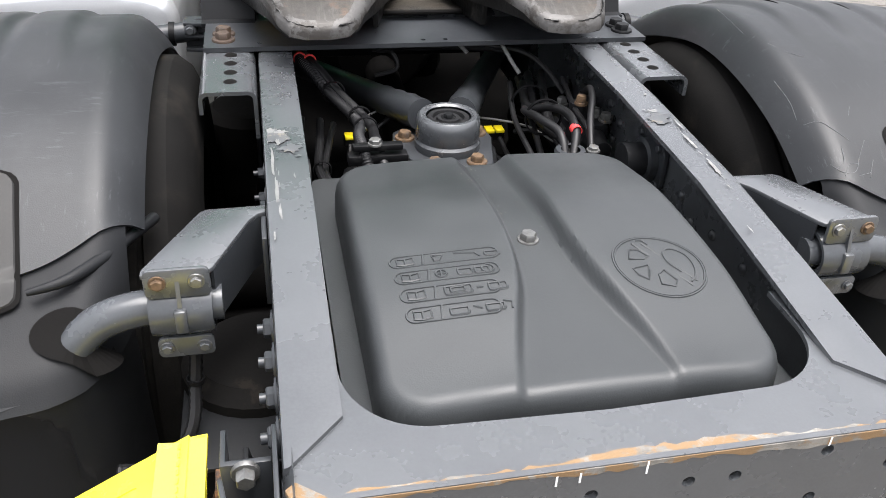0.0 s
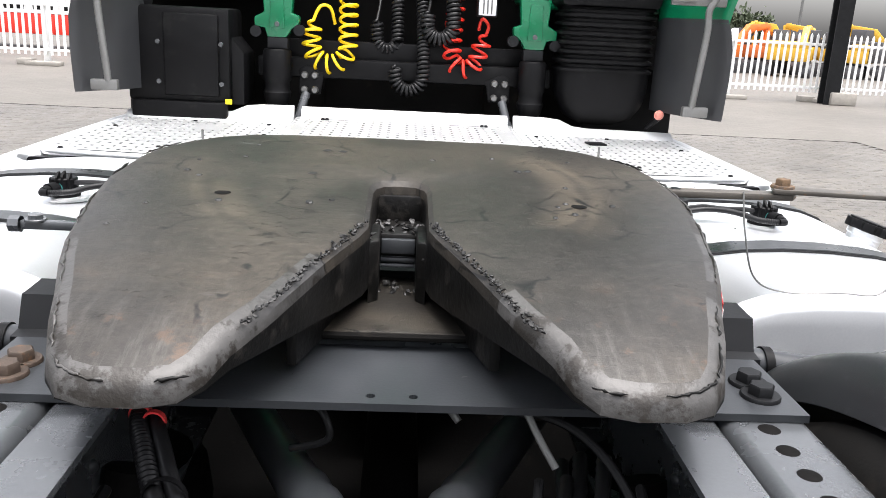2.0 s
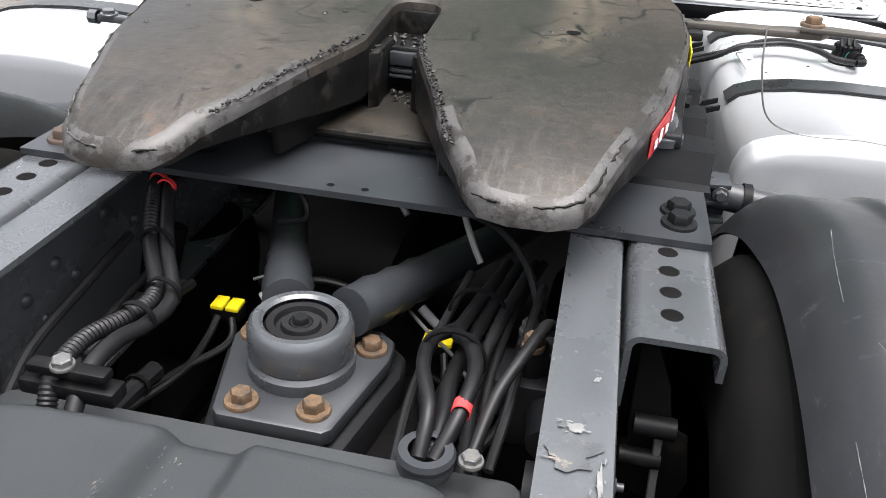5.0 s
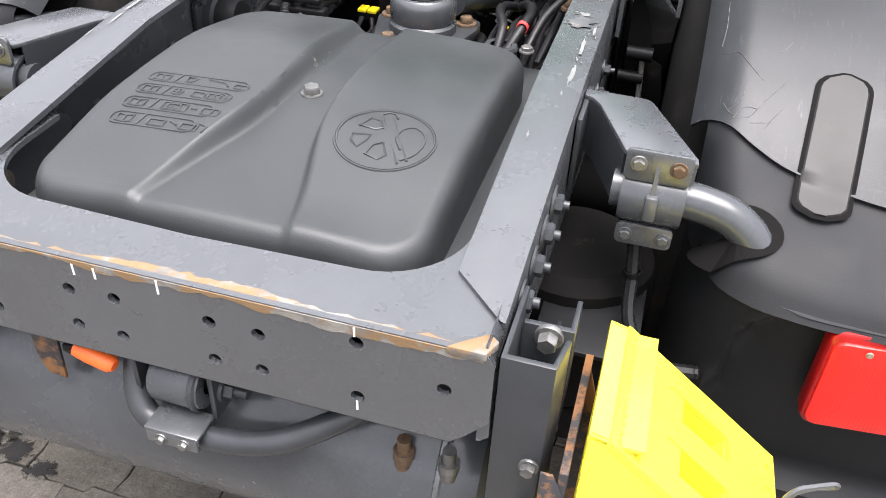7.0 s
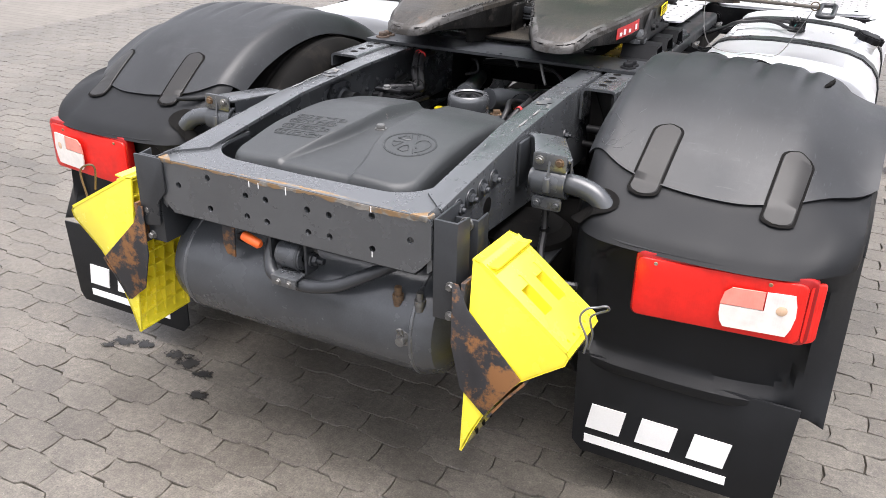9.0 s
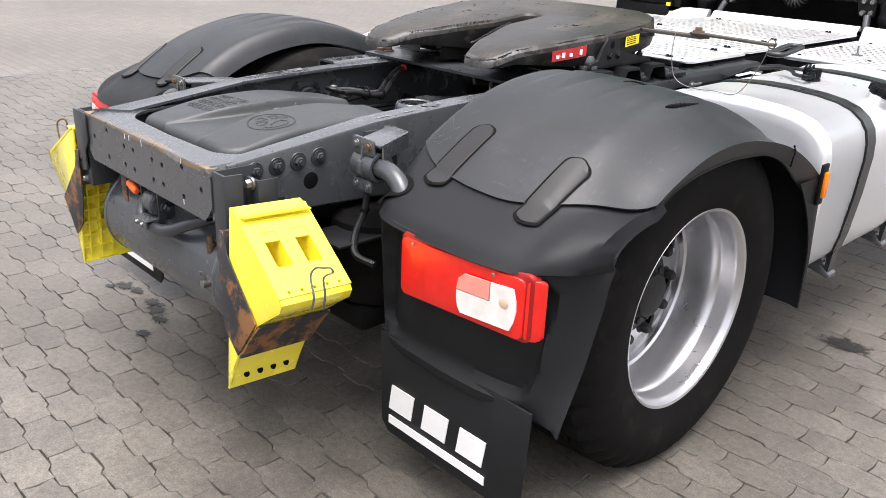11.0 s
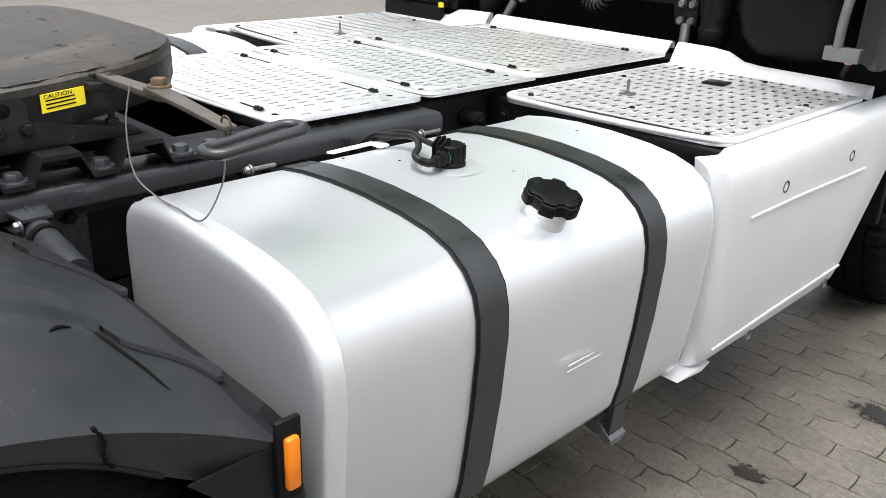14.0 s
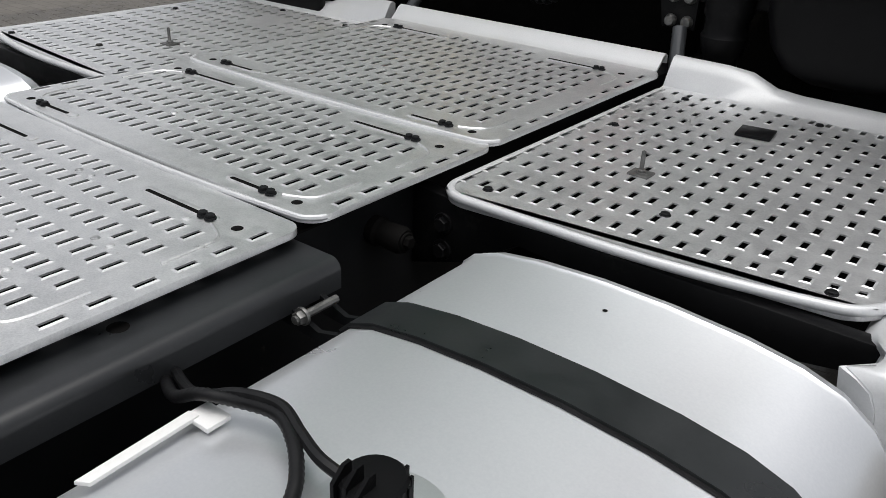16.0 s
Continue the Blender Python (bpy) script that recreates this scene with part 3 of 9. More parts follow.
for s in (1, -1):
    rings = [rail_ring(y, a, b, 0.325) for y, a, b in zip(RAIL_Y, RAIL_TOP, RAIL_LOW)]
    # forward length of the same rail, its shade put into the paint colour
    part("chassis_rail", side(loft(rings[3:]), s), CHASSIS_DARK, truck, "dull C-section frame rail, darkened for shade", 30)
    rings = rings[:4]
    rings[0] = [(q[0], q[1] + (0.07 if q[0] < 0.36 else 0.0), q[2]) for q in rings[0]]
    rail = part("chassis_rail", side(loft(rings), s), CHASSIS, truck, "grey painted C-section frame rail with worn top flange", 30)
    # bare patches and scratches along the top flange
    ztop = spline(RAIL_Y, RAIL_TOP)
    rnd = random.Random(7 if s > 0 else 11)
    for x, y, w, ln, crumbs in (RIGHT_CHIPS if s > 0 else LEFT_CHIPS):
        tagged(part("paint_chip", side(chip(rnd, x, y, w, ln, crumbs, ztop), s), SCUFF, rail, "", 0), "bare scraped paint with crumbs", kind="stuff")
    for x, y, w, ln in (((0.357, 0.690, 0.030, 0.050),) if s > 0 else ((0.376, 0.690, 0.020, 0.075), (0.350, 0.640, 0.018, 0.04))):
        tagged(part("worn_patch", side(chip(rnd, x, y, w, ln, 7, ztop, 0.0008), s), RUBBED, rail, "", 0), "rubbed patch of bare primer", kind="stuff")
    # rivets and bolts through the web
    for k, (y, z) in enumerate(((0.245, 0.885), (0.178, 0.882), (0.112, 0.879), (0.045, 0.877), (0.78, 0.85), (0.70, 0.84), (0.64, 0.83), (1.30, 0.86), (1.36, 0.86))):
        big = 0.014 if k < 4 else 0.010
        b = add(hexbolt((0.399, y, z - 0.012), big, 0.014, "x"), lathe([(0, 0.022), (big * 0.5, 0.022), (big * 0.5, 0)], (0.399, y, z - 0.012), "x", 10), lathe([(0, 0.003), (big * 1.75, 0.003), (big * 1.85, 0)], (0.399, y, z - 0.012), "x", 18))
        part("rail_bolt", side(b, s), CHASSIS_MID, rail)
    for y, z in ((0.99, 0.86), (1.03, 0.82), (0.92, 0.84), (0.95, 0.79), (0.60, 0.83), (0.55, 0.80), (0.47, 0.82), (1.12, 0.88), (1.2, 0.83), (0.36, 0.82)):
        part("rivet", side(lathe([(0, -0.008), (0.006, -0.007), (0.010, -0.003), (0.011, 0)], (0.3888, y, z), "x", 10), s), CHASSIS_MID, rail)
    # dark disc on the web, for the shade in a hole
    part("web_hole", side(lathe([(0, 0.0012), (0.021, 0.0012), (0.024, 0)], (0.398, 0.218, 0.809), "x", 20), s), UNDER, rail)
    part("web_hole", side(lathe([(0, -0.0012), (0.019, -0.0012), (0.022, 0)], (0.389, 0.13, 0.80), "x", 20), s), BARE, rail)
    # auxiliary channel outside the rail, under the fifth wheel
    arc = lambda cx, cz, r, a0, a1: [(cx + r * math.cos(radians(a0 + (a1 - a0) * k / 5)), cz + r * math.sin(radians(a0 + (a1 - a0) * k / 5))) for k in range(6)]
    chan = [(0.404, 0.86)] + arc(0.422, 0.943, 0.018, 180, 90) + arc(0.499, 0.943, 0.018, 90, 0) + [(0.517, 0.915), (0.509, 0.915)] + arc(0.499, 0.943, 0.010, 0, 90) + arc(0.422, 0.943, 0.010, 90, 180) + [(0.412, 0.86)]
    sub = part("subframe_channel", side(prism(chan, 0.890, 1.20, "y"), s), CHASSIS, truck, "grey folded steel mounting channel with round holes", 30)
    # same channel carried on; its lower brightness is painted in
    fore = part("subframe_channel", side(prism(chan, 1.202, 2.50, "y"), s), CHASSIS_FRONT, truck, "folded steel mounting channel with round holes, dimmer light in its colour", 30)
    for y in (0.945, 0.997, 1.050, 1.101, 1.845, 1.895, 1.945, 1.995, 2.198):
        # holes are near-black discs on the flange, their shade painted
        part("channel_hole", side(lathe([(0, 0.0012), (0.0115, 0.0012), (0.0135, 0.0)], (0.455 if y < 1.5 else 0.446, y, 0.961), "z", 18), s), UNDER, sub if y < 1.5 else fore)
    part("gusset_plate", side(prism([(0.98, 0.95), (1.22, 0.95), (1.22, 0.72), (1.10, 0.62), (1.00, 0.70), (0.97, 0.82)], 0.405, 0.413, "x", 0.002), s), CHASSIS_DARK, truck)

# rear crossmember: folded plate with bolt holes and a scraped top edge
HOLES = [(0.008 + s * x, z) for s in (-1, 1) for x, z in ((0.338, 0.825), (0.2385, 0.863), (0.2385, 0.781), (0.1215, 0.840), (0.1215, 0.785), (0.061, 0.841), (0.061, 0.783))]
face_outline = [(-0.388, 0.889), (0.388, 0.889), (0.398, 0.872), (0.398, 0.79), (0.372, 0.760), (0.355, 0.745), (-0.355, 0.745), (-0.372, 0.760), (-0.398, 0.79), (-0.398, 0.872)]
cross = part("rear_crossmember", plate(face_outline, [circle(x, z, 0.0085, 12) for x, z in HOLES], -0.081, -0.073, "y"), CHASSIS, truck,
             "grey folded steel end crossmember with drilled face", 30)
corner = [(-0.213 - 0.110 * math.cos(radians(9 * k)), 0.124 - 0.112 * math.sin(radians(9 * k))) for k in range(11)]
opening = [(-0.323, 0.20)] + corner + [(0.0, 0.006)] + [(-x, y) for x, y in corner[::-1]] + [(0.323, 0.20)]
flange = [(-0.386, -0.079), (-0.386, 0.20)] + opening + [(0.386, 0.20), (0.386, -0.079)]
fl = prism(flange, 0.0, 0.008, "z")
for v in fl.verts:
    v.co.z += 0.878 + 0.03 * max(0.0, v.co.y)
part("top_flange", fl, CHASSIS, cross, "", 30)
part("bottom_flange", prism([(-0.36, -0.079), (0.36, -0.079), (0.36, 0.0), (-0.36, 0.0)], 0.742, 0.750, "z"), CHASSIS_DARK, cross)
rnd = random.Random(3)
edge = []
for k in range(61):
    x = -0.386 + 0.772 * k / 60
    edge.append((x, rnd.uniform(0.004, 0.012) + 0.010 * max(0, math.sin(9 * x + 1)), rnd.uniform(0.003, 0.008) + 0.009 * max(0, math.sin(7 * x)) ** 3 + 0.005 * max(0, math.sin(16 * x + 2))))
sec = [[(x, -0.0818, 0.888 - d), (x, -0.0818, 0.8865), (x, -0.0805, 0.8876), (x, -0.0780 + w, 0.8876), (x, -0.0780 + w, 0.884), (x, -0.079, 0.884)] for x, w, d in edge]
part("scraped_edge", loft(sec), BARE, cross, "rusty scraped edge with primer showing", 30)
for x, z, h in ((-0.099, 0.873, 0.008), (-0.071, 0.874, 0.008), (0.245, 0.879, 0.007), (0.246, 0.767, 0.007), (0.010, 0.876, 0.010)):
    part("paint_mark", box(x - 0.0012, x + 0.0012, -0.0822, -0.0812, z - h, z + h), WHITE, cross, "white paint dash")
for s in (1, -1):
    part("end_gusset", side(prism([(0.386, 0.896), (0.398, 0.874), (0.398, 0.76), (0.388, 0.75), (0.384, 0.75)], -0.074, 0.02, "y"), s), CHASSIS, cross)
    part("torn_corner", side(prism([(0.345, -0.0835), (0.388, -0.0835), (0.397, -0.06), (0.385, -0.05), (0.36, -0.07)], 0.880, 0.8915, "z", 0.002), s), BARE, cross, "torn rusty flange corner")

# near-black patch paints the shade inside the open fold
part("open_end", prism([(-0.0735, 0.8835), (-0.037, 0.8845), (-0.043, 0.858), (-0.050, 0.853), (-0.0735, 0.862)], 0.3982, 0.4000, "x"), UNDER, cross, "dark patch for the shade in the folded plate's open end", 0)

# plastic cover behind the axle, two lobes and a valley
CX0, CX1, CY0, CY1 = -0.279, 0.279, 0.034, 0.692


def cover_z(x, y):
    right = spline((0.03, 0.12, 0.20, 0.26, 0.32, 0.45, 0.56, 0.70), (0.116, 0.101, 0.080, 0.066, 0.058, 0.055, 0.053, 0.050))(y)
    left = spline((0.03, 0.10, 0.17, 0.24, 0.32, 0.42, 0.52, 0.70), (-0.112, -0.095, -0.076, -0.056, -0.044, -0.043, -0.048, -0.055))(y)
    deep = 0.030 * (0.22 + 0.78 * step(0.02, 0.27, y))
    mid = (left + right) / 2
    wall = 0.013 + 0.014 * step(0.32, 0.60, y)
    lobe = step(left + wall, left - 0.003, x) if x < mid else step(right - wall, right + 0.003, x)
    z = 0.890 + 0.015 * step(0.0, 0.4, y) - 0.022 * step(0.42, 0.72, y) + deep * (1 - 0.35 * step(0.45, 0.7, y)) * lobe - 0.012 * (x / 0.28) ** 2
    return z


def cover_shape():
    bm = bmesh.new()
    nx, ny = 140, 96
    rows = []
    for j in range(ny + 1):
        v = j / ny
        row = []
        for i in range(nx + 1):
            u = i / nx
            x, y = CX0 + (CX1 - CX0) * u, CY0 + (CY1 - CY0) * v
            dx, dy = min(x - CX0, CX1 - x), min(y - CY0, CY1 - y)
            rr = 0.07
            if dx < rr and dy < rr:
                d = rr - math.hypot(rr - dx, rr - dy)
            else:
                d = min(dx, dy)
            k = 0.022
            if d < 0:
                q = rr / max(math.hypot(rr - dx, rr - dy), 1e-6)
                cxx = x + (rr - dx) * (1 - q) * (1 if x < 0 else -1)
                cyy = y + (rr - dy) * (1 - q) * (1 if y < 0.37 else -1)
                x, y, d = cxx, cyy, 0.0
            drop = 0.0
            if d < k:
                t = 1 - d / k
                drop = 0.034 * (1 - math.sqrt(max(0.0, 1 - t * t)))
            row.append(bm.verts.new((x, y, cover_z(x, y) - drop)))
        rows.append(row)
    for a, b in zip(rows, rows[1:]):
        for i in range(nx):
            bm.faces.new((a[i], a[i + 1], b[i + 1], b[i]))
    bmesh.ops.remove_doubles(bm, verts=bm.verts, dist=0.0004)
    border = [e for e in bm.edges if e.is_boundary]
    got = bmesh.ops.extrude_edge_only(bm, edges=border)["geom"]
    for v in got:
        if isinstance(v, bmesh.types.BMVert):
            v.co.z = 0.775
            v.co.x *= 1.004
    bmesh.ops.recalc_face_normals(bm, faces=bm.faces)
    return bm


cover = part("axle_cover", cover_shape(), COVER, truck, "dark grey moulded plastic cover with embossed pictograms", 50)
part("cover_tray", plate(rounded(-0.314, 0.314, 0.05, 0.775, 0.02), [rounded(-0.27, 0.27, 0.09, 0.66, 0.05)], 0.812, 0.820), COVER, cover, "flat grey flange of the cover")


def ridge(pts, r=0.0016, closed=False):
    return tube([(x, y, cover_z(x, y) + 0.0003) for x, y in pts], r, 5, closed)


def emboss(name, loops, parent):
    bm = bmesh.new()
    for lp, closed in loops:
        add(bm, ridge(lp, 0.0018, closed))
    return part(name, bm, COVER, parent)


for k in range(4):
    y = 0.302 - 0.0375 * k
    x0, x1 = -0.230 + 0.002 * k, -0.070 - 0.008 * k
    loops = [(rounded(x0, x1, y - 0.013, y + 0.013, 0.012), True)]
    loops += [([(x0 + 0.01, y - 0.007), (x0 + 0.022, y - 0.009), (x0 + 0.034, y - 0.007), (x0 + 0.034, y + 0.007), (x0 + 0.022, y + 0.005), (x0 + 0.01, y + 0.007)], True),
              ([(x0 + 0.022, y - 0.009), (x0 + 0.022, y + 0.005)], False), ([(x0 + 0.046, y - 0.012), (x0 + 0.05, y + 0.012)], False)]
    if k == 0:
        loops += [([(x0 + 0.062, y + 0.006), (x0 + 0.078, y + 0.006), (x0 + 0.072, y - 0.006), (x0 + 0.064, y - 0.006)], True), ([(x0 + 0.095, y + 0.007), (x0 + 0.125, y + 0.003), (x0 + 0.132, y - 0.006)], False)]
        loops += [(rounded(x0 + 0.14, x0 + 0.162, y - 0.006, y + 0.003, 0.002, 2), True)]
    elif k == 1:
        loops += [(circle(x0 + 0.066, y, 0.008, 12), True), ([(x0 + 0.058, y), (x0 + 0.074, y)], False), ([(x0 + 0.066, y - 0.008), (x0 + 0.066, y + 0.008)], False)]
        loops += [(rounded(x0 + 0.09, x0 + 0.11, y - 0.007, y + 0.005, 0.002, 2), True), (rounded(x0 + 0.115, x0 + 0.135, y - 0.007, y + 0.005, 0.002, 2), True), (circle(x1 - 0.016, y, 0.009, 12), True)]
    elif k == 2:
        loops += [(rounded(x0 + 0.062, x0 + 0.10, y - 0.008, y + 0.008, 0.003, 2), True), (rounded(x0 + 0.07, x0 + 0.09, y - 0.004, y + 0.005, 0.002, 2), True), ([(x0 + 0.107, y), (x0 + 0.116, y)], False), (rounded(x0 + 0.124, x0 + 0.15, y - 0.008, y + 0.006, 0.003, 2), True)]
    else:
        loops += [(rounded(x0 + 0.06, x0 + 0.085, y - 0.008, y + 0.004, 0.002, 2), True), ([(x0 + 0.092, y + 0.004), (x0 + 0.104, y - 0.002)], False), (rounded(x0 + 0.11, x0 + 0.135, y - 0.008, y + 0.004, 0.002, 2), True), ([(x0 + 0.135, y + 0.008), (x0 + 0.147, y + 0.004), (x0 + 0.145, y - 0.008)], False)]
    emboss("pictogram", loops, cover)
lx, ly, lr = 0.163, 0.246, 0.0695
at_ = lambda *uv: [(lx + lr * 0.93 * u, ly + lr * 0.93 * v) for u, v in uv]
foot_ = curve_pts([(u, v, 0) for u, v in ((0.42, -0.30), (0.22, 0.05), (0.26, 0.42), (0.50, 0.56), (0.76, 0.34), (0.82, -0.05), (0.72, -0.40), (0.52, -0.62))], 4)
emboss("round_pictogram", [(circle(lx, ly, lr, 40), True), (circle(lx, ly, lr * 0.955, 40), True), (at_((-0.36, 0.80), (0.50, -0.74)), False), (at_((-0.12, 0.80), (0.66, -0.60)), False),
                           (at_((-0.36, 0.80), (-0.24, 0.93), (-0.08, 0.92), (0.02, 0.76)), False), (at_(*[(q.x, q.y) for q in foot_]), False),
                           (at_((-0.66, 0.22), (-0.52, 0.58), (-0.30, 0.56), (-0.16, 0.30), (-0.30, 0.20)), True), (at_((-0.70, -0.12), (-0.30, -0.02), (-0.34, -0.22), (-0.46, -0.50), (-0.64, -0.34)), True),
                           (at_((-0.22, -0.66), (-0.16, -0.34), (0.02, -0.20), (0.20, -0.56), (0.08, -0.74)), True)], cover)
part("cover_bolt", add(hexbolt((0.0, 0.370, 0.903), 0.0135, 0.015, "z", 1.3), lathe([(0, 0.001), (0.026, 0.001), (0.027, -0.003)], (0.0, 0.370, 0.903), "z", 24)), ZINC, cover, "zinc hexagon bolt on a wide washer")
# dark ring paints the shade of the recess round the washer
part("bolt_recess", lathe([(0, 0.0004), (0.030, 0.0004), (0.033, -0.0010)], (0.0, 0.370, 0.9030), "z", 28), UNDER, cover)

# rubbed ridge and specks of dried dirt in the valley
rnd = random.Random(17)
flecks = bmesh.new()
for k in range(120):
    if k < 60:
        x, y = -0.053 + rnd.gauss(0, 0.0025) - 0.010 * step(0.55, 0.60, 0.47 + 0.0019 * k), 0.47 + 0.0019 * k
    else:
        x, y = -0.026 + rnd.gauss(0, 0.008), rnd.uniform(0.42, 0.66)
    w, ln = rnd.uniform(0.0005, 0.0016), rnd.uniform(0.0006, 0.0035)
    flecks.faces.new([flecks.verts.new((x + w * math.cos(a) * q, y + ln * math.sin(a) * q, cover_z(x + w * math.cos(a), y + ln * math.sin(a)) + 0.0012)) for a, q in ((t * math.pi / 3, rnd.uniform(0.6, 1.2)) for t in range(6))])
tagged(part("dirt_fleck", flecks, RUBBED, cover, "", 0), "pale flecks of dried dirt", kind="stuff")

# V-stay: round joint on the axle, two tubular arms
vstay = part("v_stay_joint", lathe([(0.0492, 0.868), (0.0541, 0.872), (0.0623, 0.872), (0.0681, 0.866), (0.0705, 0.852), (0.0705, 0.825), (0.0672, 0.818), (0.0722, 0.812), (0.0722, 0.795), (0.0574, 0.772), (0.0508, 0.766), (0, 0.766)], (-0.003, 0.946, 0), "z", 40), CHASSIS, truck,
             "grey painted round axle joint")
part("joint_seal", lathe([(0, 0.856), (0.0131, 0.857), (0.0164, 0.862), (0.0246, 0.862), (0.0271, 0.855), (0.0328, 0.855), (0.0353, 0.863), (0.0451, 0.863), (0.0492, 0.855)], (-0.003, 0.946, 0.002), "z", 36), HOSE, vstay, "black rubber rings")
part("joint_bolt", hexbolt((-0.003, 0.946, 0.86), 0.011, 0.012, "z"), CHASSIS_DARK, vstay)
for s in (1, -1):
    a, b = Vector((0.045 * s - 0.004, 1.015, 0.842)), Vector((0.33 * s, 1.76, 0.715))
    pts = [a.lerp(b, t) for t in np.linspace(0, 1, 30)]
    rad = [0.032 + (0.0035 if 2 <= i <= 6 and i % 2 == 0 else 0) + 0.004 * step(6, 0, i) for i in range(30)]
    # arms and base plate take the darker copy for the shade between the rails
    part("stay_arm", tube(pts, rad, 18), CHASSIS_MID, vstay, "grey tubular stay arm")
    part("arm_bush", lathe([(0, -0.04), (0.045, -0.04), (0.05, -0.03), (0.05, 0.03), (0.045, 0.04), (0, 0.04)], (0.335 * s, 1.78, 0.712), "x", 20), CHASSIS_DARK, vstay)
basep = [(-0.070, 0.822), (0.066, 0.822), (0.076, 0.832), (0.108, 0.985), (0.104, 1.03), (0.08, 1.05), (-0.09, 1.05), (-0.112, 1.03), (-0.118, 0.985), (-0.080, 0.832)]
base = part("joint_base", prism(basep, 0.772, 0.795, "z", 0.004), CHASSIS_MID, vstay, "grey cast base plate")
part("axle_bracket", prism([(x * 1.15, 0.95 + (y - 0.95) * 1.15) for x, y in basep], 0.62, 0.765, "z", 0.01), CHASSIS_DARK, vstay)
for x, y in ((-0.049, 0.852), (0.044, 0.858), (0.078, 1.003), (-0.090, 0.995)):
    part("base_bolt", hexbolt((x, y, 0.795), 0.0145, 0.018, "z", 1.55), RUSTY, vstay, "rusty flanged bolt")

# axle and suspension; the shade under the frame is put into their near-black colour
part("rear_axle", add(tube([(-0.85, 0.955, 0.487), (-0.3, 0.955, 0.487), (0.3, 0.955, 0.487), (0.85, 0.955, 0.487)], 0.075, 16), lathe([(0, -0.24), (0.14, -0.21), (0.22, -0.1), (0.24, 0.02), (0.2, 0.15), (0.1, 0.26), (0, 0.28)], (0.02, 0.955, 0.5), "y", 24)), UNDER, truck, "grimy drive axle with underside shade in its black colour")
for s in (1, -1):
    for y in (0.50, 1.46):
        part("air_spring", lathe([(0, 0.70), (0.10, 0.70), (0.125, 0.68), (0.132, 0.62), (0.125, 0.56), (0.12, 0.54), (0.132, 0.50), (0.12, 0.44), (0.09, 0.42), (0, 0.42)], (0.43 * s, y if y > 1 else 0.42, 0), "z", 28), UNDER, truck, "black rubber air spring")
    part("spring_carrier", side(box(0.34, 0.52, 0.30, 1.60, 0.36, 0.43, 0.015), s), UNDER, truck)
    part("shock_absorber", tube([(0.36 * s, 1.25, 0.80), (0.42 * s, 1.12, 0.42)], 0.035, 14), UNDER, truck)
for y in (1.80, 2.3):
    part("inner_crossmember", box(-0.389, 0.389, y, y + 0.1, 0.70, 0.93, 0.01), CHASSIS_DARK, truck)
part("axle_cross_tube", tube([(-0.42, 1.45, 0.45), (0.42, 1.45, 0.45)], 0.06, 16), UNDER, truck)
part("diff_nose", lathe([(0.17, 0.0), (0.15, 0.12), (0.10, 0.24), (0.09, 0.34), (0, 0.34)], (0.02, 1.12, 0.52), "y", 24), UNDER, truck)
for s in (1, -1):
    stub = part("crossmember_tube", side(tube([(0.387, 0.735, 0.845), (0.315, 0.735, 0.845)], 0.036, 20), s), CHASSIS_DARK, truck)
    part("end_flange", side(prism([(0.735 + 0.062 * u, 0.845 + 0.062 * v) for u, v in ((-1, -0.55), (-0.55, -1), (0.55, -1), (1, -0.55), (1, 0.55), (0.55, 1), (-0.55, 1), (-1, 0.55))], 0.376, 0.387, "x", 0.002), s), CHASSIS_MID, stub)
    part("tube_collar", side(lathe([(0.036, -0.030), (0.044, -0.026), (0.046, -0.010), (0.036, -0.010)], (0.387, 0.735, 0.845), "x", 24), s), CHASSIS_MID, stub)
    for u in (-1, 1):
        for v in (-1, 1):
            part("flange_bolt", side(hexbolt((0.376, 0.735 + 0.043 * u, 0.845 + 0.043 * v), 0.009, 0.010, "x", 1.4, -1), s), CHASSIS_MID, stub)
part("noise_shield", prism([(-0.57, 0.42), (-0.33, 0.37), (0.33, 0.37), (0.57, 0.42), (0.57, 0.43), (0.32, 0.38), (-0.32, 0.38), (-0.57, 0.43)], 1.22, 3.85, "y"), UNDER, truck, "near-black sheet under the driveline")
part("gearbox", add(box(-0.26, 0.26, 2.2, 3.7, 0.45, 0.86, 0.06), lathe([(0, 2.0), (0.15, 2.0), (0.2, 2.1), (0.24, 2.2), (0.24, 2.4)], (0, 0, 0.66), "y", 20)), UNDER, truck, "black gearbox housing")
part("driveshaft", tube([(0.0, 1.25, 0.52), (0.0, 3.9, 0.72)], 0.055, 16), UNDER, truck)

# air reservoir under the crossmember
def reservoir():
    prof = [(0, -0.455), (0.05, -0.453), (0.10, -0.440), (0.135, -0.415), (0.148, -0.385), (0.150, -0.365), (0.150, 0.335), (0.148, 0.355), (0.135, 0.385), (0.10, 0.41), (0.05, 0.423), (0, 0.425)]
    return lathe(prof, (0.0, 0.085, 0.545), "x", 48)


tank = part("air_reservoir", reservoir(), RESERVOIR, truck, "grey painted cylindrical air reservoir", 30)
for x in (-0.365, 0.335):
    part("weld_seam", lathe([(0.149, x - 0.006), (0.1525, x - 0.003), (0.1525, x + 0.003), (0.149, x + 0.006)], (0, 0.085, 0.545), "x", 48), CHASSIS, tank)
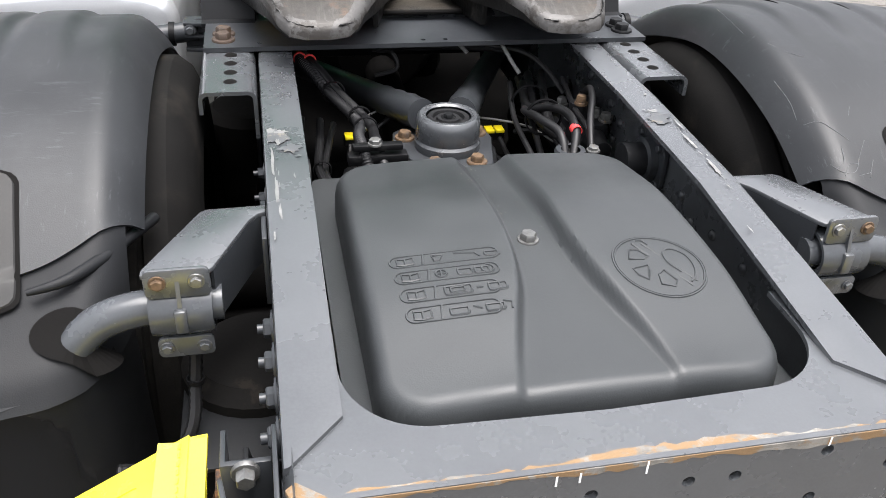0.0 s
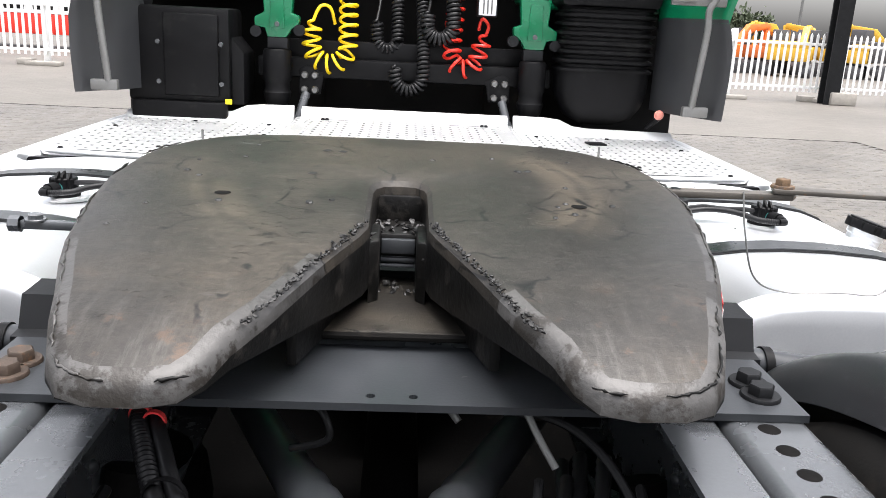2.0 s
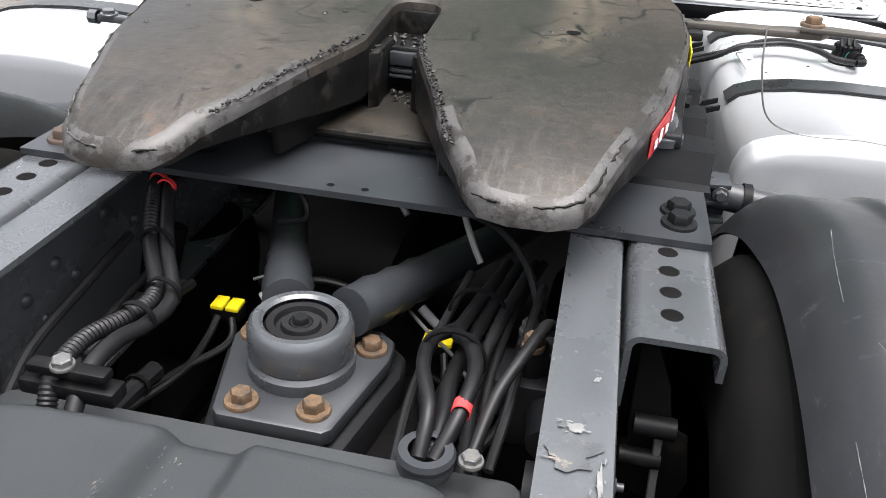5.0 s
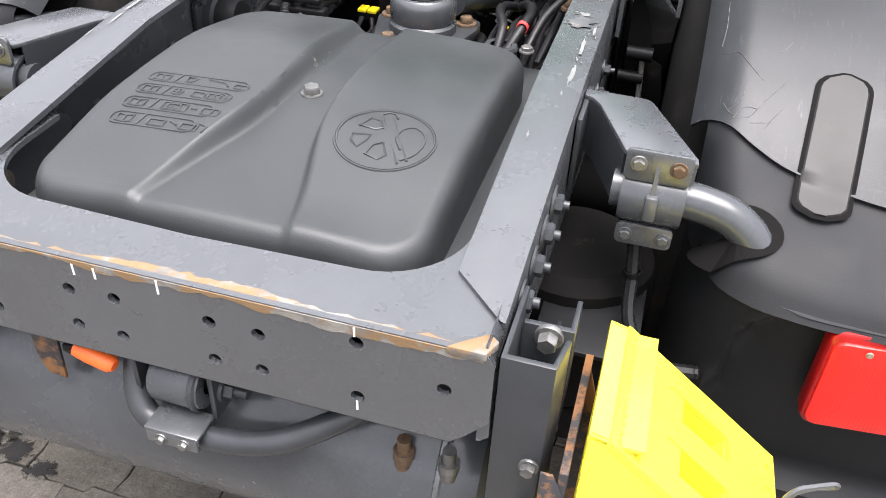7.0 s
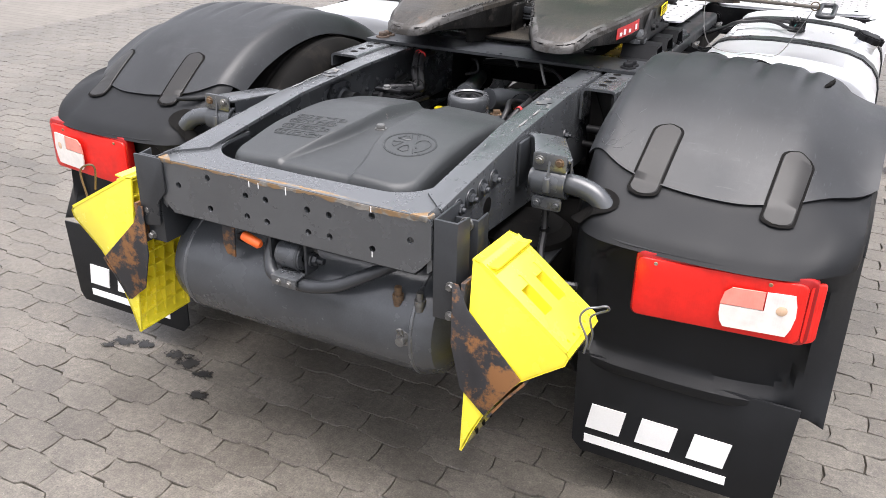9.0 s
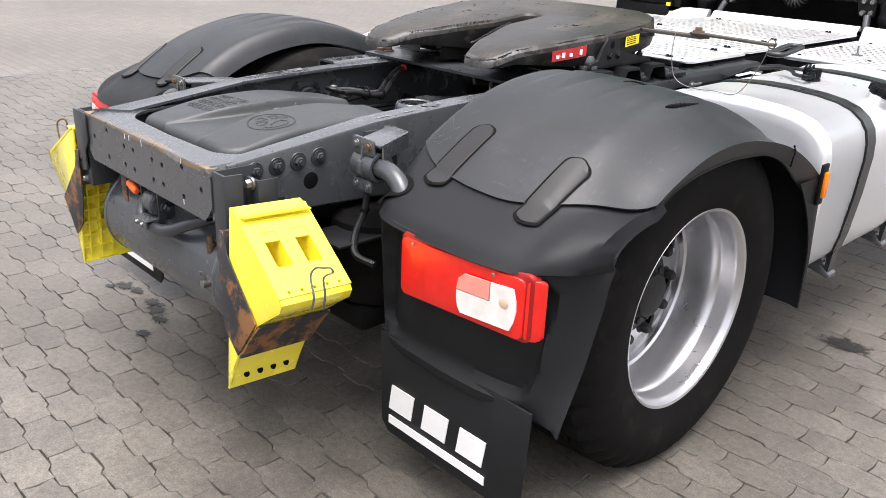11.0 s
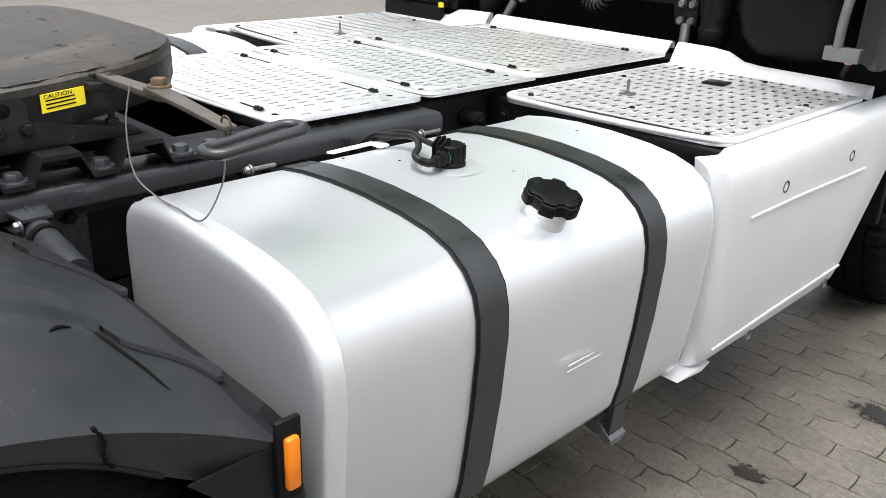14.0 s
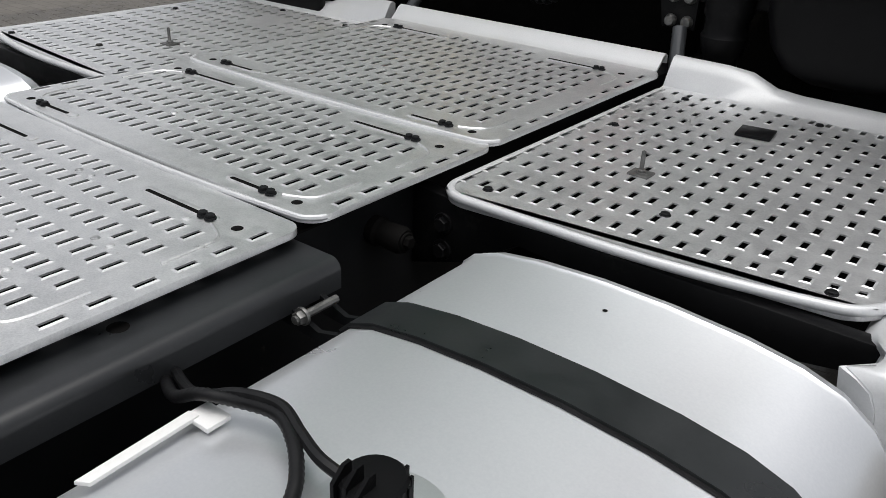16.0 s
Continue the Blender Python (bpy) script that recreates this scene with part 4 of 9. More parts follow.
part("drain_valve", add(lathe([(0, -0.03), (0.012, -0.03), (0.012, -0.01), (0.02, -0.01), (0.02, 0.005), (0, 0.005)], (0.318, -0.055, 0.553), "y", 14), tube(curve_pts([(0.318, -0.075, 0.565), (0.312, -0.085, 0.585), (0.324, -0.085, 0.59), (0.322, -0.072, 0.562)]), 0.0025, 6)), ZINC, tank, "small drain valve with a ring")
for x in (0.287, 0.346):
    part("pipe_union", lathe([(0, 0.050), (0.009, 0.050), (0.009, 0.030), (0.014, 0.030), (0.014, 0.016), (0.012, 0.016), (0.012, 0), (0, 0)], (x, -0.034, 0.622), "z", 10), RUSTY if x < 0.3 else ZINC, tank)
bar = curve_pts([(-0.085, 0.03, 0.745), (-0.082, -0.03, 0.705), (-0.066, -0.066, 0.655), (-0.035, -0.076, 0.634), (0.05, -0.078, 0.632), (0.13, -0.072, 0.650), (0.20, -0.045, 0.682), (0.26, 0.0, 0.71)], 8)
stab = part("anti_roll_bar", tube(bar, 0.0165, 14), CHASSIS_MID, truck, "grey bent anti-roll bar")
part("bar_clamp", add(box(-0.036, 0.040, -0.106, -0.060, 0.650, 0.656, 0.002), box(-0.034, 0.038, -0.106, -0.098, 0.630, 0.652, 0.002)), CHASSIS, stab, "grey clamp plate")
for x in (-0.012, 0.020):
    part("clamp_bolt", hexbolt((x, -0.106, 0.642), 0.0065, 0.007, "y", 1.3, -1), ZINC, stab)
link = part("tow_eye", lathe([(0.014, -0.036), (0.033, -0.036), (0.036, -0.031), (0.036, 0.029), (0.033, 0.034), (0.014, 0.034)], (-0.008, -0.042, 0.690), "x", 32), RESERVOIR, truck, "grey round rubber-bushed eye")
part("eye_ring", lathe([(0.036, -0.030), (0.0385, -0.028), (0.0385, -0.022), (0.036, -0.020)], (0.044, -0.042, 0.690), "x", 28), CHASSIS_MID, link)
for x, out in ((-0.066, -0.03), (0.040, 0.075)):
    part("eye_bracket", prism([(x, 0.655), (x + 0.007, 0.655), (x + 0.007, 0.738), (x + out + 0.007 if out > 0 else x + 0.007, 0.738), (x + out + 0.007 if out > 0 else x + 0.007, 0.744), (x if out > 0 else x + out, 0.744), (x if out > 0 else x + out, 0.738), (x, 0.738)], -0.066, -0.018, "y", 0.001), CHASSIS_MID, link, "bent bracket plate")
part("eye_bolt", add(hexbolt((0.048, -0.042, 0.690), 0.014, 0.016, "x", 1.35), lathe([(0, 0.034), (0.008, 0.034), (0.008, 0)], (0.048, -0.042, 0.690), "x", 10)), CHASSIS_MID, link)
hang = part("reservoir_hanger", prism([(-0.222, 0.750), (-0.222, 0.675), (-0.212, 0.650), (-0.186, 0.645), (-0.180, 0.750)], -0.058, -0.053, "y", 0.001), RUST, truck, "rusty hanger plate")
part("orange_cap", lathe([(0, 0.058), (0.008, 0.057), (0.0125, 0.051), (0.0135, 0.018), (0.0125, 0.0), (0, 0)], (0, 0, 0), "x", 18), ORANGE, hang, "orange protective cap").matrix_basis = pose(-0.149, -0.060, 0.717, 0, 13, -4)
part("cap_socket", tube(curve_pts([(-0.149, -0.060, 0.717), (-0.165, -0.058, 0.712), (-0.166, -0.050, 0.700), (-0.140, -0.045, 0.694), (-0.115, -0.045, 0.690)], 5), 0.008, 8), BLACK, hang)

# bracket plates at the tail that carry the chock holders
for s in (1, -1):
    br = part("tail_bracket", side(prism([(0.402, -0.078), (0.402, 0.045), (0.408, 0.045), (0.408, -0.070), (0.455, -0.070), (0.462, -0.03), (0.468, -0.03), (0.460, -0.078)], 0.645, 0.888, "z", 0.0015), s), CHASSIS_MID, truck, "grey folded bracket plate", 30)
    part("bracket_angle", side(prism([(0.41, 0.02), (0.462, 0.02), (0.462, 0.07), (0.468, 0.07), (0.468, 0.012), (0.41, 0.012)], 0.70, 0.862, "z", 0.001), s), CHASSIS_MID, br)
    if s < 0:
        part("face_plate", prism([(-0.466, 0.890), (-0.380, 0.890), (-0.372, 0.872), (-0.372, 0.800), (-0.402, 0.765), (-0.404, 0.700), (-0.455, 0.690), (-0.466, 0.715)], -0.0895, -0.0838, "y", 0.0012), CHASSIS_MID, br, "", 30)
    for z in (0.735, 0.66):
        part("bracket_bolt", side(hexbolt((0.447, -0.078, z), 0.009, 0.012, "y", 1.3, -1), s), ZINC, br)
    part("bracket_bolt", side(hexbolt((0.44, 0.012, 0.85), 0.012, 0.02, "y", 1.4, -1), s), ZINC, br)
    # mudguard arm: plate bracket, clamp and cut tube
    arm = part("mudguard_bracket", side(prism([(0.400, 0.492), (0.490, 0.489), (0.500, 0.482), (0.573, 0.330), (0.574, 0.316), (0.484, 0.314), (0.476, 0.325), (0.426, 0.447), (0.412, 0.466), (0.400, 0.470)], 0.921, 0.929, "z", 0.002), s), CHASSIS, truck, "grey pressed steel mudguard bracket")
    part("bracket_rib", side(prism([(0.400, 0.470), (0.412, 0.466), (0.426, 0.447), (0.476, 0.325), (0.480, 0.327), (0.430, 0.451), (0.414, 0.471), (0.402, 0.475)], 0.835, 0.922, "z"), s), CHASSIS_MID, arm)
    part("bracket_rib", side(prism([(0.500, 0.482), (0.574, 0.330), (0.570, 0.328), (0.496, 0.480)], 0.885, 0.922, "z"), s), CHASSIS, arm)
    part("bracket_foot", side(box(0.400, 0.408, 0.40, 0.52, 0.80, 0.922, 0.002), s), CHASSIS_MID, arm)
    part("clamp_plate", side(prism(rounded(0.480, 0.568, 0.898, 0.944, 0.008, 3), 0.300, 0.307, "y", 0.001), s), CHASSIS, arm)
    part("clamp_plate", side(prism(rounded(0.484, 0.562, 0.796, 0.830, 0.008, 3), 0.298, 0.305, "y", 0.001), s), CHASSIS, arm)
    clamp = lathe([(0.036, -0.043), (0.041, -0.043), (0.042, -0.038), (0.042, 0.038), (0.041, 0.043), (0.036, 0.043), (0.030, 0.040), (0.030, -0.040), (0.036, -0.043)], (0.524, 0.330, 0.864), "x", 32)
    shellc = part("tube_clamp", side(clamp, s), RESERVOIR, arm, "grey pressed tube clamp", 30)
    part("clamp_rib", side(box(0.515, 0.533, 0.283, 0.298, 0.846, 0.884, 0.004), s), CHASSIS, shellc)
    part("clamp_rib", side(prism([(0.2885, 0.866), (0.300, 0.925), (0.305, 0.925), (0.302, 0.866)], 0.521, 0.527, "x"), s), CHASSIS, shellc)
    for x in (0.498, 0.550):
        part("clamp_bolt", side(hexbolt((x, 0.300, 0.924), 0.0085, 0.008, "y", 1.4, -1), s), RUSTY if x > 0.53 else ZINC, arm)
        part("clamp_bolt", side(hexbolt((x, 0.298, 0.813), 0.0075, 0.007, "y", 1.4, -1), s), CHASSIS, arm)
    # stub tube, turned down into the light carrier
    pipe = tube(curve_pts([(0.468, 0.332, 0.864), (0.55, 0.331, 0.864), (0.595, 0.329, 0.862), (0.638, 0.324, 0.850), (0.672, 0.317, 0.822), (0.690, 0.312, 0.785)], 8), 0.0265, 22)
    part("stub_tube", side(pipe, s), RESERVOIR, arm, "grey bent tube end")
    low = part("valve_bracket", side(add(prism([(0.03, 0.66), (0.20, 0.66), (0.10, 0.80), (0.06, 0.80)], 0.44, 0.447, "x", 0.001), box(0.40, 0.55, 0.20, 0.38, 0.655, 0.663, 0.002)), s), CHASSIS_DARK, truck)
    hose = curve_pts([(0.512, 0.325, 0.81), (0.52, 0.31, 0.74), (0.53, 0.27, 0.68), (0.57, 0.24, 0.64), (0.64, 0.25, 0.63)], 14)
    part("corrugated_hose", side(tube(hose, 0.009, 8, False, 0.18), s), HOSE, truck, "black corrugated cable hose")
    part("cable_clip", side(lathe([(0.012, -0.004), (0.014, -0.004), (0.014, 0.004), (0.012, 0.004)], (0.52, 0.31, 0.74), "z", 10), s), BLACK, low)

# ---- mudguards, rear lights and flaps ----
T_Y = (0.36, 0.42, 0.50, 0.60, 0.70, 0.82, 0.95, 1.10, 1.25, 1.38, 1.47, 1.53)
T_Z = (0.872, 0.915, 0.968, 1.020, 1.053, 1.076, 1.081, 1.053, 1.004, 0.937, 0.870, 0.80)
mud_top = spline(T_Y, T_Z)
mud_crease = spline((0.36, 0.46, 0.554, 0.644, 0.775, 0.93, 1.10, 1.28, 1.40, 1.53), (0.845, 0.862, 0.882, 0.925, 0.973, 0.989, 0.969, 0.918, 0.860, 0.78))
mud_edge = spline((0.36, 0.56, 0.61, 0.654, 0.737, 0.863, 1.03, 1.18, 1.28, 1.34, 1.53), (0.842, 0.857, 0.870, 0.894, 0.921, 0.938, 0.937, 0.912, 0.864, 0.82, 0.70))
mud_rear = spline((0.555, 0.594, 0.66, 0.75, 0.87, 1.0, 1.10, 1.18, 1.25), (0.50, 0.456, 0.412, 0.385, 0.372, 0.385, 0.43, 0.515, 0.600))


def mud_z(x, y):
    top = mud_top(y) - 0.03 * max(0.0, (x - 0.78) / 0.35) ** 2
    z = top + (mud_crease(y) - top) * step(1.04, 1.238, x) ** 1.2
    if x > 1.2385:
        z = mud_crease(y) + (mud_edge(y) - mud_crease(y)) * min(1.0, (x - 1.2385) / 0.0095)
    if x < 0.62:
        z -= 0.075 * ((0.62 - x) / 0.065) ** 2
    for c in (0.735, 0.850, 0.965, 1.078):
        w = step(0.70, 0.94, y) * step(1.42, 1.28, y) * step(0.056, 0.030, abs(x - c - 0.03 * (y - 0.95)))
        z += 0.010 * w
    return z


def flange_x(x):
    """The outer flange tucks in below its crease."""
    if x > 1.2385:
        return 1.247 - 0.016 * min(1.0, (x - 1.2385) / 0.0095)
    return x + 0.009 * step(1.10, 1.238, x)


def mudguard_top():
    xs = list(np.linspace(0.555, 0.62, 6)) + list(np.linspace(0.635, 1.06, 56)) + list(np.linspace(1.08, 1.238, 12)) + [1.2405, 1.243, 1.2455, 1.248]
    bm = bmesh.new()
    rows = []
    for x in xs:
        y0 = mud_rear(x)
        rows.append([bm.verts.new((flange_x(x), y, mud_z(x, y))) for y in (y0 + (1.50 - y0) * (k / 60) for k in range(61))])
    for a, b in zip(rows, rows[1:]):
        for k in range(60):
            bm.faces.new((a[k], a[k + 1], b[k + 1], b[k]))
    return shell(bm, 0.005)


CAR_PLAN = spline((0.57, 0.59, 0.62, 0.66, 0.72, 0.83, 0.95, 1.05, 1.13, 1.19, 1.225, 1.244, 1.25), (0.44, 0.345, 0.280, 0.246, 0.229, 0.222, 0.222, 0.231, 0.254, 0.294, 0.338, 0.39, 0.43))


def carrier():
    """The moulded unit behind the wheel: sloping shelf under the seam, face with a recessed lamp panel, wrapped outer side."""
    xs = [0.578, 0.590, 0.61, 0.63] + list(np.linspace(0.645, 1.21, 40)) + [1.222, 1.236, 1.244, 1.249]
    plan = CAR_PLAN
    edge_y = spline((0.36, 0.413, 0.521, 0.665, 0.79, 0.87, 0.91), (0.270, 0.300, 0.357, 0.413, 0.469, 0.598, 0.62))
    rings = []
    rings.append([(x, mud_rear(x) + 0.030, mud_z(x, mud_rear(x) + 0.030) - 0.007) for x in xs])
    rings.append([(x, mud_rear(x) - 0.004, mud_z(x, mud_rear(x)) - 0.012) for x in xs])
    low = lambda x: 0.773 - 0.010 * (x - 0.6)
    for t in (0.12, 0.26, 0.42, 0.58, 0.72, 0.82, 0.89, 0.94, 0.98, 1.0):
        ring = []
        for x in xs:
            ys, zs = mud_rear(x) - 0.004, mud_z(x, mud_rear(x)) - 0.012
            a = t * math.pi / 2
            ye, ze = plan(x), low(x) + 0.012
            if x > 1.24:
                ye = max(ye, edge_y(ze) - 0.02)
            wrap = step(1.10, 1.20, x)
            fall = (1 - wrap) * (1 - t) ** 0.85 + wrap * math.sqrt(max(0.0, 1 - t ** 1.7))
            ring.append((x, ys + (ye - ys) * t, ze + (zs - ze) * fall - 0.010 * (1 - wrap) * step(0.8, 1.0, t)))
        rings.append(ring)
    def inside(x, z):
        """How far a point lies inside the rounded lamp panel."""
        cx, cz, hx, hz, r = 0.918, 0.605, 0.268, 0.172, 0.075
        qx, qz = abs(x - cx) - hx + r, abs(z - cz) - hz + r
        x -= 0.12 * (z - 0.605)
        qx = abs(x - cx) - hx + r
        return r - (math.hypot(max(qx, 0.0), max(qz, 0.0)) + min(max(qx, qz), 0.0))
    for f in [0.0, 0.02, 0.05, 0.075, 0.10] + list(np.linspace(0.13, 0.97, 24)) + [1.0]:
        ring = []
        for x in xs:
            z = low(x) + 0.004 - 0.380 * f
            y = plan(min(x, 1.14)) + 0.004 + 0.022 * f + 0.038 * step(0.0, 0.022, inside(x, z)) + 0.05 * step(0.96, 1.01, f)
            y += (edge_y(z) - y) * min(1.0, max(0.0, (x - 1.14) / 0.109)) ** 1.6
            ring.append((x, y, z))
        rings.append(ring)
    return shell(loft(rings, False), 0.006)


def carrier_z(x, y):
    """Height of the carrier's shelf behind the seam."""
    plan = spline((0.57, 0.62, 0.72, 0.83, 0.95, 1.05, 1.13, 1.19), (0.44, 0.280, 0.229, 0.222, 0.222, 0.231, 0.254, 0.294))
    ys, zs = mud_rear(x) - 0.004, mud_z(x, mud_rear(x)) - 0.012
    ye, ze = plan(x), 0.785 - 0.010 * (x - 0.6)
    t = min(1.0, max(0.0, (ys - y) / (ys - ye)))
    return ze + (zs - ze) * (1 - t) ** 0.85


def strap_shape(xc, grow, lift):
    """A rubber hold-down strap, lying over the seam, its foot on the carrier's shelf."""
    bm = bmesh.new()
    rows = []
    y0, y1 = 0.535 + grow, 0.345 - grow
    n = 26
    for k in range(n + 1):
        t = k / n
        y = y0 + (y1 - y0) * t
        head = math.sqrt(max(0.02, 1 - (1 - min(1.0, t / 0.13)) ** 2))
        foot = math.sqrt(max(0.05, 1 - (1 - min(1.0, (1 - t) / 0.10)) ** 2))
        w = (0.034 + grow) * head * foot
        row = []
        for u in (-1, -0.92, 0.0, 0.92, 1):
            x = xc + w * u + 0.008 - 0.014 * t
            r = mud_rear(x)
            z = mud_z(x, y) if y >= r else max(carrier_z(x, y), mud_z(x, r) - 0.004 - 0.5 * (r - y))
            row.append(bm.verts.new((x, y, z + (lift if abs(u) < 0.95 else min(lift, 0.0012)))))
        rows.append(row)
    for a, b in zip(rows, rows[1:]):
        for i in range(4):
            bm.faces.new((a[i], a[i + 1], b[i + 1], b[i]))
    bmesh.ops.recalc_face_normals(bm, faces=bm.faces)
    return bm


def front_strap(xc):
    """The short tongue that ties the guard to its front flap."""
    bm = bmesh.new()
    rows = []
    for k in range(15):
        t = k / 14
        y = 1.36 + 0.165 * t
        w = 0.032 * math.sqrt(max(0.03, 1 - (1 - min(1.0, min(t, 1 - t) / 0.14)) ** 2))
        row = []
        for u in (-1, -0.9, 0.0, 0.9, 1):
            x = xc + w * u
            z = mud_z(x, min(y, 1.5)) - 0.5 * max(0.0, y - 1.5)
            row.append(bm.verts.new((x, y, z + (0.008 if abs(u) < 0.95 else 0.001))))
        rows.append(row)
    for a, b in zip(rows, rows[1:]):
        for i in range(4):
            bm.faces.new((a[i], a[i + 1], b[i + 1], b[i]))
    bmesh.ops.recalc_face_normals(bm, faces=bm.faces)
    return bm


def lamp_body(x0, x1, z0, z1, y_of, depth, r=0.022):
    """A lamp lens bent to the plan curve of its carrier."""
    outline = rounded(x0, x1, z0, z1, r, 5)
    bm = bmesh.new()
    cx, cz = (x0 + x1) / 2, (z0 + z1) / 2
    rings = []
    for k, (scale, d) in enumerate(((1.0, 0.0), (1.0, depth * 0.75), (0.985, depth * 0.93), (0.95, depth), (0.5, depth * 1.02))):
        ring = []
        for x, z in outline:
            ix, iz = cx + (x - cx) * (1 - (1 - scale) * 0.3), cz + (z - cz) * scale
            ring.append(bm.verts.new((ix, y_of(ix) - d, iz)))
        rings.append(ring)
    m = len(outline)
    for a, b in zip(rings, rings[1:]):
        for i in range(m):
            bm.faces.new((a[i], a[(i + 1) % m], b[(i + 1) % m], b[i]))
    last = rings[-1]
    half = m // 2
    q = m // 4
    # close the face with strips between facing points
    top = last[: half]
    bot = last[half:][::-1]
    for i in range(len(top) - 1):
        bm.faces.new((top[i], top[i + 1], bot[i + 1], bot[i]))
    bmesh.ops.recalc_face_normals(bm, faces=bm.faces)
    return bm


def lamp_line(x):
    return 0.238 + 0.012 * ((x - 0.88) / 0.15) ** 2 * (1 if x > 0.88 else 0.2) - (0.0 if x < 1.1 else 0.2 * (x - 1.1) * 0.3)


for s in (1, -1):
    mud = part("mudguard", side(mudguard_top(), s), GUARD, truck, "weathered dark grey plastic mudguard with ribbed top", 32)
    rim_pts = [(1.231, y, mud_edge(y)) for y in np.linspace(0.605, 1.34, 40)]
    part("edge_bead", side(tube(rim_pts, 0.004, 6), s), GUARD_DARK, mud)
    car = part("light_carrier", side(carrier(), s), GUARD_DARK, truck, "black moulded plastic rear light carrier", 45)
    # flat dark oval painting the shaded hole where the stub tube enters
    hole_ = bmesh.new()
    rim_v = [hole_.verts.new((x, y, carrier_z(x, y) + 0.003)) for x, y in circle(0.640, 0.312, 0.058, 28, 1.0, 0.60)]
    mid_v = hole_.verts.new((0.640, 0.312, carrier_z(0.640, 0.312) + 0.003))
    for k in range(28):
        hole_.faces.new((rim_v[k], rim_v[(k + 1) % 28], mid_v))
    bmesh.ops.recalc_face_normals(hole_, faces=hole_.faces)
    part("tube_hole", side(hole_, s), UNDER, car, "flat dark oval for the shade in the tube's hole", 0)
    lip_ = curve_pts([(0.700, 0.352, 0.890), (0.650, 0.372, 0.893), (0.608, 0.425, 0.893), (0.574, 0.500, 0.886), (0.551, 0.580, 0.868)], 6)
    if s < 0:
        part("carrier_lip", side(tube(lip_, [0.004 + 0.006 * math.sin(math.pi * min(0.5, (k + 1) / len(lip_))) for k in range(len(lip_))], 10), s), GUARD_DARK, car, "curled rubber lip")
    for xc in (0.744, 1.056):
        shift = 0.0 if s > 0 else 0.012
        st = part("hold_down_strap", side(strap_shape(xc + shift, 0.0, 0.0042), s), STRAP_RUBBER, mud, "dark rubber hold-down strap")
        # dark margin under the strap paints its groove's shade
        part("strap_recess", side(strap_shape(xc + shift, 0.0055, 0.0018), s), UNDER, st)
        part("front_strap", side(front_strap(xc - 0.01), s), GUARD, mud, "dark rubber front strap")
    if s > 0:
        tear = curve_pts([(x, y, mud_z(x, y) + 0.0010) for x, y in ((1.074, 0.846), (1.081, 0.866), (1.087, 0.897), (1.091, 0.936), (1.090, 0.983))], 5)
        part("tear", tube(tear, [0.0005 + 0.0058 * math.sin(math.pi * (k / (len(tear) - 1)) ** 0.7) * (1 + 0.35 * math.sin(9.0 * k)) for k in range(len(tear))], 7), UNDER, mud, "dark torn dark line for a crack and for rib-edge shade", 0)
    # front flap and marker lamp
    def front_panel():
        bm = bmesh.new()
        outer_y = spline((0.34, 0.484, 0.60, 0.70, 0.83, 0.87), (1.549, 1.563, 1.553, 1.540, 1.517, 1.51))
        inner_y = spline((0.34, 0.44, 0.535, 0.685, 0.815, 0.88), (1.541, 1.538, 1.528, 1.459, 1.349, 1.277))
        rows = []
        for z in np.linspace(0.34, 0.80, 15):
            a, b = inner_y(z), outer_y(z)
            rows.append([bm.verts.new((x, y, z)) for x, y in ((0.62, b), (0.90, b + 0.01), (1.15, b + 0.012), (1.21, b + 0.008), (1.238, b - 0.003), (1.246, b - min(0.012, (b - a) * 0.3)), (1.2465, (a + b) / 2 - 0.002), (1.2465, a))])
        for a, b in zip(rows, rows[1:]):
            for i in range(7):
                bm.faces.new((a[i], a[i + 1], b[i + 1], b[i]))
        last = rows[-1][:5]
        for yy, dz in ((1.520, -0.014), (1.502, -0.002), (1.45, -0.007)):
            row = [bm.verts.new((x, yy, mud_z(x, min(yy, 1.5)) + dz)) for x in (0.62, 0.90, 1.15, 1.21, 1.236)]
            for i in range(4):
                bm.faces.new((last[i], last[i + 1], row[i + 1], row[i]))
            last = row
        return shell(bm, 0.005)
    part("front_flap", side(front_panel(), s), GUARD_DARK, mud, "black plastic front flap", 45)
    # cracks in the weathered plastic, and shadow lines drawn beside two ribs
    crack = curve_pts([(1.2475, 1.262, 0.935), (1.2490, 1.272, 0.915), (1.2470, 1.270, 0.890), (1.2400, 1.282, 0.868)], 6)
    part("split", side(tube(crack, [0.0012 + 0.0022 * abs(math.sin(2.1 * k)) for k in range(len(crack))], 6), s), UNDER, mud, "dark line for a crack and for rib-edge shade", 180)
    # first two are cracks; the last two paint the ribs' deep edge shadow
    dark_lines = [[(1.045, 1.338), (1.075, 1.352), (1.115, 1.380), (1.150, 1.398)], [(1.062, 1.318), (1.068, 1.300), (1.080, 1.286)], [(0.884, 0.925), (0.888, 0.97), (0.900, 1.02), (0.914, 1.069)], [(0.742, 0.98), (0.750, 1.04), (0.765, 1.09)]]
    if s > 0:
        for line in dark_lines:
            pts = curve_pts([(x, y, mud_z(x, y) + 0.0004) for x, y in line], 8)
            part("split", tube(pts, [0.0004] + [0.0024 * math.sin(math.pi * (q + 1) / len(pts)) + 0.0006 for q in range(len(pts) - 2)] + [0.0004], 6), UNDER, mud, "dark line for a crack and for rib-edge shade", 180)
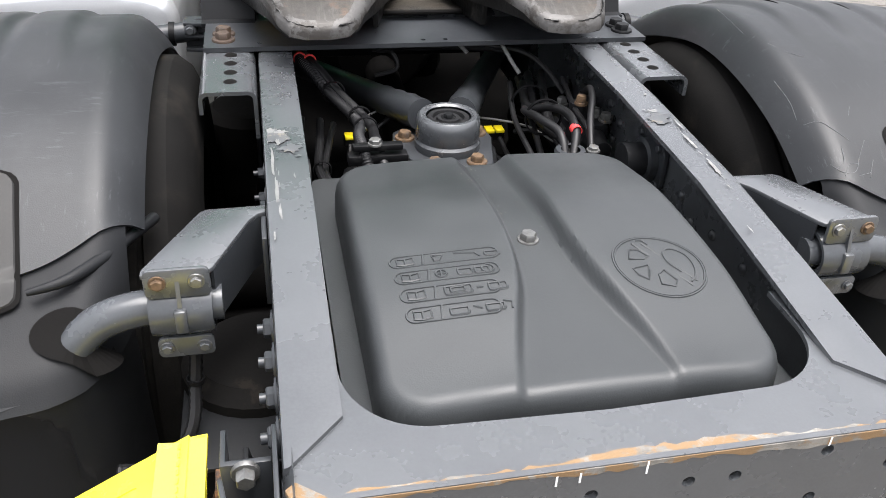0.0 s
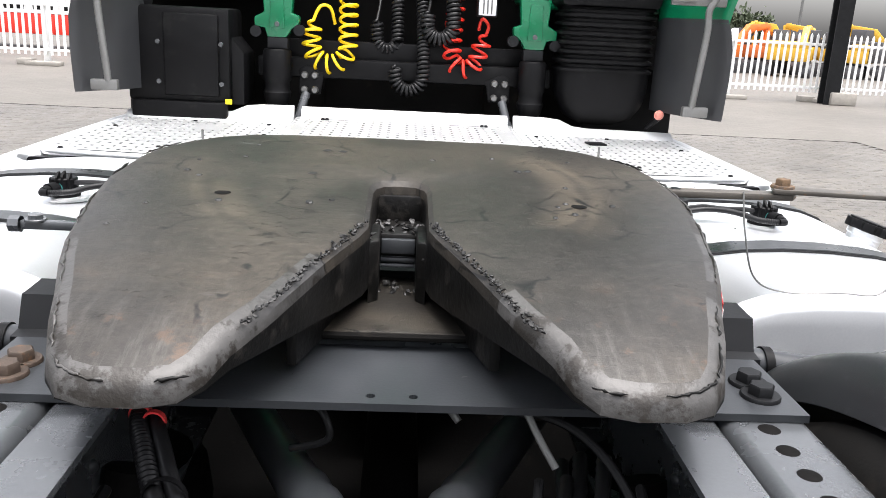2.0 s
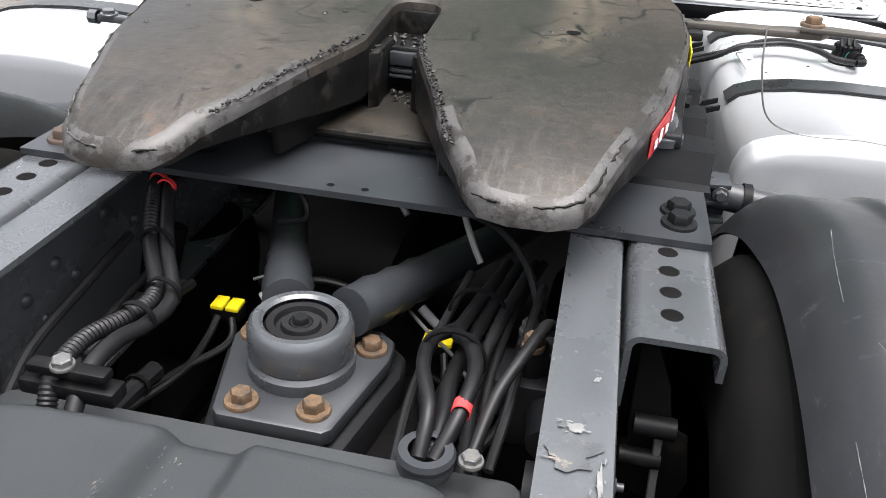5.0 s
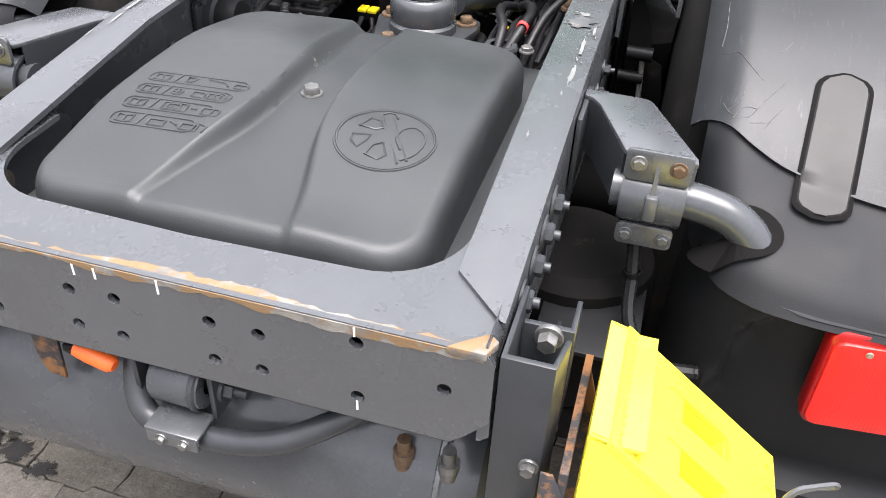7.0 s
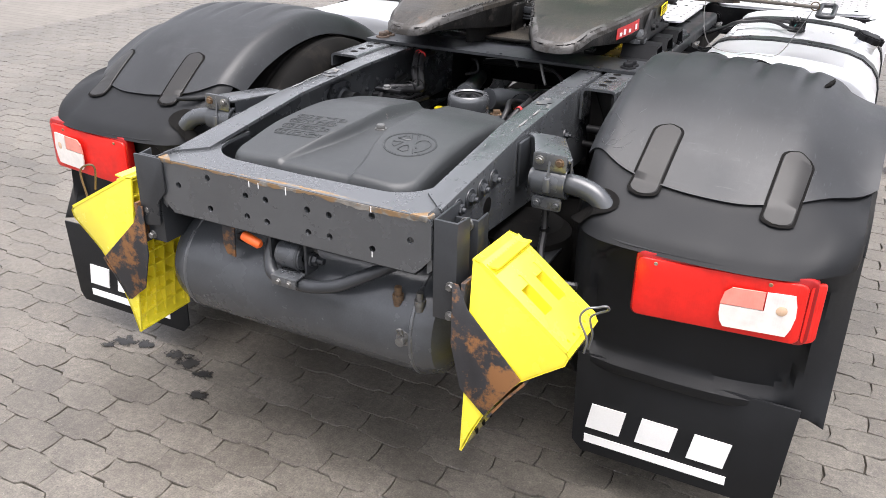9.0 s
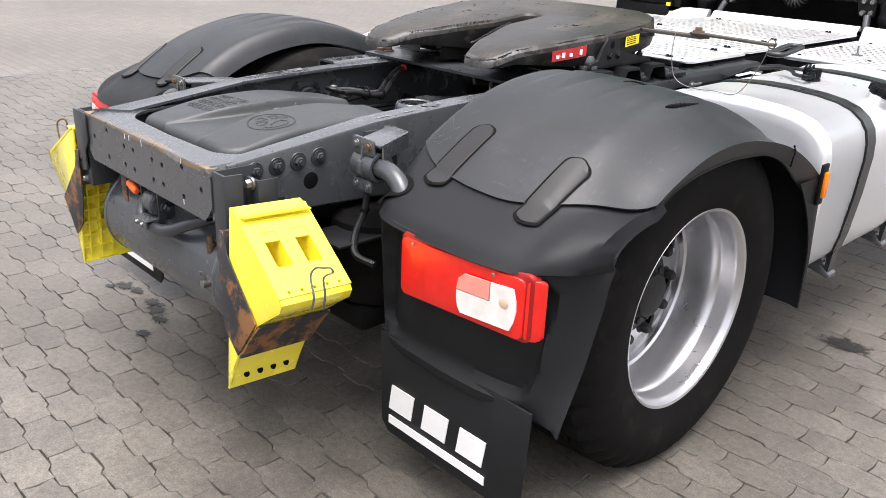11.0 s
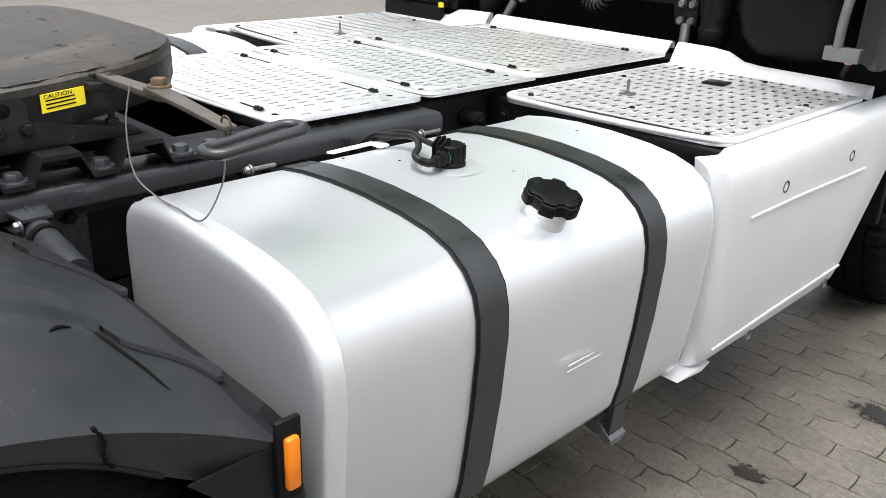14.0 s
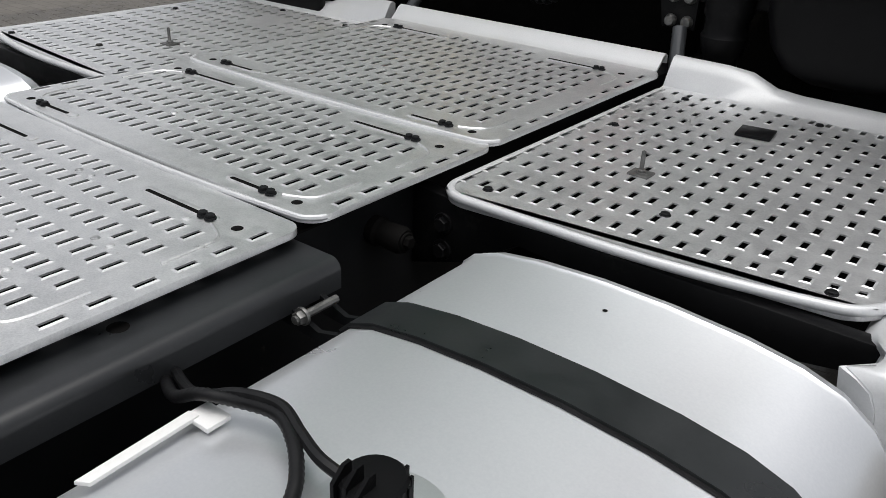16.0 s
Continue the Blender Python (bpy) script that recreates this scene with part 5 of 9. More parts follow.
    # pale scratches beside the inner strap
    if s > 0:
        for line in (((0.586, 0.453), (0.600, 0.430), (0.622, 0.428), (0.640, 0.452), (0.664, 0.481)), ((0.590, 0.440), (0.606, 0.446), (0.612, 0.470)), ((0.600, 0.424), (0.615, 0.440), (0.632, 0.440)), ((0.646, 0.416), (0.656, 0.432), (0.665, 0.445)), ((0.625, 0.420), (0.650, 0.424)), ((0.576, 0.542), (0.595, 0.528), (0.610, 0.507), (0.634, 0.482)), ((0.572, 0.56), (0.575, 0.60), (0.574, 0.66)), ((0.655, 0.53), (0.668, 0.55)), ((0.60, 0.75), (0.62, 0.71), (0.65, 0.69)), ((0.585, 0.82), (0.59, 0.90), (0.60, 0.97))):
            pts = curve_pts([(x + 0.006, y + 0.030, mud_z(x + 0.006, y + 0.030) + 0.0001) for x, y in line], 7)
            part("scratch", tube(pts, [0.0002 + 0.0006 * abs(math.sin(1.7 * k + 9 * line[0][0])) for k in range(len(pts))], 5), RUBBED, mud, "pale scratch", 180)
    mk = part("marker_lamp", side(box(1.248, 1.259, 1.482, 1.522, 0.712, 0.842, 0.004), s), BLACK, mud)
    part("amber_lens", side(box(1.257, 1.270, 1.491, 1.513, 0.736, 0.818, 0.005), s), LENS_AMBER, mk, "amber side marker lens")
    # tail lamp
    lamp = part("tail_lamp", side(lamp_body(0.776, 1.172, 0.610, 0.778, lambda x: lamp_line(x) + 0.012, 0.03, 0.018), s), LENS_DEEP, truck, "long red tail lamp with a white reversing field")
    part("red_lens", side(lamp_body(0.782, 1.154, 0.616, 0.765, lambda x: lamp_line(x) - 0.012, 0.012, 0.016), s), LENS_RED, lamp)
    part("side_lens", side(lamp_body(1.157, 1.188, 0.616, 0.765, lambda x: lamp_line(x) - 0.008 + 0.55 * max(0, x - 1.16), 0.012, 0.012), s), LENS_RED, lamp)
    wl_out = [(0.979, 0.692), (0.979, 0.672), (0.983, 0.652), (0.992, 0.637), (1.125, 0.634), (1.134, 0.655), (1.139, 0.685), (1.137, 0.712), (1.130, 0.738), (1.072, 0.738), (1.072, 0.691)]
    def on_lamp(poly, lift):
        bm = prism(poly, 0, 0.004, "y", 0.0)
        for v in bm.verts:
            v.co.y += lamp_line(v.co.x) - lift
        return bm
    part("clear_lens", side(on_lamp(wl_out, 0.0275), s), LENS_WHITE, lamp, "clear reversing and indicator lens", 20)
    part("upper_lens", side(on_lamp([(0.978, 0.695), (1.069, 0.693), (1.069, 0.738), (1.000, 0.738), (0.984, 0.724)], 0.0275), s), LENS_PINK, lamp, "", 20)
    for bx, bz, br_, mat_ in ((1.108, 0.697, 0.012, LENS_BROWN),):
        spot = lathe([(0, -0.0012), (br_ * 0.7, -0.001), (br_, 0.0004)], (bx, 0, bz), "y", 24)
        for v in spot.verts:
            v.co.y += lamp_line(v.co.x) - 0.0285
        part("bulb_shade", side(spot, s), mat_, lamp, "bulb showing through the lens")
    for x in (0.825, 1.075):
        part("lens_screw", side(lathe([(0, 0), (0.004, 0.0), (0.005, 0.002)], (x, lamp_line(x) - 0.0265, 0.757), "y", 10), s), BARE, lamp)
    lamp.location = (0.004 if s > 0 else -0.062, 0.0, 0.0)
    # mud flap with printed blocks
    flap = part("mud_flap", side(add(prism([(0.655, 0.44), (1.20, 0.44), (1.185, 0.16), (1.165, 0.13), (0.69, 0.13), (0.662, 0.16)], 0.283, 0.290, "y", 0.002)), s), GUARD_DARK, truck, "black mud flap with white printed blocks")
    lx0 = 0.697 if s > 0 else -1.115
    for u in (0.0, 0.134, 0.268):
        part("emblem_block", prism([(lx0 + u + a, 0.214 + b) for a, b in ((0, 0), (0.092, 0), (0.104, 0.078), (0.012, 0.078))], 0.2795, 0.2825, "y"), WHITE, flap, "white printed block")
    part("emblem_bar", box(lx0, lx0 + 0.372, 0.2795, 0.2825, 0.166, 0.191), WHITE, flap, "white bar under the blocks")
    # the guards sit a little further out on the near side of the frame than on the other
    for ob in (mud, car):
        ob.location.x = 0.006 if s > 0 else -0.033
    flap.location = (0.0, -0.022, 0.0) if s > 0 else (-0.055, -0.022, -0.045)


# ---- wheels ----
def tyre(xo, s):
    """Outer sidewall at xo."""
    prof = [(0.292, -0.018), (0.300, -0.006), (0.320, 0.0), (0.36, 0.010), (0.40, 0.013), (0.44, 0.006), (0.465, -0.006), (0.480, -0.018), (0.492, -0.030), (0.500, -0.040), (0.503, -0.075),
            (0.504, -0.082), (0.492, -0.084), (0.492, -0.094), (0.504, -0.096), (0.506, -0.15), (0.494, -0.152), (0.494, -0.162), (0.506, -0.164), (0.504, -0.22), (0.492, -0.222), (0.492, -0.232), (0.503, -0.234), (0.500, -0.275), (0.48, -0.30), (0.44, -0.318), (0.36, -0.325), (0.30, -0.31)]
    n = 168
    def notch(j, k):
        return -0.015 if j in (8, 9, 10, 11) and k % 4 == 0 else (-0.008 if j in (6, 7) and k % 4 == 0 else 0.0)
    return lathe([(r, xo - 0.013 + h) for r, h in prof], (0, 0.955, 0.487), "x", n, notch)


WY, WZ = 0.955, 0.487
for s in (1, -1):
    wheel = part("rear_wheel", side(lathe([(0.300, 1.176), (0.303, 1.182), (0.299, 1.187), (0.292, 1.184), (0.284, 1.172), (0.281, 1.160), (0.280, 1.120), (0.277, 1.112), (0.274, 1.108), (0.270, 1.085), (0.266, 1.04), (0.264, 1.005), (0.258, 0.998), (0.258, 0.985), (0.262, 0.98), (0.262, 0.968)], (0, WY, WZ), "x", 96), s), WHEEL, truck, "silver painted steel wheel", 30)
    part("tyre", side(tyre(1.205, s), s), RUBBER, wheel, "dusty black truck tyre", 30)
    part("inner_tyre", side(tyre(0.855, s), s), RUBBER, wheel, "dusty black truck tyre", 30)
    holes = [circle(0.219 * math.cos(a), 0.219 * math.sin(a), 0.0375, 24) for a in (2 * math.pi * (k + 0.625) / 10 for k in range(10))]
    disc = plate(circle(0, 0, 0.263, 80), holes + [circle(0, 0, 0.115, 40)], 0.962, 0.972, "x")
    for v in disc.verts:
        r = math.hypot(v.co.y, v.co.z)
        v.co.x += 0.030 * step(0.185, 0.150, r) - 0.004 * step(0.23, 0.263, r)
    disc.transform(Matrix.Translation((0, WY, WZ)))
    part("wheel_disc", side(disc, s), WHEEL, wheel, "silver wheel disc with round hand holes", 30)
    part("rim_well", side(lathe([(0.262, 0.960), (0.266, 0.95), (0.27, 0.80), (0.25, 0.70)], (0, WY, WZ), "x", 64), s), UNDER, wheel)
    part("hub", side(lathe([(0, 1.065), (0.055, 1.065), (0.066, 1.060), (0.070, 1.048), (0.072, 1.035), (0.098, 1.032), (0.108, 1.026), (0.114, 1.016), (0.122, 1.010), (0.134, 1.008), (0.137, 1.002), (0.137, 0.95)], (0, WY, WZ), "x", 40), s), HUB, wheel, "dark rusty hub")
    for k in range(10):
        a = 2 * math.pi * (k + 0.125) / 10
        part("wheel_nut", side(add(lathe([(0, 0.034), (0.012, 0.034), (0.0165, 0.026), (0.0165, 0.006), (0.022, 0.004), (0.022, 0)], (0.998, WY + 0.1525 * math.cos(a), WZ + 0.1525 * math.sin(a)), "x", 14)), s), HUB, wheel)
    for k in range(12):
        a = 2 * math.pi * (k + 0.5) / 12
        part("hub_bolt", side(hexbolt((1.030, WY + 0.086 * math.cos(a), WZ + 0.086 * math.sin(a)), 0.010, 0.010, "x", 1.2), s), HUB, wheel)
    part("brake_drum", side(lathe([(0, 0.90), (0.205, 0.90), (0.21, 0.88), (0.21, 0.70), (0, 0.70)], (0, WY, WZ), "x", 40), s), UNDER, wheel)
    fw = part("front_wheel", side(lathe([(0, 1.09), (0.10, 1.10), (0.14, 1.12), (0.20, 1.12), (0.26, 1.16), (0.292, 1.20), (0.30, 1.2)], (0, 4.62, 0.49), "x", 48), s), WHEEL, truck, "silver front wheel", 30)
    ft = tyre(1.215, 1)
    ft.transform(Matrix.Translation((0, 4.62 - 0.955, 0.003)))
    part("tyre", side(ft, s), RUBBER, fw, "black truck tyre", 30)

# ---- fifth wheel ----
FW_HALF = [(0.0, 1.580), (0.025, 1.577), (0.038, 1.562), (0.042, 1.540), (0.042, 1.372), (0.052, 1.338), (0.074, 1.28), (0.092, 1.235), (0.122, 1.15), (0.140, 1.10), (0.172, 1.038), (0.190, 0.998), (0.212, 0.974), (0.25, 0.966), (0.30, 0.967),
           (0.332, 0.978), (0.352, 1.006), (0.372, 1.065), (0.390, 1.126), (0.418, 1.21), (0.437, 1.28), (0.464, 1.43), (0.475, 1.55), (0.463, 1.675), (0.444, 1.74), (0.41, 1.79), (0.36, 1.836), (0.30, 1.866), (0.21, 1.880), (0.0, 1.884)]


def fw_z(y):
    """The plate rests tilted, its horns low."""
    return 1.144 + 0.10 * (max(y, 1.28) - 1.475) - 0.13 * max(0.0, 1.28 - y) - 0.25 * max(0.0, 1.06 - y)


def fifth_wheel_plate():
    from mathutils.geometry import tessellate_polygon
    full = FW_HALF + [(-x, y) for x, y in FW_HALF[-2:0:-1]]
    m = len(full)
    area = sum(full[i][0] * full[(i + 1) % m][1] - full[(i + 1) % m][0] * full[i][1] for i in range(m))
    sign = 1 if area > 0 else -1
    def inset(d):
        out = []
        for i in range(m):
            a, b, c = Vector(full[i - 1]), Vector(full[i]), Vector(full[(i + 1) % m])
            n = ((b - a).normalized() + (c - b).normalized())
            n = Vector((-n.y, n.x)).normalized() * sign
            out.append(b + n * d)
        return out
    bm = bmesh.new()
    rings = []
    for d, dz in ((0.022, 0.0), (0.009, -0.004), (0.002, -0.012), (0.0, -0.026), (0.0, -0.07), (0.008, -0.095)):
        ring = []
        for (x, y), (ox, oy) in zip(inset(d), full):
            throat = abs(ox) < 0.175 and oy < 1.59
            deep = dz if not throat else (dz * 1.45 if dz < -0.05 else dz)
            deep = max(deep, -0.026 - 0.22 * max(0.0, oy - 0.97))
            ring.append(bm.verts.new((x, y, fw_z(y) + deep)))
        rings.append(ring)
    for a, b in zip(rings, rings[1:]):
        for i in range(m):
            f = bm.faces.new((a[i], a[(i + 1) % m], b[(i + 1) % m], b[i]))
            q = full[i]
            f.material_index = 1 if b in (rings[1], rings[2], rings[3]) and q[1] < 1.36 and (abs(q[0]) > 0.1 or q[1] < 1.2) else (2 if b in rings[4:] else 0)
    # flat front and ramped horns
    top = rings[0]
    k = [i for i, q in enumerate(full) if abs(q[1] - 1.28) < 1e-6]
    right_in, right_out = k[0], k[1]
    left_out, left_in = k[2], k[3]
    right_horn = list(range(right_in, right_out + 1))
    left_horn = list(range(left_out, left_in + 1))
    body = list(range(left_in, m)) + list(range(0, right_in + 1)) + list(range(right_out, left_out + 1))
    for loop in (body, right_horn, left_horn):
        for t in tessellate_polygon([[top[i].co.copy() for i in loop]]):
            try:
                bm.faces.new([top[loop[j]] for j in t])
            except ValueError:
                pass
    bmesh.ops.recalc_face_normals(bm, faces=bm.faces)
    # finer faces, slightly uneven
    bmesh.ops.triangulate(bm, faces=bm.faces)
    return bm


fifth = part("fifth_wheel", fifth_wheel_plate(), [FIFTH, FIFTH_EDGE, GREASED], truck, "worn greasy steel coupling plate with open throat", 30)
rnd = random.Random(21)
# dried grease along the throat and a few lumps on the plate
def crumb(at, sx, sy, sz):
    """One angular scrap of dried grease or steel."""
    bm = bmesh.new()
    bmesh.ops.create_icosphere(bm, subdivisions=1, radius=1.0)
    for v in bm.verts:
        v.co *= rnd.uniform(0.45, 1.25)
    bm.transform(Matrix.Translation(at) @ pose(0, 0, 0, rnd.uniform(-30, 30), rnd.uniform(-30, 30), rnd.uniform(0, 180)) @ Matrix.Diagonal((sx, sy, sz, 1)))
    return bm


for s in (1, -1):
    line = curve_pts([(s * 0.047, 1.37, 1.133), (s * 0.073, 1.295, 1.1255), (s * 0.105, 1.21, 1.115), (s * 0.130, 1.14, 1.105), (s * 0.158, 1.06, 1.094)], 30)
    crust = bmesh.new()
    for q in line:
        add(crust, crumb((q.x + s * rnd.uniform(-0.003, 0.007), q.y + rnd.uniform(-0.003, 0.003), q.z + rnd.uniform(-0.003, 0.0015)), rnd.uniform(0.0015, 0.0052), rnd.uniform(0.0015, 0.0045), rnd.uniform(0.001, 0.0032)))
    tagged(part("grease_crust", crust, GREASE, fifth, "", 0), "crumbling black grease crust", kind="stuff")
# rolled burr round the plate's rim, broken here and there
for s in (1, -1):
    rim = curve_pts([(s * (x - 0.010 if x > 0.2 else x), y + (0.008 if y < 1.0 else 0.0), 0.0) for x, y in FW_HALF[12:26]], 9)
    k0 = 0
    while k0 < len(rim) - 8:
        k1 = min(len(rim), k0 + rnd.randrange(6, 22))
        pts = [(q.x + rnd.uniform(-0.002, 0.002), q.y, fw_z(q.y) - 0.003 + rnd.uniform(-0.001, 0.001)) for q in rim[k0:k1]]
        if len(pts) > 3:
            part("rim_burr", tube(pts, [0.0006] + [rnd.uniform(0.0006, 0.0026) for _ in pts[2:]] + [0.0006], 5), rnd.choice((GREASED, FIFTH_EDGE)), fifth, "rolled burr of worn steel", 180)
        k0 = k1 + rnd.randrange(0, 8)
for k in range(26):
    x, y = rnd.uniform(-0.40, 0.40), rnd.uniform(1.3, 1.78)
    if abs(x) < 0.09 and y < 1.62:
        continue
    part("grease_lump", lathe([(0, 0.0035), (rnd.uniform(0.002, 0.004), 0.003), (rnd.uniform(0.004, 0.008), 0.0)], (0, 0, 0), "z", 7), GREASE, fifth).matrix_basis = Matrix.Translation((x, y, fw_z(y))) @ Matrix.Diagonal((1, rnd.uniform(0.4, 2.2), 0.7, 1)) @ pose(0, 0, 0, 0, 0, rnd.uniform(0, 180))
for x in (-0.272, 0.281):
    # black disc laid on the plate for a hole's shade
    part("plate_hole", lathe([(0, 0.0008), (0.011, 0.0008), (0.013, 0)], (x, 1.476, 1.1441), "z", 14), UNDER, fifth)
jaw = part("lock_jaw", add(box(-0.0265, 0.0265, 1.460, 1.472, 1.060, 1.083, 0.002), box(-0.0265, 0.0265, 1.462, 1.474, 1.047, 1.053, 0.001), box(-0.0265, 0.0265, 1.460, 1.474, 1.038, 1.043, 0.001)), CHASSIS_MID, fifth, "dark steel lock bars")
for s in (1, -1):
    part("jaw_cheek", side(prism([(0.028, 1.40), (0.043, 1.385), (0.046, 1.50), (0.028, 1.50)], 0.985, 1.098, "z", 0.004), s), GREASED, jaw)
    part("throat_web", side(prism([(0.044, 1.495), (0.122, 1.19), (0.136, 1.19), (0.058, 1.495)], 0.985, 1.058, "z", 0.003), s), GREASED, fifth, "dark steel web beside the throat", 30)
part("lock_shelf", add(box(-0.041, 0.041, 1.478, 1.575, 1.040, 1.088, 0.006), box(-0.041, 0.041, 1.566, 1.578, 1.08, 1.13, 0.003)), GREASED, fifth)
tongue = prism([(-0.140, 1.285), (0.140, 1.285), (0.138, 1.30), (0.05, 1.50), (-0.05, 1.50), (-0.138, 1.30)], 0.986, 0.998, "z", 0.002)
for v in tongue.verts:
    v.co.z += 0.06 * max(0.0, v.co.y - 1.30)
part("throat_plate", tongue, FIFTH, fifth, "dark steel throat plate")
part("throat_edge", tube(curve_pts([(-0.135, 1.300, 0.996), (-0.120, 1.286, 0.992), (0.0, 1.284, 0.991), (0.120, 1.286, 0.992), (0.135, 1.300, 0.996)], 6), 0.0055, 8), UNDER, fifth)
clods = bmesh.new()
for k in range(74):
    if k < 26:
        spot = (rnd.uniform(-0.038, 0.038), rnd.uniform(1.483, 1.535), rnd.uniform(1.088, 1.097))
    elif k < 56:
        spot = (rnd.uniform(-0.058, 0.066), rnd.uniform(1.425, 1.462), rnd.uniform(1.003, 1.014))
    else:
        spot = (rnd.choice((-1, 1)) * rnd.uniform(0.030, 0.048), rnd.uniform(1.385, 1.45), rnd.uniform(1.03, 1.10))
    add(clods, crumb(spot, rnd.uniform(0.004, 0.011), rnd.uniform(0.003, 0.007), rnd.uniform(0.002, 0.006)))
tagged(part("grease_clod", clods, GREASE, fifth, "", 0), "small lumps of black grease", kind="stuff")
# darker paint here stands in for the shadow of the coupling plate above
mount = part("mounting_plate", plate([(-0.512, 1.118), (0.512, 1.118), (0.512, 1.30), (0.30, 1.30), (0.20, 1.36), (-0.20, 1.36), (-0.30, 1.30), (-0.512, 1.30)], [circle(-0.026, 1.139, 0.006, 10), circle(0.026, 1.139, 0.006, 10)], 0.962, 0.972), CHASSIS_MID, truck, "grey steel mounting plate across the frame", 30)
part("plate_fold", prism([(1.30, 0.972), (1.335, 0.985), (1.36, 0.985), (1.36, 0.975), (1.335, 0.975), (1.305, 0.964)], -0.30, 0.30, "x"), CHASSIS, mount)
for s in (1, -1):
    # corrugated seat plate along the channel, pedestal and bolts
    prof = [(1.29, 0.972), (1.315, 0.974), (1.335, 1.018), (1.40, 1.020), (1.42, 0.976), (1.47, 0.976), (1.49, 1.020), (1.56, 1.020), (1.58, 0.976), (1.63, 0.976), (1.65, 1.020), (1.72, 1.020), (1.74, 0.976), (1.80, 0.974), (1.88, 0.972)]
    low = [(y, z - 0.010) for y, z in prof[::-1]]
    seat = part("seat_plate", side(prism(prof + low, 0.40, 0.522, "x"), s), CHASSIS_DARK, mount, "dark corrugated steel seat plate", 25)
    for y, z in ((1.168, 0.972), (1.208, 0.972), (1.445, 0.976), (1.605, 0.976), (1.77, 0.975), (1.84, 0.973)):
        part("seat_bolt", side(hexbolt((0.470 if y < 1.3 else 0.495, y, z), 0.017, 0.018, "z", 1.5), s), CHASSIS_DARK if y < 1.3 and s > 0 else (IRON_RUST if y < 1.3 else CHASSIS_MID), seat)
    ped = part("pedestal", side(add(prism([(1.33, 1.020), (1.71, 1.020), (1.70, 1.034), (1.56, 1.062), (1.52, 1.092), (1.485, 1.122), (1.425, 1.122), (1.40, 1.09), (1.38, 1.05), (1.335, 1.04)], 0.405, 0.47, "x", 0.004)), s), CHASSIS_DARK, mount, "dark cast pedestal with pivot hole")
    # pivot hole's shade, a black disc on the casting
    part("pivot_hole", side(lathe([(0, 0.001), (0.012, 0.001), (0.014, 0)], (0.470, 1.453, 1.100), "x", 16), s), UNDER, ped)
    for y in (1.44, 1.49):
        part("pivot_bolt", side(hexbolt((0.470, y, 1.062), 0.011, 0.012, "x", 1.3), s), CHASSIS_DARK, ped)
    for y, zz in ((1.556, 1.060), (1.604, 1.050), (1.655, 1.040)):
        part("pedestal_bolt", side(add(hexbolt((0.45, y, zz), 0.013, 0.016, "z", 1.4), lathe([(0, 0.03), (0.007, 0.03), (0.007, 0)], (0.45, y, zz), "z", 8)), s), CHASSIS_DARK, ped)
    part("buffer", side(lathe([(0, 0.045), (0.018, 0.045), (0.022, 0.035), (0.022, 0.015), (0.035, 0.012), (0.035, 0), (0, 0)], (0.44, 1.36, 1.02), "z", 18), s), CHASSIS, mount)
part("plate_arm", add(box(-0.57, -0.47, 1.448, 1.462, 1.080, 1.094, 0.003), hexbolt((-0.548, 1.455, 1.094), 0.012, 0.010, "z"), lathe([(0, -0.018), (0.013, -0.016), (0.013, 0.0)], (-0.57, 1.455, 1.087), "x", 8)), CHASSIS, fifth)
def on_flank(poly, lift):
    """A thin sticker on the plate's right flank, following its slant."""
    bm = prism(poly, 0.0, 0.001, "x")
    for v in bm.verts:
        v.co.x += (0.4118 + 0.282 * (v.co.y - 1.19) if v.co.y < 1.28 else 0.437 + 0.18 * (v.co.y - 1.28)) + lift
    return bm


part("maker_label", on_flank([(1.192, 1.052), (1.28, 1.062), (1.333, 1.068), (1.333, 1.104), (1.28, 1.098), (1.192, 1.088)], 0.0012), RED_LABEL, fifth, "scuffed red and white sticker with illegible print", 0)
for y, h in ((1.205, 0.012), (1.228, 0.018), (1.258, 0.012), (1.300, 0.018)):
    part("print_bar", on_flank([(y, 1.062 + (y - 1.2) * 0.11), (y + 0.012, 1.062 + (y - 1.2) * 0.11), (y + 0.012, 1.062 + h + (y - 1.2) * 0.11), (y, 1.062 + h + (y - 1.2) * 0.11)], 0.0045), WHITE, fifth, "white print bar", 0)
yl = part("warning_label", prism([(1.518, 1.088), (1.598, 1.096), (1.598, 1.130), (1.518, 1.122)], 0.4765, 0.4785, "x"), YELLOW_TAG, fifth, "yellow warning sticker with fine print", 0)
cu = bpy.data.curves.new("word", "FONT")
cu.body, cu.size, cu.extrude = "CAUTION", 0.0115, 0.0003
word = bpy.data.objects.new("word", cu)
word_me = bpy.data.meshes.new_from_object(word)
word_bm = bmesh.new()
word_bm.from_mesh(word_me)
word_bm.transform(Matrix(((0, 0, 1, 0.4788), (1, 0, 0, 1.5235), (0.10, 1, 0, 1.1135), (0, 0, 0, 1))))
bpy.data.objects.remove(word)
bpy.data.meshes.remove(word_me)
bpy.data.curves.remove(cu)
part("caution_word", word_bm, UNDER, yl, "dark printed heading", 0)
for k in range(3):
    part("print_bar", prism([(1.526, 1.095 + 0.007 * k), (1.580, 1.1005 + 0.007 * k), (1.580, 1.103 + 0.007 * k), (1.526, 1.0975 + 0.007 * k)], 0.4786, 0.4792, "x"), UNDER, fifth, "dark print line", 0)
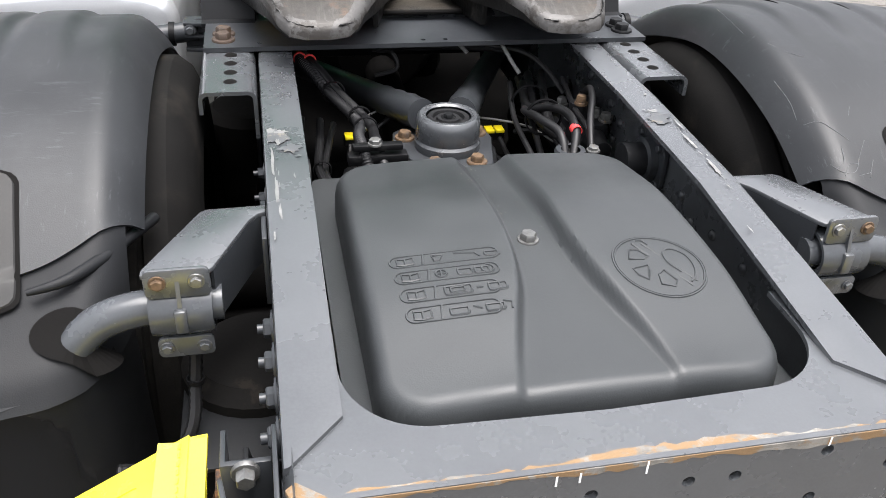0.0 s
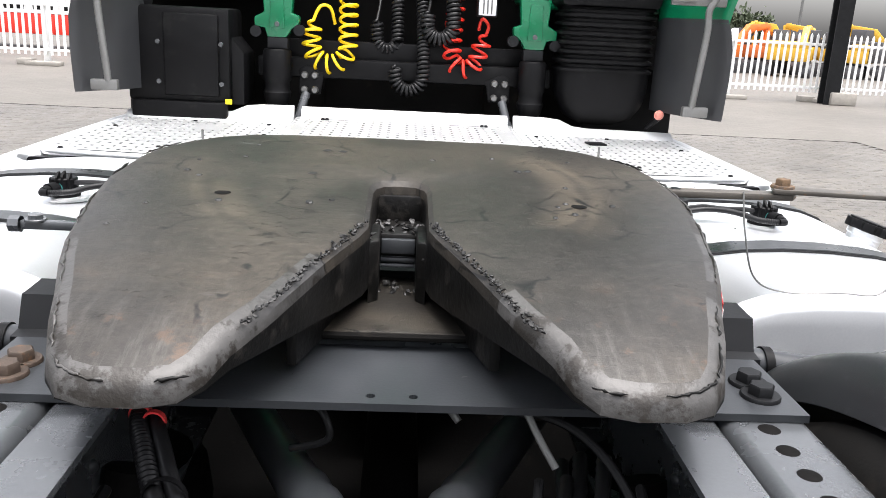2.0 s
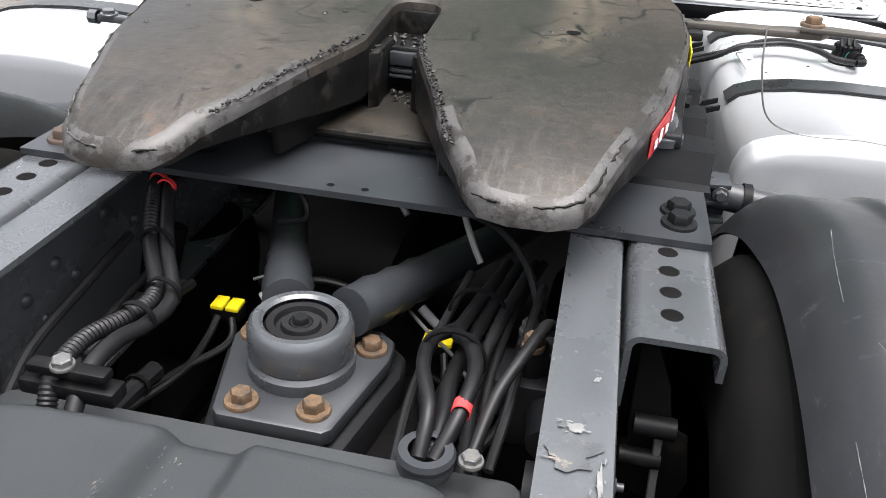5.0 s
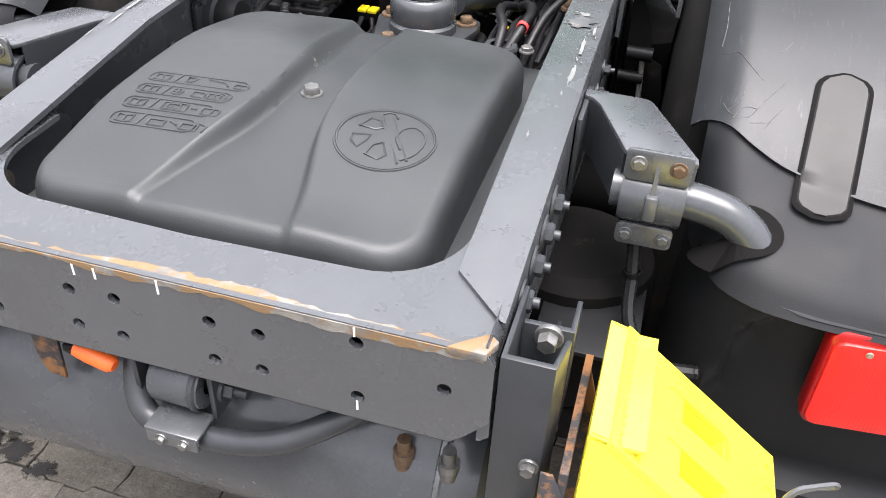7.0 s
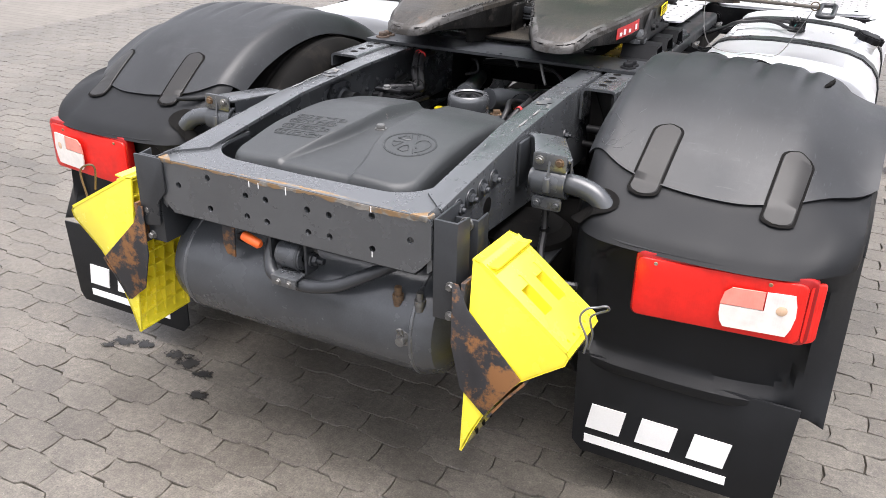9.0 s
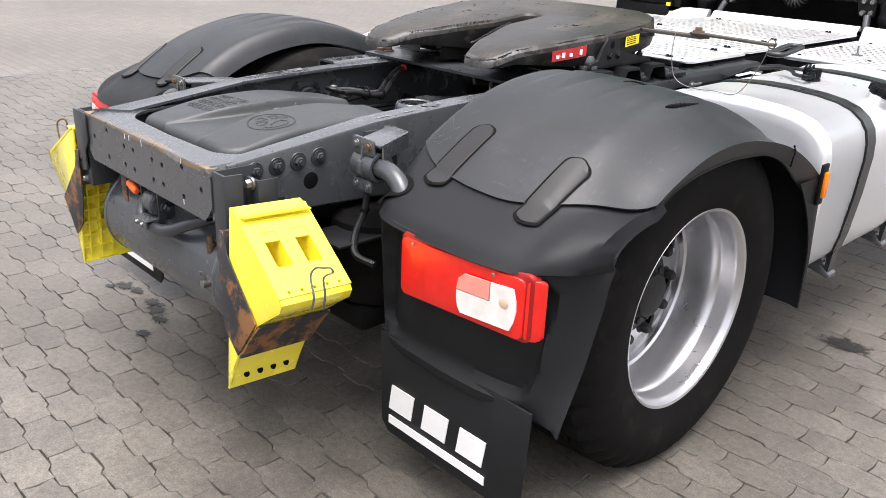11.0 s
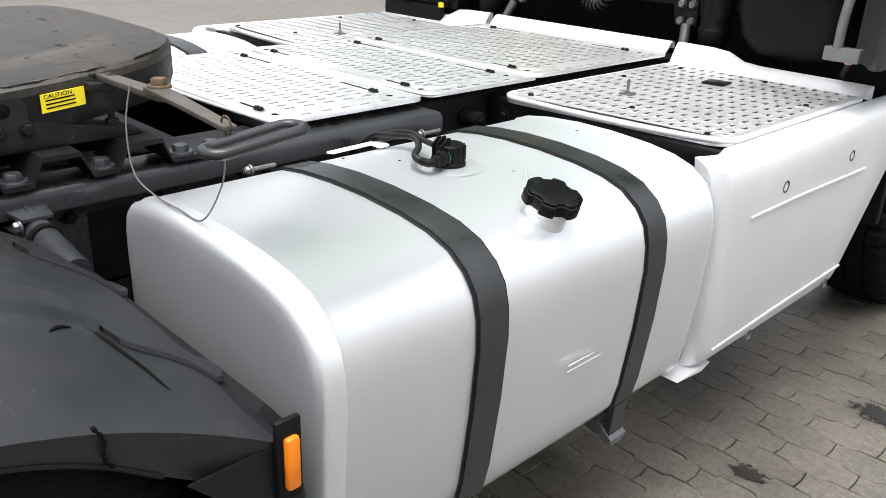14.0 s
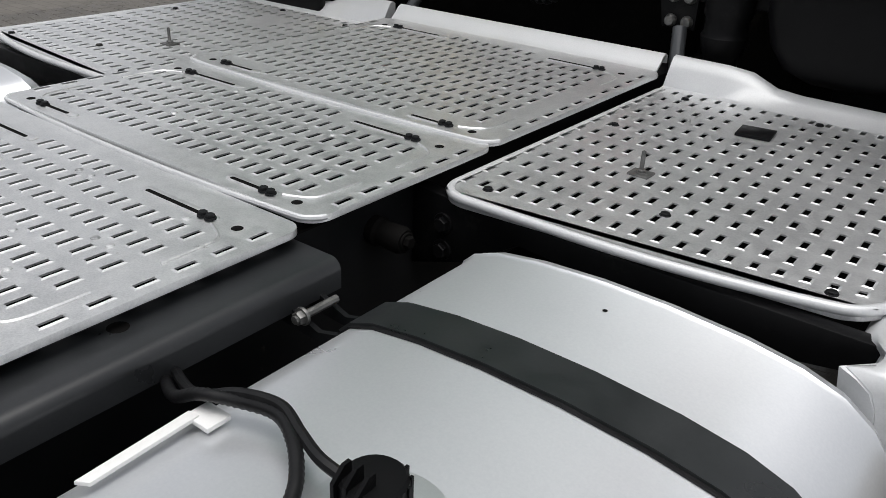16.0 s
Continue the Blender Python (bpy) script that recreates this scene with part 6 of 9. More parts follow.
# release lever: flat bar, swivel bolt and long pull loop, with its safety wire
lev = part("release_lever", add(prism([(0.44, 1.625), (0.70, 1.635), (0.72, 1.665), (0.66, 1.668), (0.44, 1.655)], 1.135, 1.147, "z", 0.002), prism([(0.66, 1.628), (0.98, 1.596), (0.985, 1.618), (0.67, 1.664)], 1.148, 1.157, "z", 0.002)), LEVER, truck, "rusty flat-bar release lever")
part("lever_bolt", hexbolt((0.683, 1.648, 1.157), 0.014, 0.016, "z", 1.5), RUSTY, lev)
part("lever_catch", add(box(0.44, 0.50, 1.60, 1.665, 1.12, 1.136, 0.004), hexbolt((0.46, 1.62, 1.136), 0.011, 0.012, "z"), hexbolt((0.49, 1.65, 1.136), 0.011, 0.012, "z")), CHASSIS_DARK, lev)
c0, c1, w = 1.572, 1.690, 0.023
loop = [(1.010 + w * math.cos(a), c1 + w * math.sin(a), 1.146) for a in np.linspace(-0.0, math.pi, 10)] + [(1.010 + w * math.cos(a), c0 + w * math.sin(a), 1.132) for a in np.linspace(math.pi, 2 * math.pi, 10)]
part("pull_loop", tube(loop, 0.0085, 12, True), CHASSIS_FRONT, lev, "grey painted steel pull loop")
part("split_ring", tube([(0.972 + 0.014 * math.cos(a), 1.607, 1.155 + 0.014 * math.sin(a)) for a in np.linspace(0, 6.0, 16)], 0.0018, 6, True), RUSTY, lev)
wire = curve_pts([(0.606, 1.630, 1.150), (0.612, 1.612, 1.08), (0.638, 1.606, 1.00), (0.70, 1.612, 0.972), (0.80, 1.606, 0.9755), (0.88, 1.606, 0.980), (0.925, 1.620, 1.05), (0.958, 1.610, 1.12), (0.968, 1.607, 1.145)], 10)
part("safety_wire", tube(wire, 0.0016, 6), PIPE, lev, "thin steel safety wire")

# ---- fuel tanks ----
TANK_SEC = [(0.605, 0.44), (0.600, 0.60), (0.600, 0.85), (0.604, 0.895), (0.613, 0.925), (0.632, 0.943), (0.67, 0.957), (0.74, 0.967), (0.83, 0.972), (0.93, 0.971), (1.03, 0.964), (1.10, 0.953), (1.155, 0.936), (1.197, 0.908), (1.222, 0.876), (1.234, 0.835), (1.238, 0.78),
            (1.230, 0.65), (1.213, 0.50), (1.200, 0.44), (1.180, 0.412), (1.15, 0.402), (0.68, 0.402), (0.64, 0.408), (0.615, 0.42)]
TANK_SEC = [(x - 0.011 * max(0.0, x - 1.10) / 0.138, z) for x, z in TANK_SEC]


def tank_ring(y, grow=0.0):
    cx, cz = 0.92, 0.69
    out = []
    for x, z in TANK_SEC:
        d = Vector((x - cx, z - cz))
        k = 1 + grow / d.length
        out.append((cx + d.x * k, y, cz + d.y * k))
    return out


def ring_path(grow, i0=3, i1=20):
    return [(x, z) for x, _, z in tank_ring(0, grow)[i0:i1 + 1]]


TY0, TY1 = 1.585, 2.706


def strap_band(y0, y1, grow, thick, i0=4, i1=20):
    a, b = ring_path(grow, i0, i1), ring_path(grow + thick, i0, i1)
    secs = [[(p[0], y0, p[1]), (p[0], y1, p[1]), (q[0], y1, q[1]), (q[0], y0, q[1])] for p, q in zip(a, b)]
    return loft(secs)


for s in (1, -1):
    rings = []
    for y, g in ((TY0 + 0.004, -0.16), (TY0 + 0.001, -0.06), (TY0, -0.026), (TY0 + 0.003, -0.015), (TY0 + 0.009, -0.006), (TY0 + 0.018, -0.001), (TY0 + 0.030, 0.0), (TY0 + 0.040, 0.0040), (TY0 + 0.046, 0.0), (2.1, 0.0), (TY1 - 0.046, 0.0), (TY1 - 0.040, 0.0040), (TY1 - 0.034, 0.0), (TY1 - 0.022, -0.002), (TY1 - 0.010, -0.012), (TY1 - 0.003, -0.03), (TY1, -0.06), (TY1, -0.16)):
        rings.append(tank_ring(y, g))
    ft = part("fuel_tank", side(loft(rings), s), TANK, truck, "brushed aluminium fuel tank with black straps", 45)
    for y in (1.902, 2.402):
        part("tank_strap", side(strap_band(y, y + 0.068, 0.003, 0.004), s), STRAP, ft, "black steel tank strap", 30)
        part("strap_pad", side(strap_band(y - 0.006, y + 0.074, 0.0008, 0.0022), s), HOSE, ft, "black rubber strap pad", 30)
        tail = prism([(1.175, 0.43), (1.195, 0.43), (1.19, 0.345), (1.16, 0.335), (1.16, 0.345), (1.178, 0.352)], y + 0.008, y + 0.06, "y")
        part("strap_tail", side(tail, s), STRAP, ft)
        foot = part("tank_bracket", side(prism([(0.40, 0.70), (0.60, 0.45), (0.62, 0.39), (1.16, 0.372), (1.20, 0.34), (1.20, 0.325), (1.13, 0.345), (0.58, 0.36), (0.40, 0.60)], y + 0.005, y + 0.065, "y", 0.002), s), CHASSIS, ft)
        part("foot_bolt", side(hexbolt((1.175, y + 0.035, 0.345), 0.010, 0.012, "z", 1.4), s), ZINC, foot)
        part("strap_lug", side(add(prism([(0.40, 0.93), (0.46, 0.94), (0.565, 0.905), (0.60, 0.915), (0.60, 0.905), (0.56, 0.89), (0.45, 0.90), (0.40, 0.86)], y + 0.004, y + 0.012, "y"), prism([(0.40, 0.93), (0.46, 0.94), (0.565, 0.905), (0.60, 0.915), (0.60, 0.905), (0.56, 0.89), (0.45, 0.90), (0.40, 0.86)], y + 0.056, y + 0.064, "y")), s), CHASSIS_DARK, ft)
        part("lug_bolt", side(add(hexbolt((0.545, y - 0.002, 0.925), 0.010, 0.012, "y", 1.3, -1), tube([(0.545, y - 0.018, 0.925), (0.545, y + 0.06, 0.925)], 0.006, 8)), s), ZINC, ft)
    snd = part("fuel_sender", side((lathe([(0, 0.046), (0.027, 0.046), (0.030, 0.043), (0.031, 0.010), (0.034, 0.008), (0.034, -0.002)], (0.888, 2.158, 0.972), "z", 28)), s), BLACK, ft, "black plastic fuel sender")
    for x, z1 in ((0.866, 1.030), (0.880, 1.034), (0.893, 1.032)):
        part("sender_fin", side(prism([(2.128, 0.985), (2.150, 0.985), (2.150, z1), (2.142, z1), (2.128, z1 - 0.012)], x, x + 0.004, "x"), s), BLACK, snd)
    for a in np.linspace(-1.4, 1.2, 7):
        part("sender_rib", side(box(0.888 + 0.031 * math.cos(a) - 0.0015, 0.888 + 0.031 * math.cos(a) + 0.0015, 2.158 + 0.031 * math.sin(a) - 0.0015, 2.158 + 0.031 * math.sin(a) + 0.0015, 0.985, 1.016), s), BLACK, snd)
    part("sender_plug", side(add(tube([(0.897, 2.132, 0.995), (0.906, 2.106, 0.995)], 0.0155, 14), tube([(0.906, 2.108, 0.995), (0.911, 2.092, 0.995)], [0.0125, 0.010], 12), tube(curve_pts([(0.910, 2.095, 0.995), (0.908, 2.080, 0.995), (0.893, 2.076, 0.996)], 4), 0.0085, 10)), s), BLACK, snd)
    part("plug_seal", side(tube([(0.895, 2.137, 0.995), (0.897, 2.131, 0.995)], 0.0165, 16), s), TEAL, snd, "teal rubber plug seal")
    if s < 0:
        snd.location.x = 0.10
    part("sender_ring", side(lathe([(0.032, 0.0022), (0.046, 0.0020), (0.060, 0.0010), (0.072, -0.0012)], (0.888, 2.158, 0.9715), "z", 48), s), TANK, snd)
    plug = curve_pts([(0.893, 2.076, 0.996), (0.874, 2.080, 0.996), (0.848, 2.098, 0.996), (0.826, 2.128, 1.000), (0.790, 2.158, 1.002), (0.745, 2.178, 0.998), (0.69, 2.172, 0.990), (0.65, 2.16, 0.985), (0.60, 2.165, 0.955), (0.53, 2.20, 0.92), (0.45, 2.25, 0.88)], 12)
    part("sender_cable", side(tube(plug, 0.0064, 10, False, 0.16), s), HOSE, snd, "black corrugated cable")
    second = curve_pts([(0.862, 2.150, 1.006), (0.830, 2.152, 1.008), (0.790, 2.168, 1.004), (0.745, 2.184, 1.004), (0.69, 2.178, 0.995), (0.63, 2.17, 0.97), (0.52, 2.22, 0.92)], 8)
    part("sender_cable", side(tube(second, 0.0062, 8), s), HOSE, snd)
    part("shield_strip", side(prism([(0.655, 2.020), (0.668, 2.028), (0.662, 2.150), (0.648, 2.148)], 0.966, 0.971, "z", 0.001), s), WHITE, ft, "white bent metal strip")
    part("shield_tab", side(box(0.648, 0.684, 2.142, 2.172, 0.963, 0.969, 0.001), s), WHITE, ft)
    for x, y in ((0.873, 2.605), (0.80, 2.10), (0.70, 2.03)):
        # tiny dark disc for the shade in a dimple
        part("dimple", side(lathe([(0, 0.0004), (0.003, 0.0004), (0.0035, 0)], (x, y, 0.9722 - 0.30 * (x - 0.86) ** 2), "z", 8), s), UNDER, ft)
    if s > 0:
        neck = part("filler_neck", lathe([(0.040, -0.05), (0.040, 0.036), (0.044, 0.040), (0.044, 0.056)], (0, 0, 0), "z", 36), TANK, ft, "bright aluminium filler neck")
        neck.matrix_basis = pose(1.140, 2.157, 0.914, 0, 17, 0)
        weld = part("weld_bead", tube([(0.037 * math.cos(a), 0.037 * math.sin(a), -0.001 - 0.20 * 0.037 * math.cos(a) + 0.0012 * math.sin(14 * a)) for a in np.linspace(0, 2 * math.pi, 72, endpoint=False)], 0.0042, 8, True), TANK, ft)
        weld.matrix_basis = pose(1.1505, 2.157, 0.9475, 0, 33, 0)
        prof = []
        for k in range(72):
            a = 2 * math.pi * k / 72
            q = 0.047 + 0.010 * step(-0.5, 0.1, math.cos(6 * a))
            prof.append((q * math.cos(a), q * math.sin(a)))
        cap_ = part("filler_cap", add(prism(prof, 0.052, 0.074, "z", 0.002), prism([(x * 0.9, y * 0.9) for x, y in prof], 0.072, 0.079, "z", 0.003)), BLACK, ft, "black ribbed filler cap")
        cap_.matrix_basis = pose(1.140, 2.157, 0.914, 0, 17, 0)
    for k, (z, w_) in enumerate(((0.645, 0.085), (0.632, 0.11))):
        part("embossed_bar", side(box(1.229, 1.2315, 2.16, 2.16 + w_, z, z + 0.005, 0.001), s), TANK, ft)


# ---- deck plates ----
def slotted(x0, x1, y0, y1, z, thick, xs, ys, sl, sw, corner=0.035, skip=None):
    """A plate with rows of slots along y; slot rims are slightly raised."""
    bm = bmesh.new()
    slots = [(cx, cy) for cx in xs for cy in ys if not (skip and skip(cx, cy))]
    # columns of quads between slots
    by_col = {}
    for cx, cy in slots:
        by_col.setdefault(round(cx, 5), []).append(cy)
    def quad(a, b, c, d):
        for zz, flip in ((z, False), (z - thick, True)):
            vs = [bm.verts.new((a, c, zz)), bm.verts.new((b, c, zz)), bm.verts.new((b, d, zz)), bm.verts.new((a, d, zz))]
            bm.faces.new(vs[::-1] if flip else vs)
    cols = sorted(by_col)
    inner0, inner1, ylo, yhi = x0 + corner, x1 - corner, y0 + corner, y1 - corner
    prev = inner0
    for cx in cols:
        quad(prev, cx - sw / 2, ylo, yhi)
        last = ylo
        for cy in sorted(by_col[cx]):
            quad(cx - sw / 2, cx + sw / 2, last, cy - sl / 2)
            last = cy + sl / 2
        quad(cx - sw / 2, cx + sw / 2, last, yhi)
        prev = cx + sw / 2
    quad(prev, inner1, ylo, yhi)
    # slot rims: raised lip and walls
    for cx, cy in slots:
        a, b, c, d = cx - sw / 2, cx + sw / 2, cy - sl / 2, cy + sl / 2
        e = 0.0032
        o = [(a - e, c - e, z), (b + e, c - e, z), (b + e, d + e, z), (a - e, d + e, z)]
        t = [(a, c, z + 0.0015), (b, c, z + 0.0015), (b, d, z + 0.0015), (a, d, z + 0.0015)]
        w = [(p[0], p[1], z - thick) for p in t]
        r1, r2, r3 = [bm.verts.new(p) for p in o], [bm.verts.new(p) for p in t], [bm.verts.new(p) for p in w]
        for i in range(4):
            j = (i + 1) % 4
            bm.faces.new((r1[i], r1[j], r2[j], r2[i]))
            bm.faces.new((r2[j], r2[i], r3[i], r3[j]))
    return bm, (inner0, inner1, ylo, yhi)


def deck_edge(x0, x1, y0, y1, inner, z, thick, r, drop=0.010):
    """The rim between the slotted field and the rounded outline, with a turned-down edge."""
    a0, a1, b0, b1 = inner
    per = 8
    out = rounded(x0, x1, y0, y1, r, per)
    inn = []
    for (cx, cy) in ((a1, b1), (a0, b1), (a0, b0), (a1, b0)):
        inn += [(cx, cy)] * (per + 1)
    bm = bmesh.new()
    secs = [[(x, y, z) for x, y in inn], [(x + 0.0, y, z) for x, y in [(u + (v_ - u) * 0.86, p + (q - p) * 0.86) for (u, p), (v_, q) in zip(inn, out)]],
            [(x, y, z - 0.003) for x, y in out], [(x, y, z - drop) for x, y in out], [(u + (v_ - u) * 0.9, p + (q - p) * 0.9, z - drop) for (u, p), (v_, q) in zip(inn, out)], [(x, y, z - thick) for x, y in inn]]
    rings = [[bm.verts.new(p) for p in sec] for sec in secs]
    m = len(out)
    for a, b in zip(rings, rings[1:]):
        for i in range(m):
            j = (i + 1) % m
            q = [a[i], a[j], b[j], b[i]]
            bm.faces.new(q)
    bmesh.ops.remove_doubles(bm, verts=bm.verts, dist=1e-5)
    bmesh.ops.dissolve_degenerate(bm, edges=bm.edges[:], dist=1e-6)
    bmesh.ops.recalc_face_normals(bm, faces=bm.faces)
    return bm


def deck_bolt(x, y, z, parent):
    part("deck_bolt", hexbolt((x, y, z), 0.007, 0.007, "z", 1.3), CHASSIS_DARK, parent)


def bow(x):
    """The centre plates bow gently to the rear."""
    return 0.020 * (1 - (x / 0.45) ** 2)


CENTRE = ((2.028, 2.500, 0.991, 2.071, 7, 0.031, 0.0085, 0.427), (2.512, 2.975, 0.995, 2.533, 7, 0.035, 0.0105, 0.434), (2.960, 3.70, 0.999, 3.010, 11, 0.035, 0.0105, 0.434))
for k, (y0, y1, z, ys0, rows_n, sl, sw, xe) in enumerate(CENTRE):
    x0, x1 = -0.445, 0.452
    ys = [ys0 + 0.0602 * j for j in range(rows_n)]
    xs = [-xe + 0.006] + [0.012 + 0.0345 * j for j in range(-11, 11)] + [xe]
    yg0, yg1 = y0 + (0.038 if k == 0 else 0.026), ys[-1] - 0.008
    def beside_grooves(x, y, a=ys[0] + 0.02, b=ys[-1] - 0.02, second=k == 1):
        if second and y < a:
            return True
        if abs(x) > 0.41:
            return y < a
        return (y < a and abs(x) > 0.20) or (y > b and abs(x) > 0.14)
    bm, inner = slotted(x0, x1, y0, y1, z, 0.0012, xs, ys, sl, sw, 0.012, beside_grooves)
    dkm = add(bm, deck_edge(x0, x1, y0, y1, inner, z, 0.0012, 0.035))
    for v in dkm.verts:
        if v.co.y < y0 + 0.011 or v.co.y > y1 - 0.011:
            v.co.y -= bow(v.co.x) * (1.0 if v.co.y < y0 + 0.011 else 0.6)
    # added black sheet that gives the slots their shade
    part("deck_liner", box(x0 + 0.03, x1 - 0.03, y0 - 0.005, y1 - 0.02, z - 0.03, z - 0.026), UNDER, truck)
    dk = part("deck_plate", dkm, DECK, truck, "slotted aluminium deck plate between the tanks", 30)
    for sx in (-1, 1):
        for yy, long_ in ((yg0, 0.075), (yg1, 0.135)):
            xa, xb = sorted((0.003 + sx * (0.312 - long_), 0.003 + sx * 0.318))
            part("plate_groove", prism(rounded(xa - 0.012, xb + 0.022, yy - 0.006, yy + 0.013, 0.009, 4), z - 0.003, z + 0.0022, "z", 0.0012), DECK, dk)
            # dark strip on the pressing stands for the shaded gap
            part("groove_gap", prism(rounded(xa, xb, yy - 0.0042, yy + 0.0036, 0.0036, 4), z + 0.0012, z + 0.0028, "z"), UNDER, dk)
            for bx in (0.316, 0.332):
                deck_bolt(0.003 + sx * bx, yy - 0.002, z + 0.0025, dk)
            # hole shown by its shade, a flat dark disc
            part("deck_hole", lathe([(0, 0.0008), (0.0075, 0.0008), (0.009, 0)], (0.003 + sx * 0.382, yy + 0.005, z), "z", 14), UNDER, dk)
            way_ = 1 if yy < (y0 + y1) / 2 else -1
            bead = [(0.003 + sx * u, yy + way_ * v, z) for u, v in ((0.345, 0.010), (0.372, 0.022), (0.388, 0.034), (0.394, 0.055), (0.396, 0.09), (0.396, 0.13))]
            part("pressed_bead", tube(curve_pts(bead, 5), 0.0030, 6), DECK, dk)
    for _ in range(14 if k == 0 else 5):
        bx, by = 0.012 + 0.0345 * (rnd.randrange(-9, 9) + 0.5), rnd.choice(ys[1:-1]) + 0.0301
        part("rivet_head", lathe([(0, 0.0022), (0.0035, 0.0020), (0.0062, 0.0010), (0.0068, 0)], (bx, by, z), "z", 12), DECK, dk)
    rim_ = rounded(x0 + 0.003, x1 - 0.003, y0 + 0.003, y1 - 0.003, 0.032, 8)
    along = [(x0 + 0.035 + (x1 - x0 - 0.07) * q / 24, y0 + 0.003) for q in range(25)]
    rim_ = [p for p in rim_ if p[1] < y0 + 0.034 and p[0] < 0] + along + [p for p in rim_ if p[1] < y0 + 0.034 and p[0] > 0]
    part("rolled_edge", tube([(x, y - bow(x) * (1.0 if abs(x) < 0.43 else 0.0), z - 0.003) for x, y in rim_], 0.0050, 8), SKIRT, dk, "smooth rolled edge")
    if k == 2:
        lip = [(3.675, 0.996), (3.695, 0.998), (3.712, 1.012), (3.728, 1.030), (3.742, 1.036), (3.754, 1.030), (3.756, 1.01), (3.750, 1.01), (3.748, 1.028), (3.741, 1.031), (3.731, 1.026), (3.715, 1.007), (3.698, 0.993), (3.675, 0.991)]
        part("deck_lip", prism(lip, -0.430, 0.436, "x"), SKIRT, dk, "smooth silver upturned lip")
part("deck_bearer", add(box(-0.40, 0.40, 2.02, 2.05, 0.965, 0.984, 0.002)), CHASSIS_DARK, truck)
for s in (1, -1):
    x0, x1, y0, y1, z = 0.462, 1.150, 2.785, 3.70, 0.967
    bm, inner = slotted(x0, x1, y0, y1, z, 0.0012, [0.476 + 0.0354 * j for j in range(19)], [2.858 + 0.0660 * j for j in range(13)], 0.029, 0.0108, 0.012,
                        lambda x, y: abs(x - 0.766) < 0.06 and abs(y - 3.478) < 0.045)
    # another added sheet, darkening what shows through the side slots
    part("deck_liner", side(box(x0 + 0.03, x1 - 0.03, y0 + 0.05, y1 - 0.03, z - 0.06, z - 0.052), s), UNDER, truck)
    # the edge towards the tank sweeps forward at its outer end
    sweep = lambda x, y: 0.33 * max(0.0, x - 0.72) ** 2 * step(2.93, 2.80, y)
    sheet_ = add(bm, deck_edge(x0, x1, y0, y1, inner, z, 0.0012, 0.055, 0.020))
    for v in sheet_.verts:
        v.co.y += sweep(v.co.x, v.co.y)
    dk = part("side_deck_plate", side(sheet_, s), DECK, truck, "slotted aluminium step plate beside the frame", 30)
    prof = [(0.462, 1.038), (0.60, 1.036), (0.66, 1.030), (0.72, 1.004), (0.78, 0.998), (1.148, 0.994)]
    secs = []
    for x, h in prof:
        secs.append([(x, 3.665, z - 0.001), (x, 3.69, z + 0.003), (x, 3.712, z + (h - z) * 0.6), (x, 3.728, h - 0.004), (x, 3.742, h), (x, 3.752, h - 0.006), (x, 3.752, z - 0.02), (x, 3.744, z - 0.02)])
    part("deck_lip", side(loft(secs), s), SKIRT, dk, "smooth silver upturned lip", 45)
    edge_ = rounded(x0 + 0.003, x1 - 0.003, y0 + 0.003, y1 - 0.003, 0.052, 8)
    low_ = min(range(len(edge_)), key=lambda k: (edge_[k][1], edge_[k][0]))
    nxt = (low_ + 1) % len(edge_)
    if abs(edge_[nxt][1] - edge_[low_][1]) < 1e-4:
        a_, b_ = edge_[low_], edge_[nxt]
        edge_ = edge_[:low_ + 1] + [(a_[0] + (b_[0] - a_[0]) * k / 12, a_[1]) for k in range(1, 12)] + edge_[low_ + 1:]
    part("rolled_edge", side(tube([(x, y + sweep(x, y), z - 0.0055) for x, y in edge_], 0.0085, 10, True), s), SKIRT, dk, "smooth rolled edge")
    part("deck_pin", side(add(box(0.670, 0.710, 3.073, 3.108, z, z + 0.004, 0.001), hexbolt((0.690, 3.090, z + 0.004), 0.008, 0.007, "z", 1.3), lathe([(0, 0.042), (0.0042, 0.040), (0.0042, 0)], (0.690, 3.090, z + 0.004), "z", 10)), s), ZINC, dk, "upright threaded stud")
    if s > 0:
        part("name_plate", prism([(0.735, 3.435), (0.805, 3.445), (0.797, 3.515), (0.727, 3.505)], z + 0.001, z + 0.007, "z", 0.001), BLACK, dk, "black embossed plate")
    for x, y in ((0.53, 2.84), (1.08, 2.86), (0.52, 3.32), (0.55, 3.62), (1.09, 3.4), (0.80, 2.95), (0.85, 3.64)):
        part("deck_bolt", side(hexbolt((x, y, z), 0.008, 0.005, "z", 1.2), s), CHASSIS_DARK, dk)
    frame_ = part("deck_support", side(prism([(0.40, 0.955), (0.52, 0.945), (1.16, 0.945), (1.17, 0.90), (1.05, 0.88), (0.62, 0.905), (0.52, 0.84), (0.40, 0.80)], 2.80, 2.83, "y", 0.003), s), BLACK, truck)
    part("deck_bearer", side(box(0.42, 1.15, 3.55, 3.62, 0.86, 0.945, 0.005), s), BLACK, truck)
    for x, z_ in ((0.47, 0.90), (0.47, 0.85)):
        part("support_bolt", side(hexbolt((x, 2.80, z_), 0.014, 0.014, "y", 1.4, -1), s), BLACK, frame_)
    part("frame_boss", side(add(lathe([(0, 0.07), (0.02, 0.07), (0.024, 0.06), (0.022, 0.02), (0.026, 0.015), (0.026, 0)], (0.399, 2.70, 0.90), "x", 20), hexbolt((0.469, 2.70, 0.90), 0.012, 0.012, "x")), s), UNDER, truck)
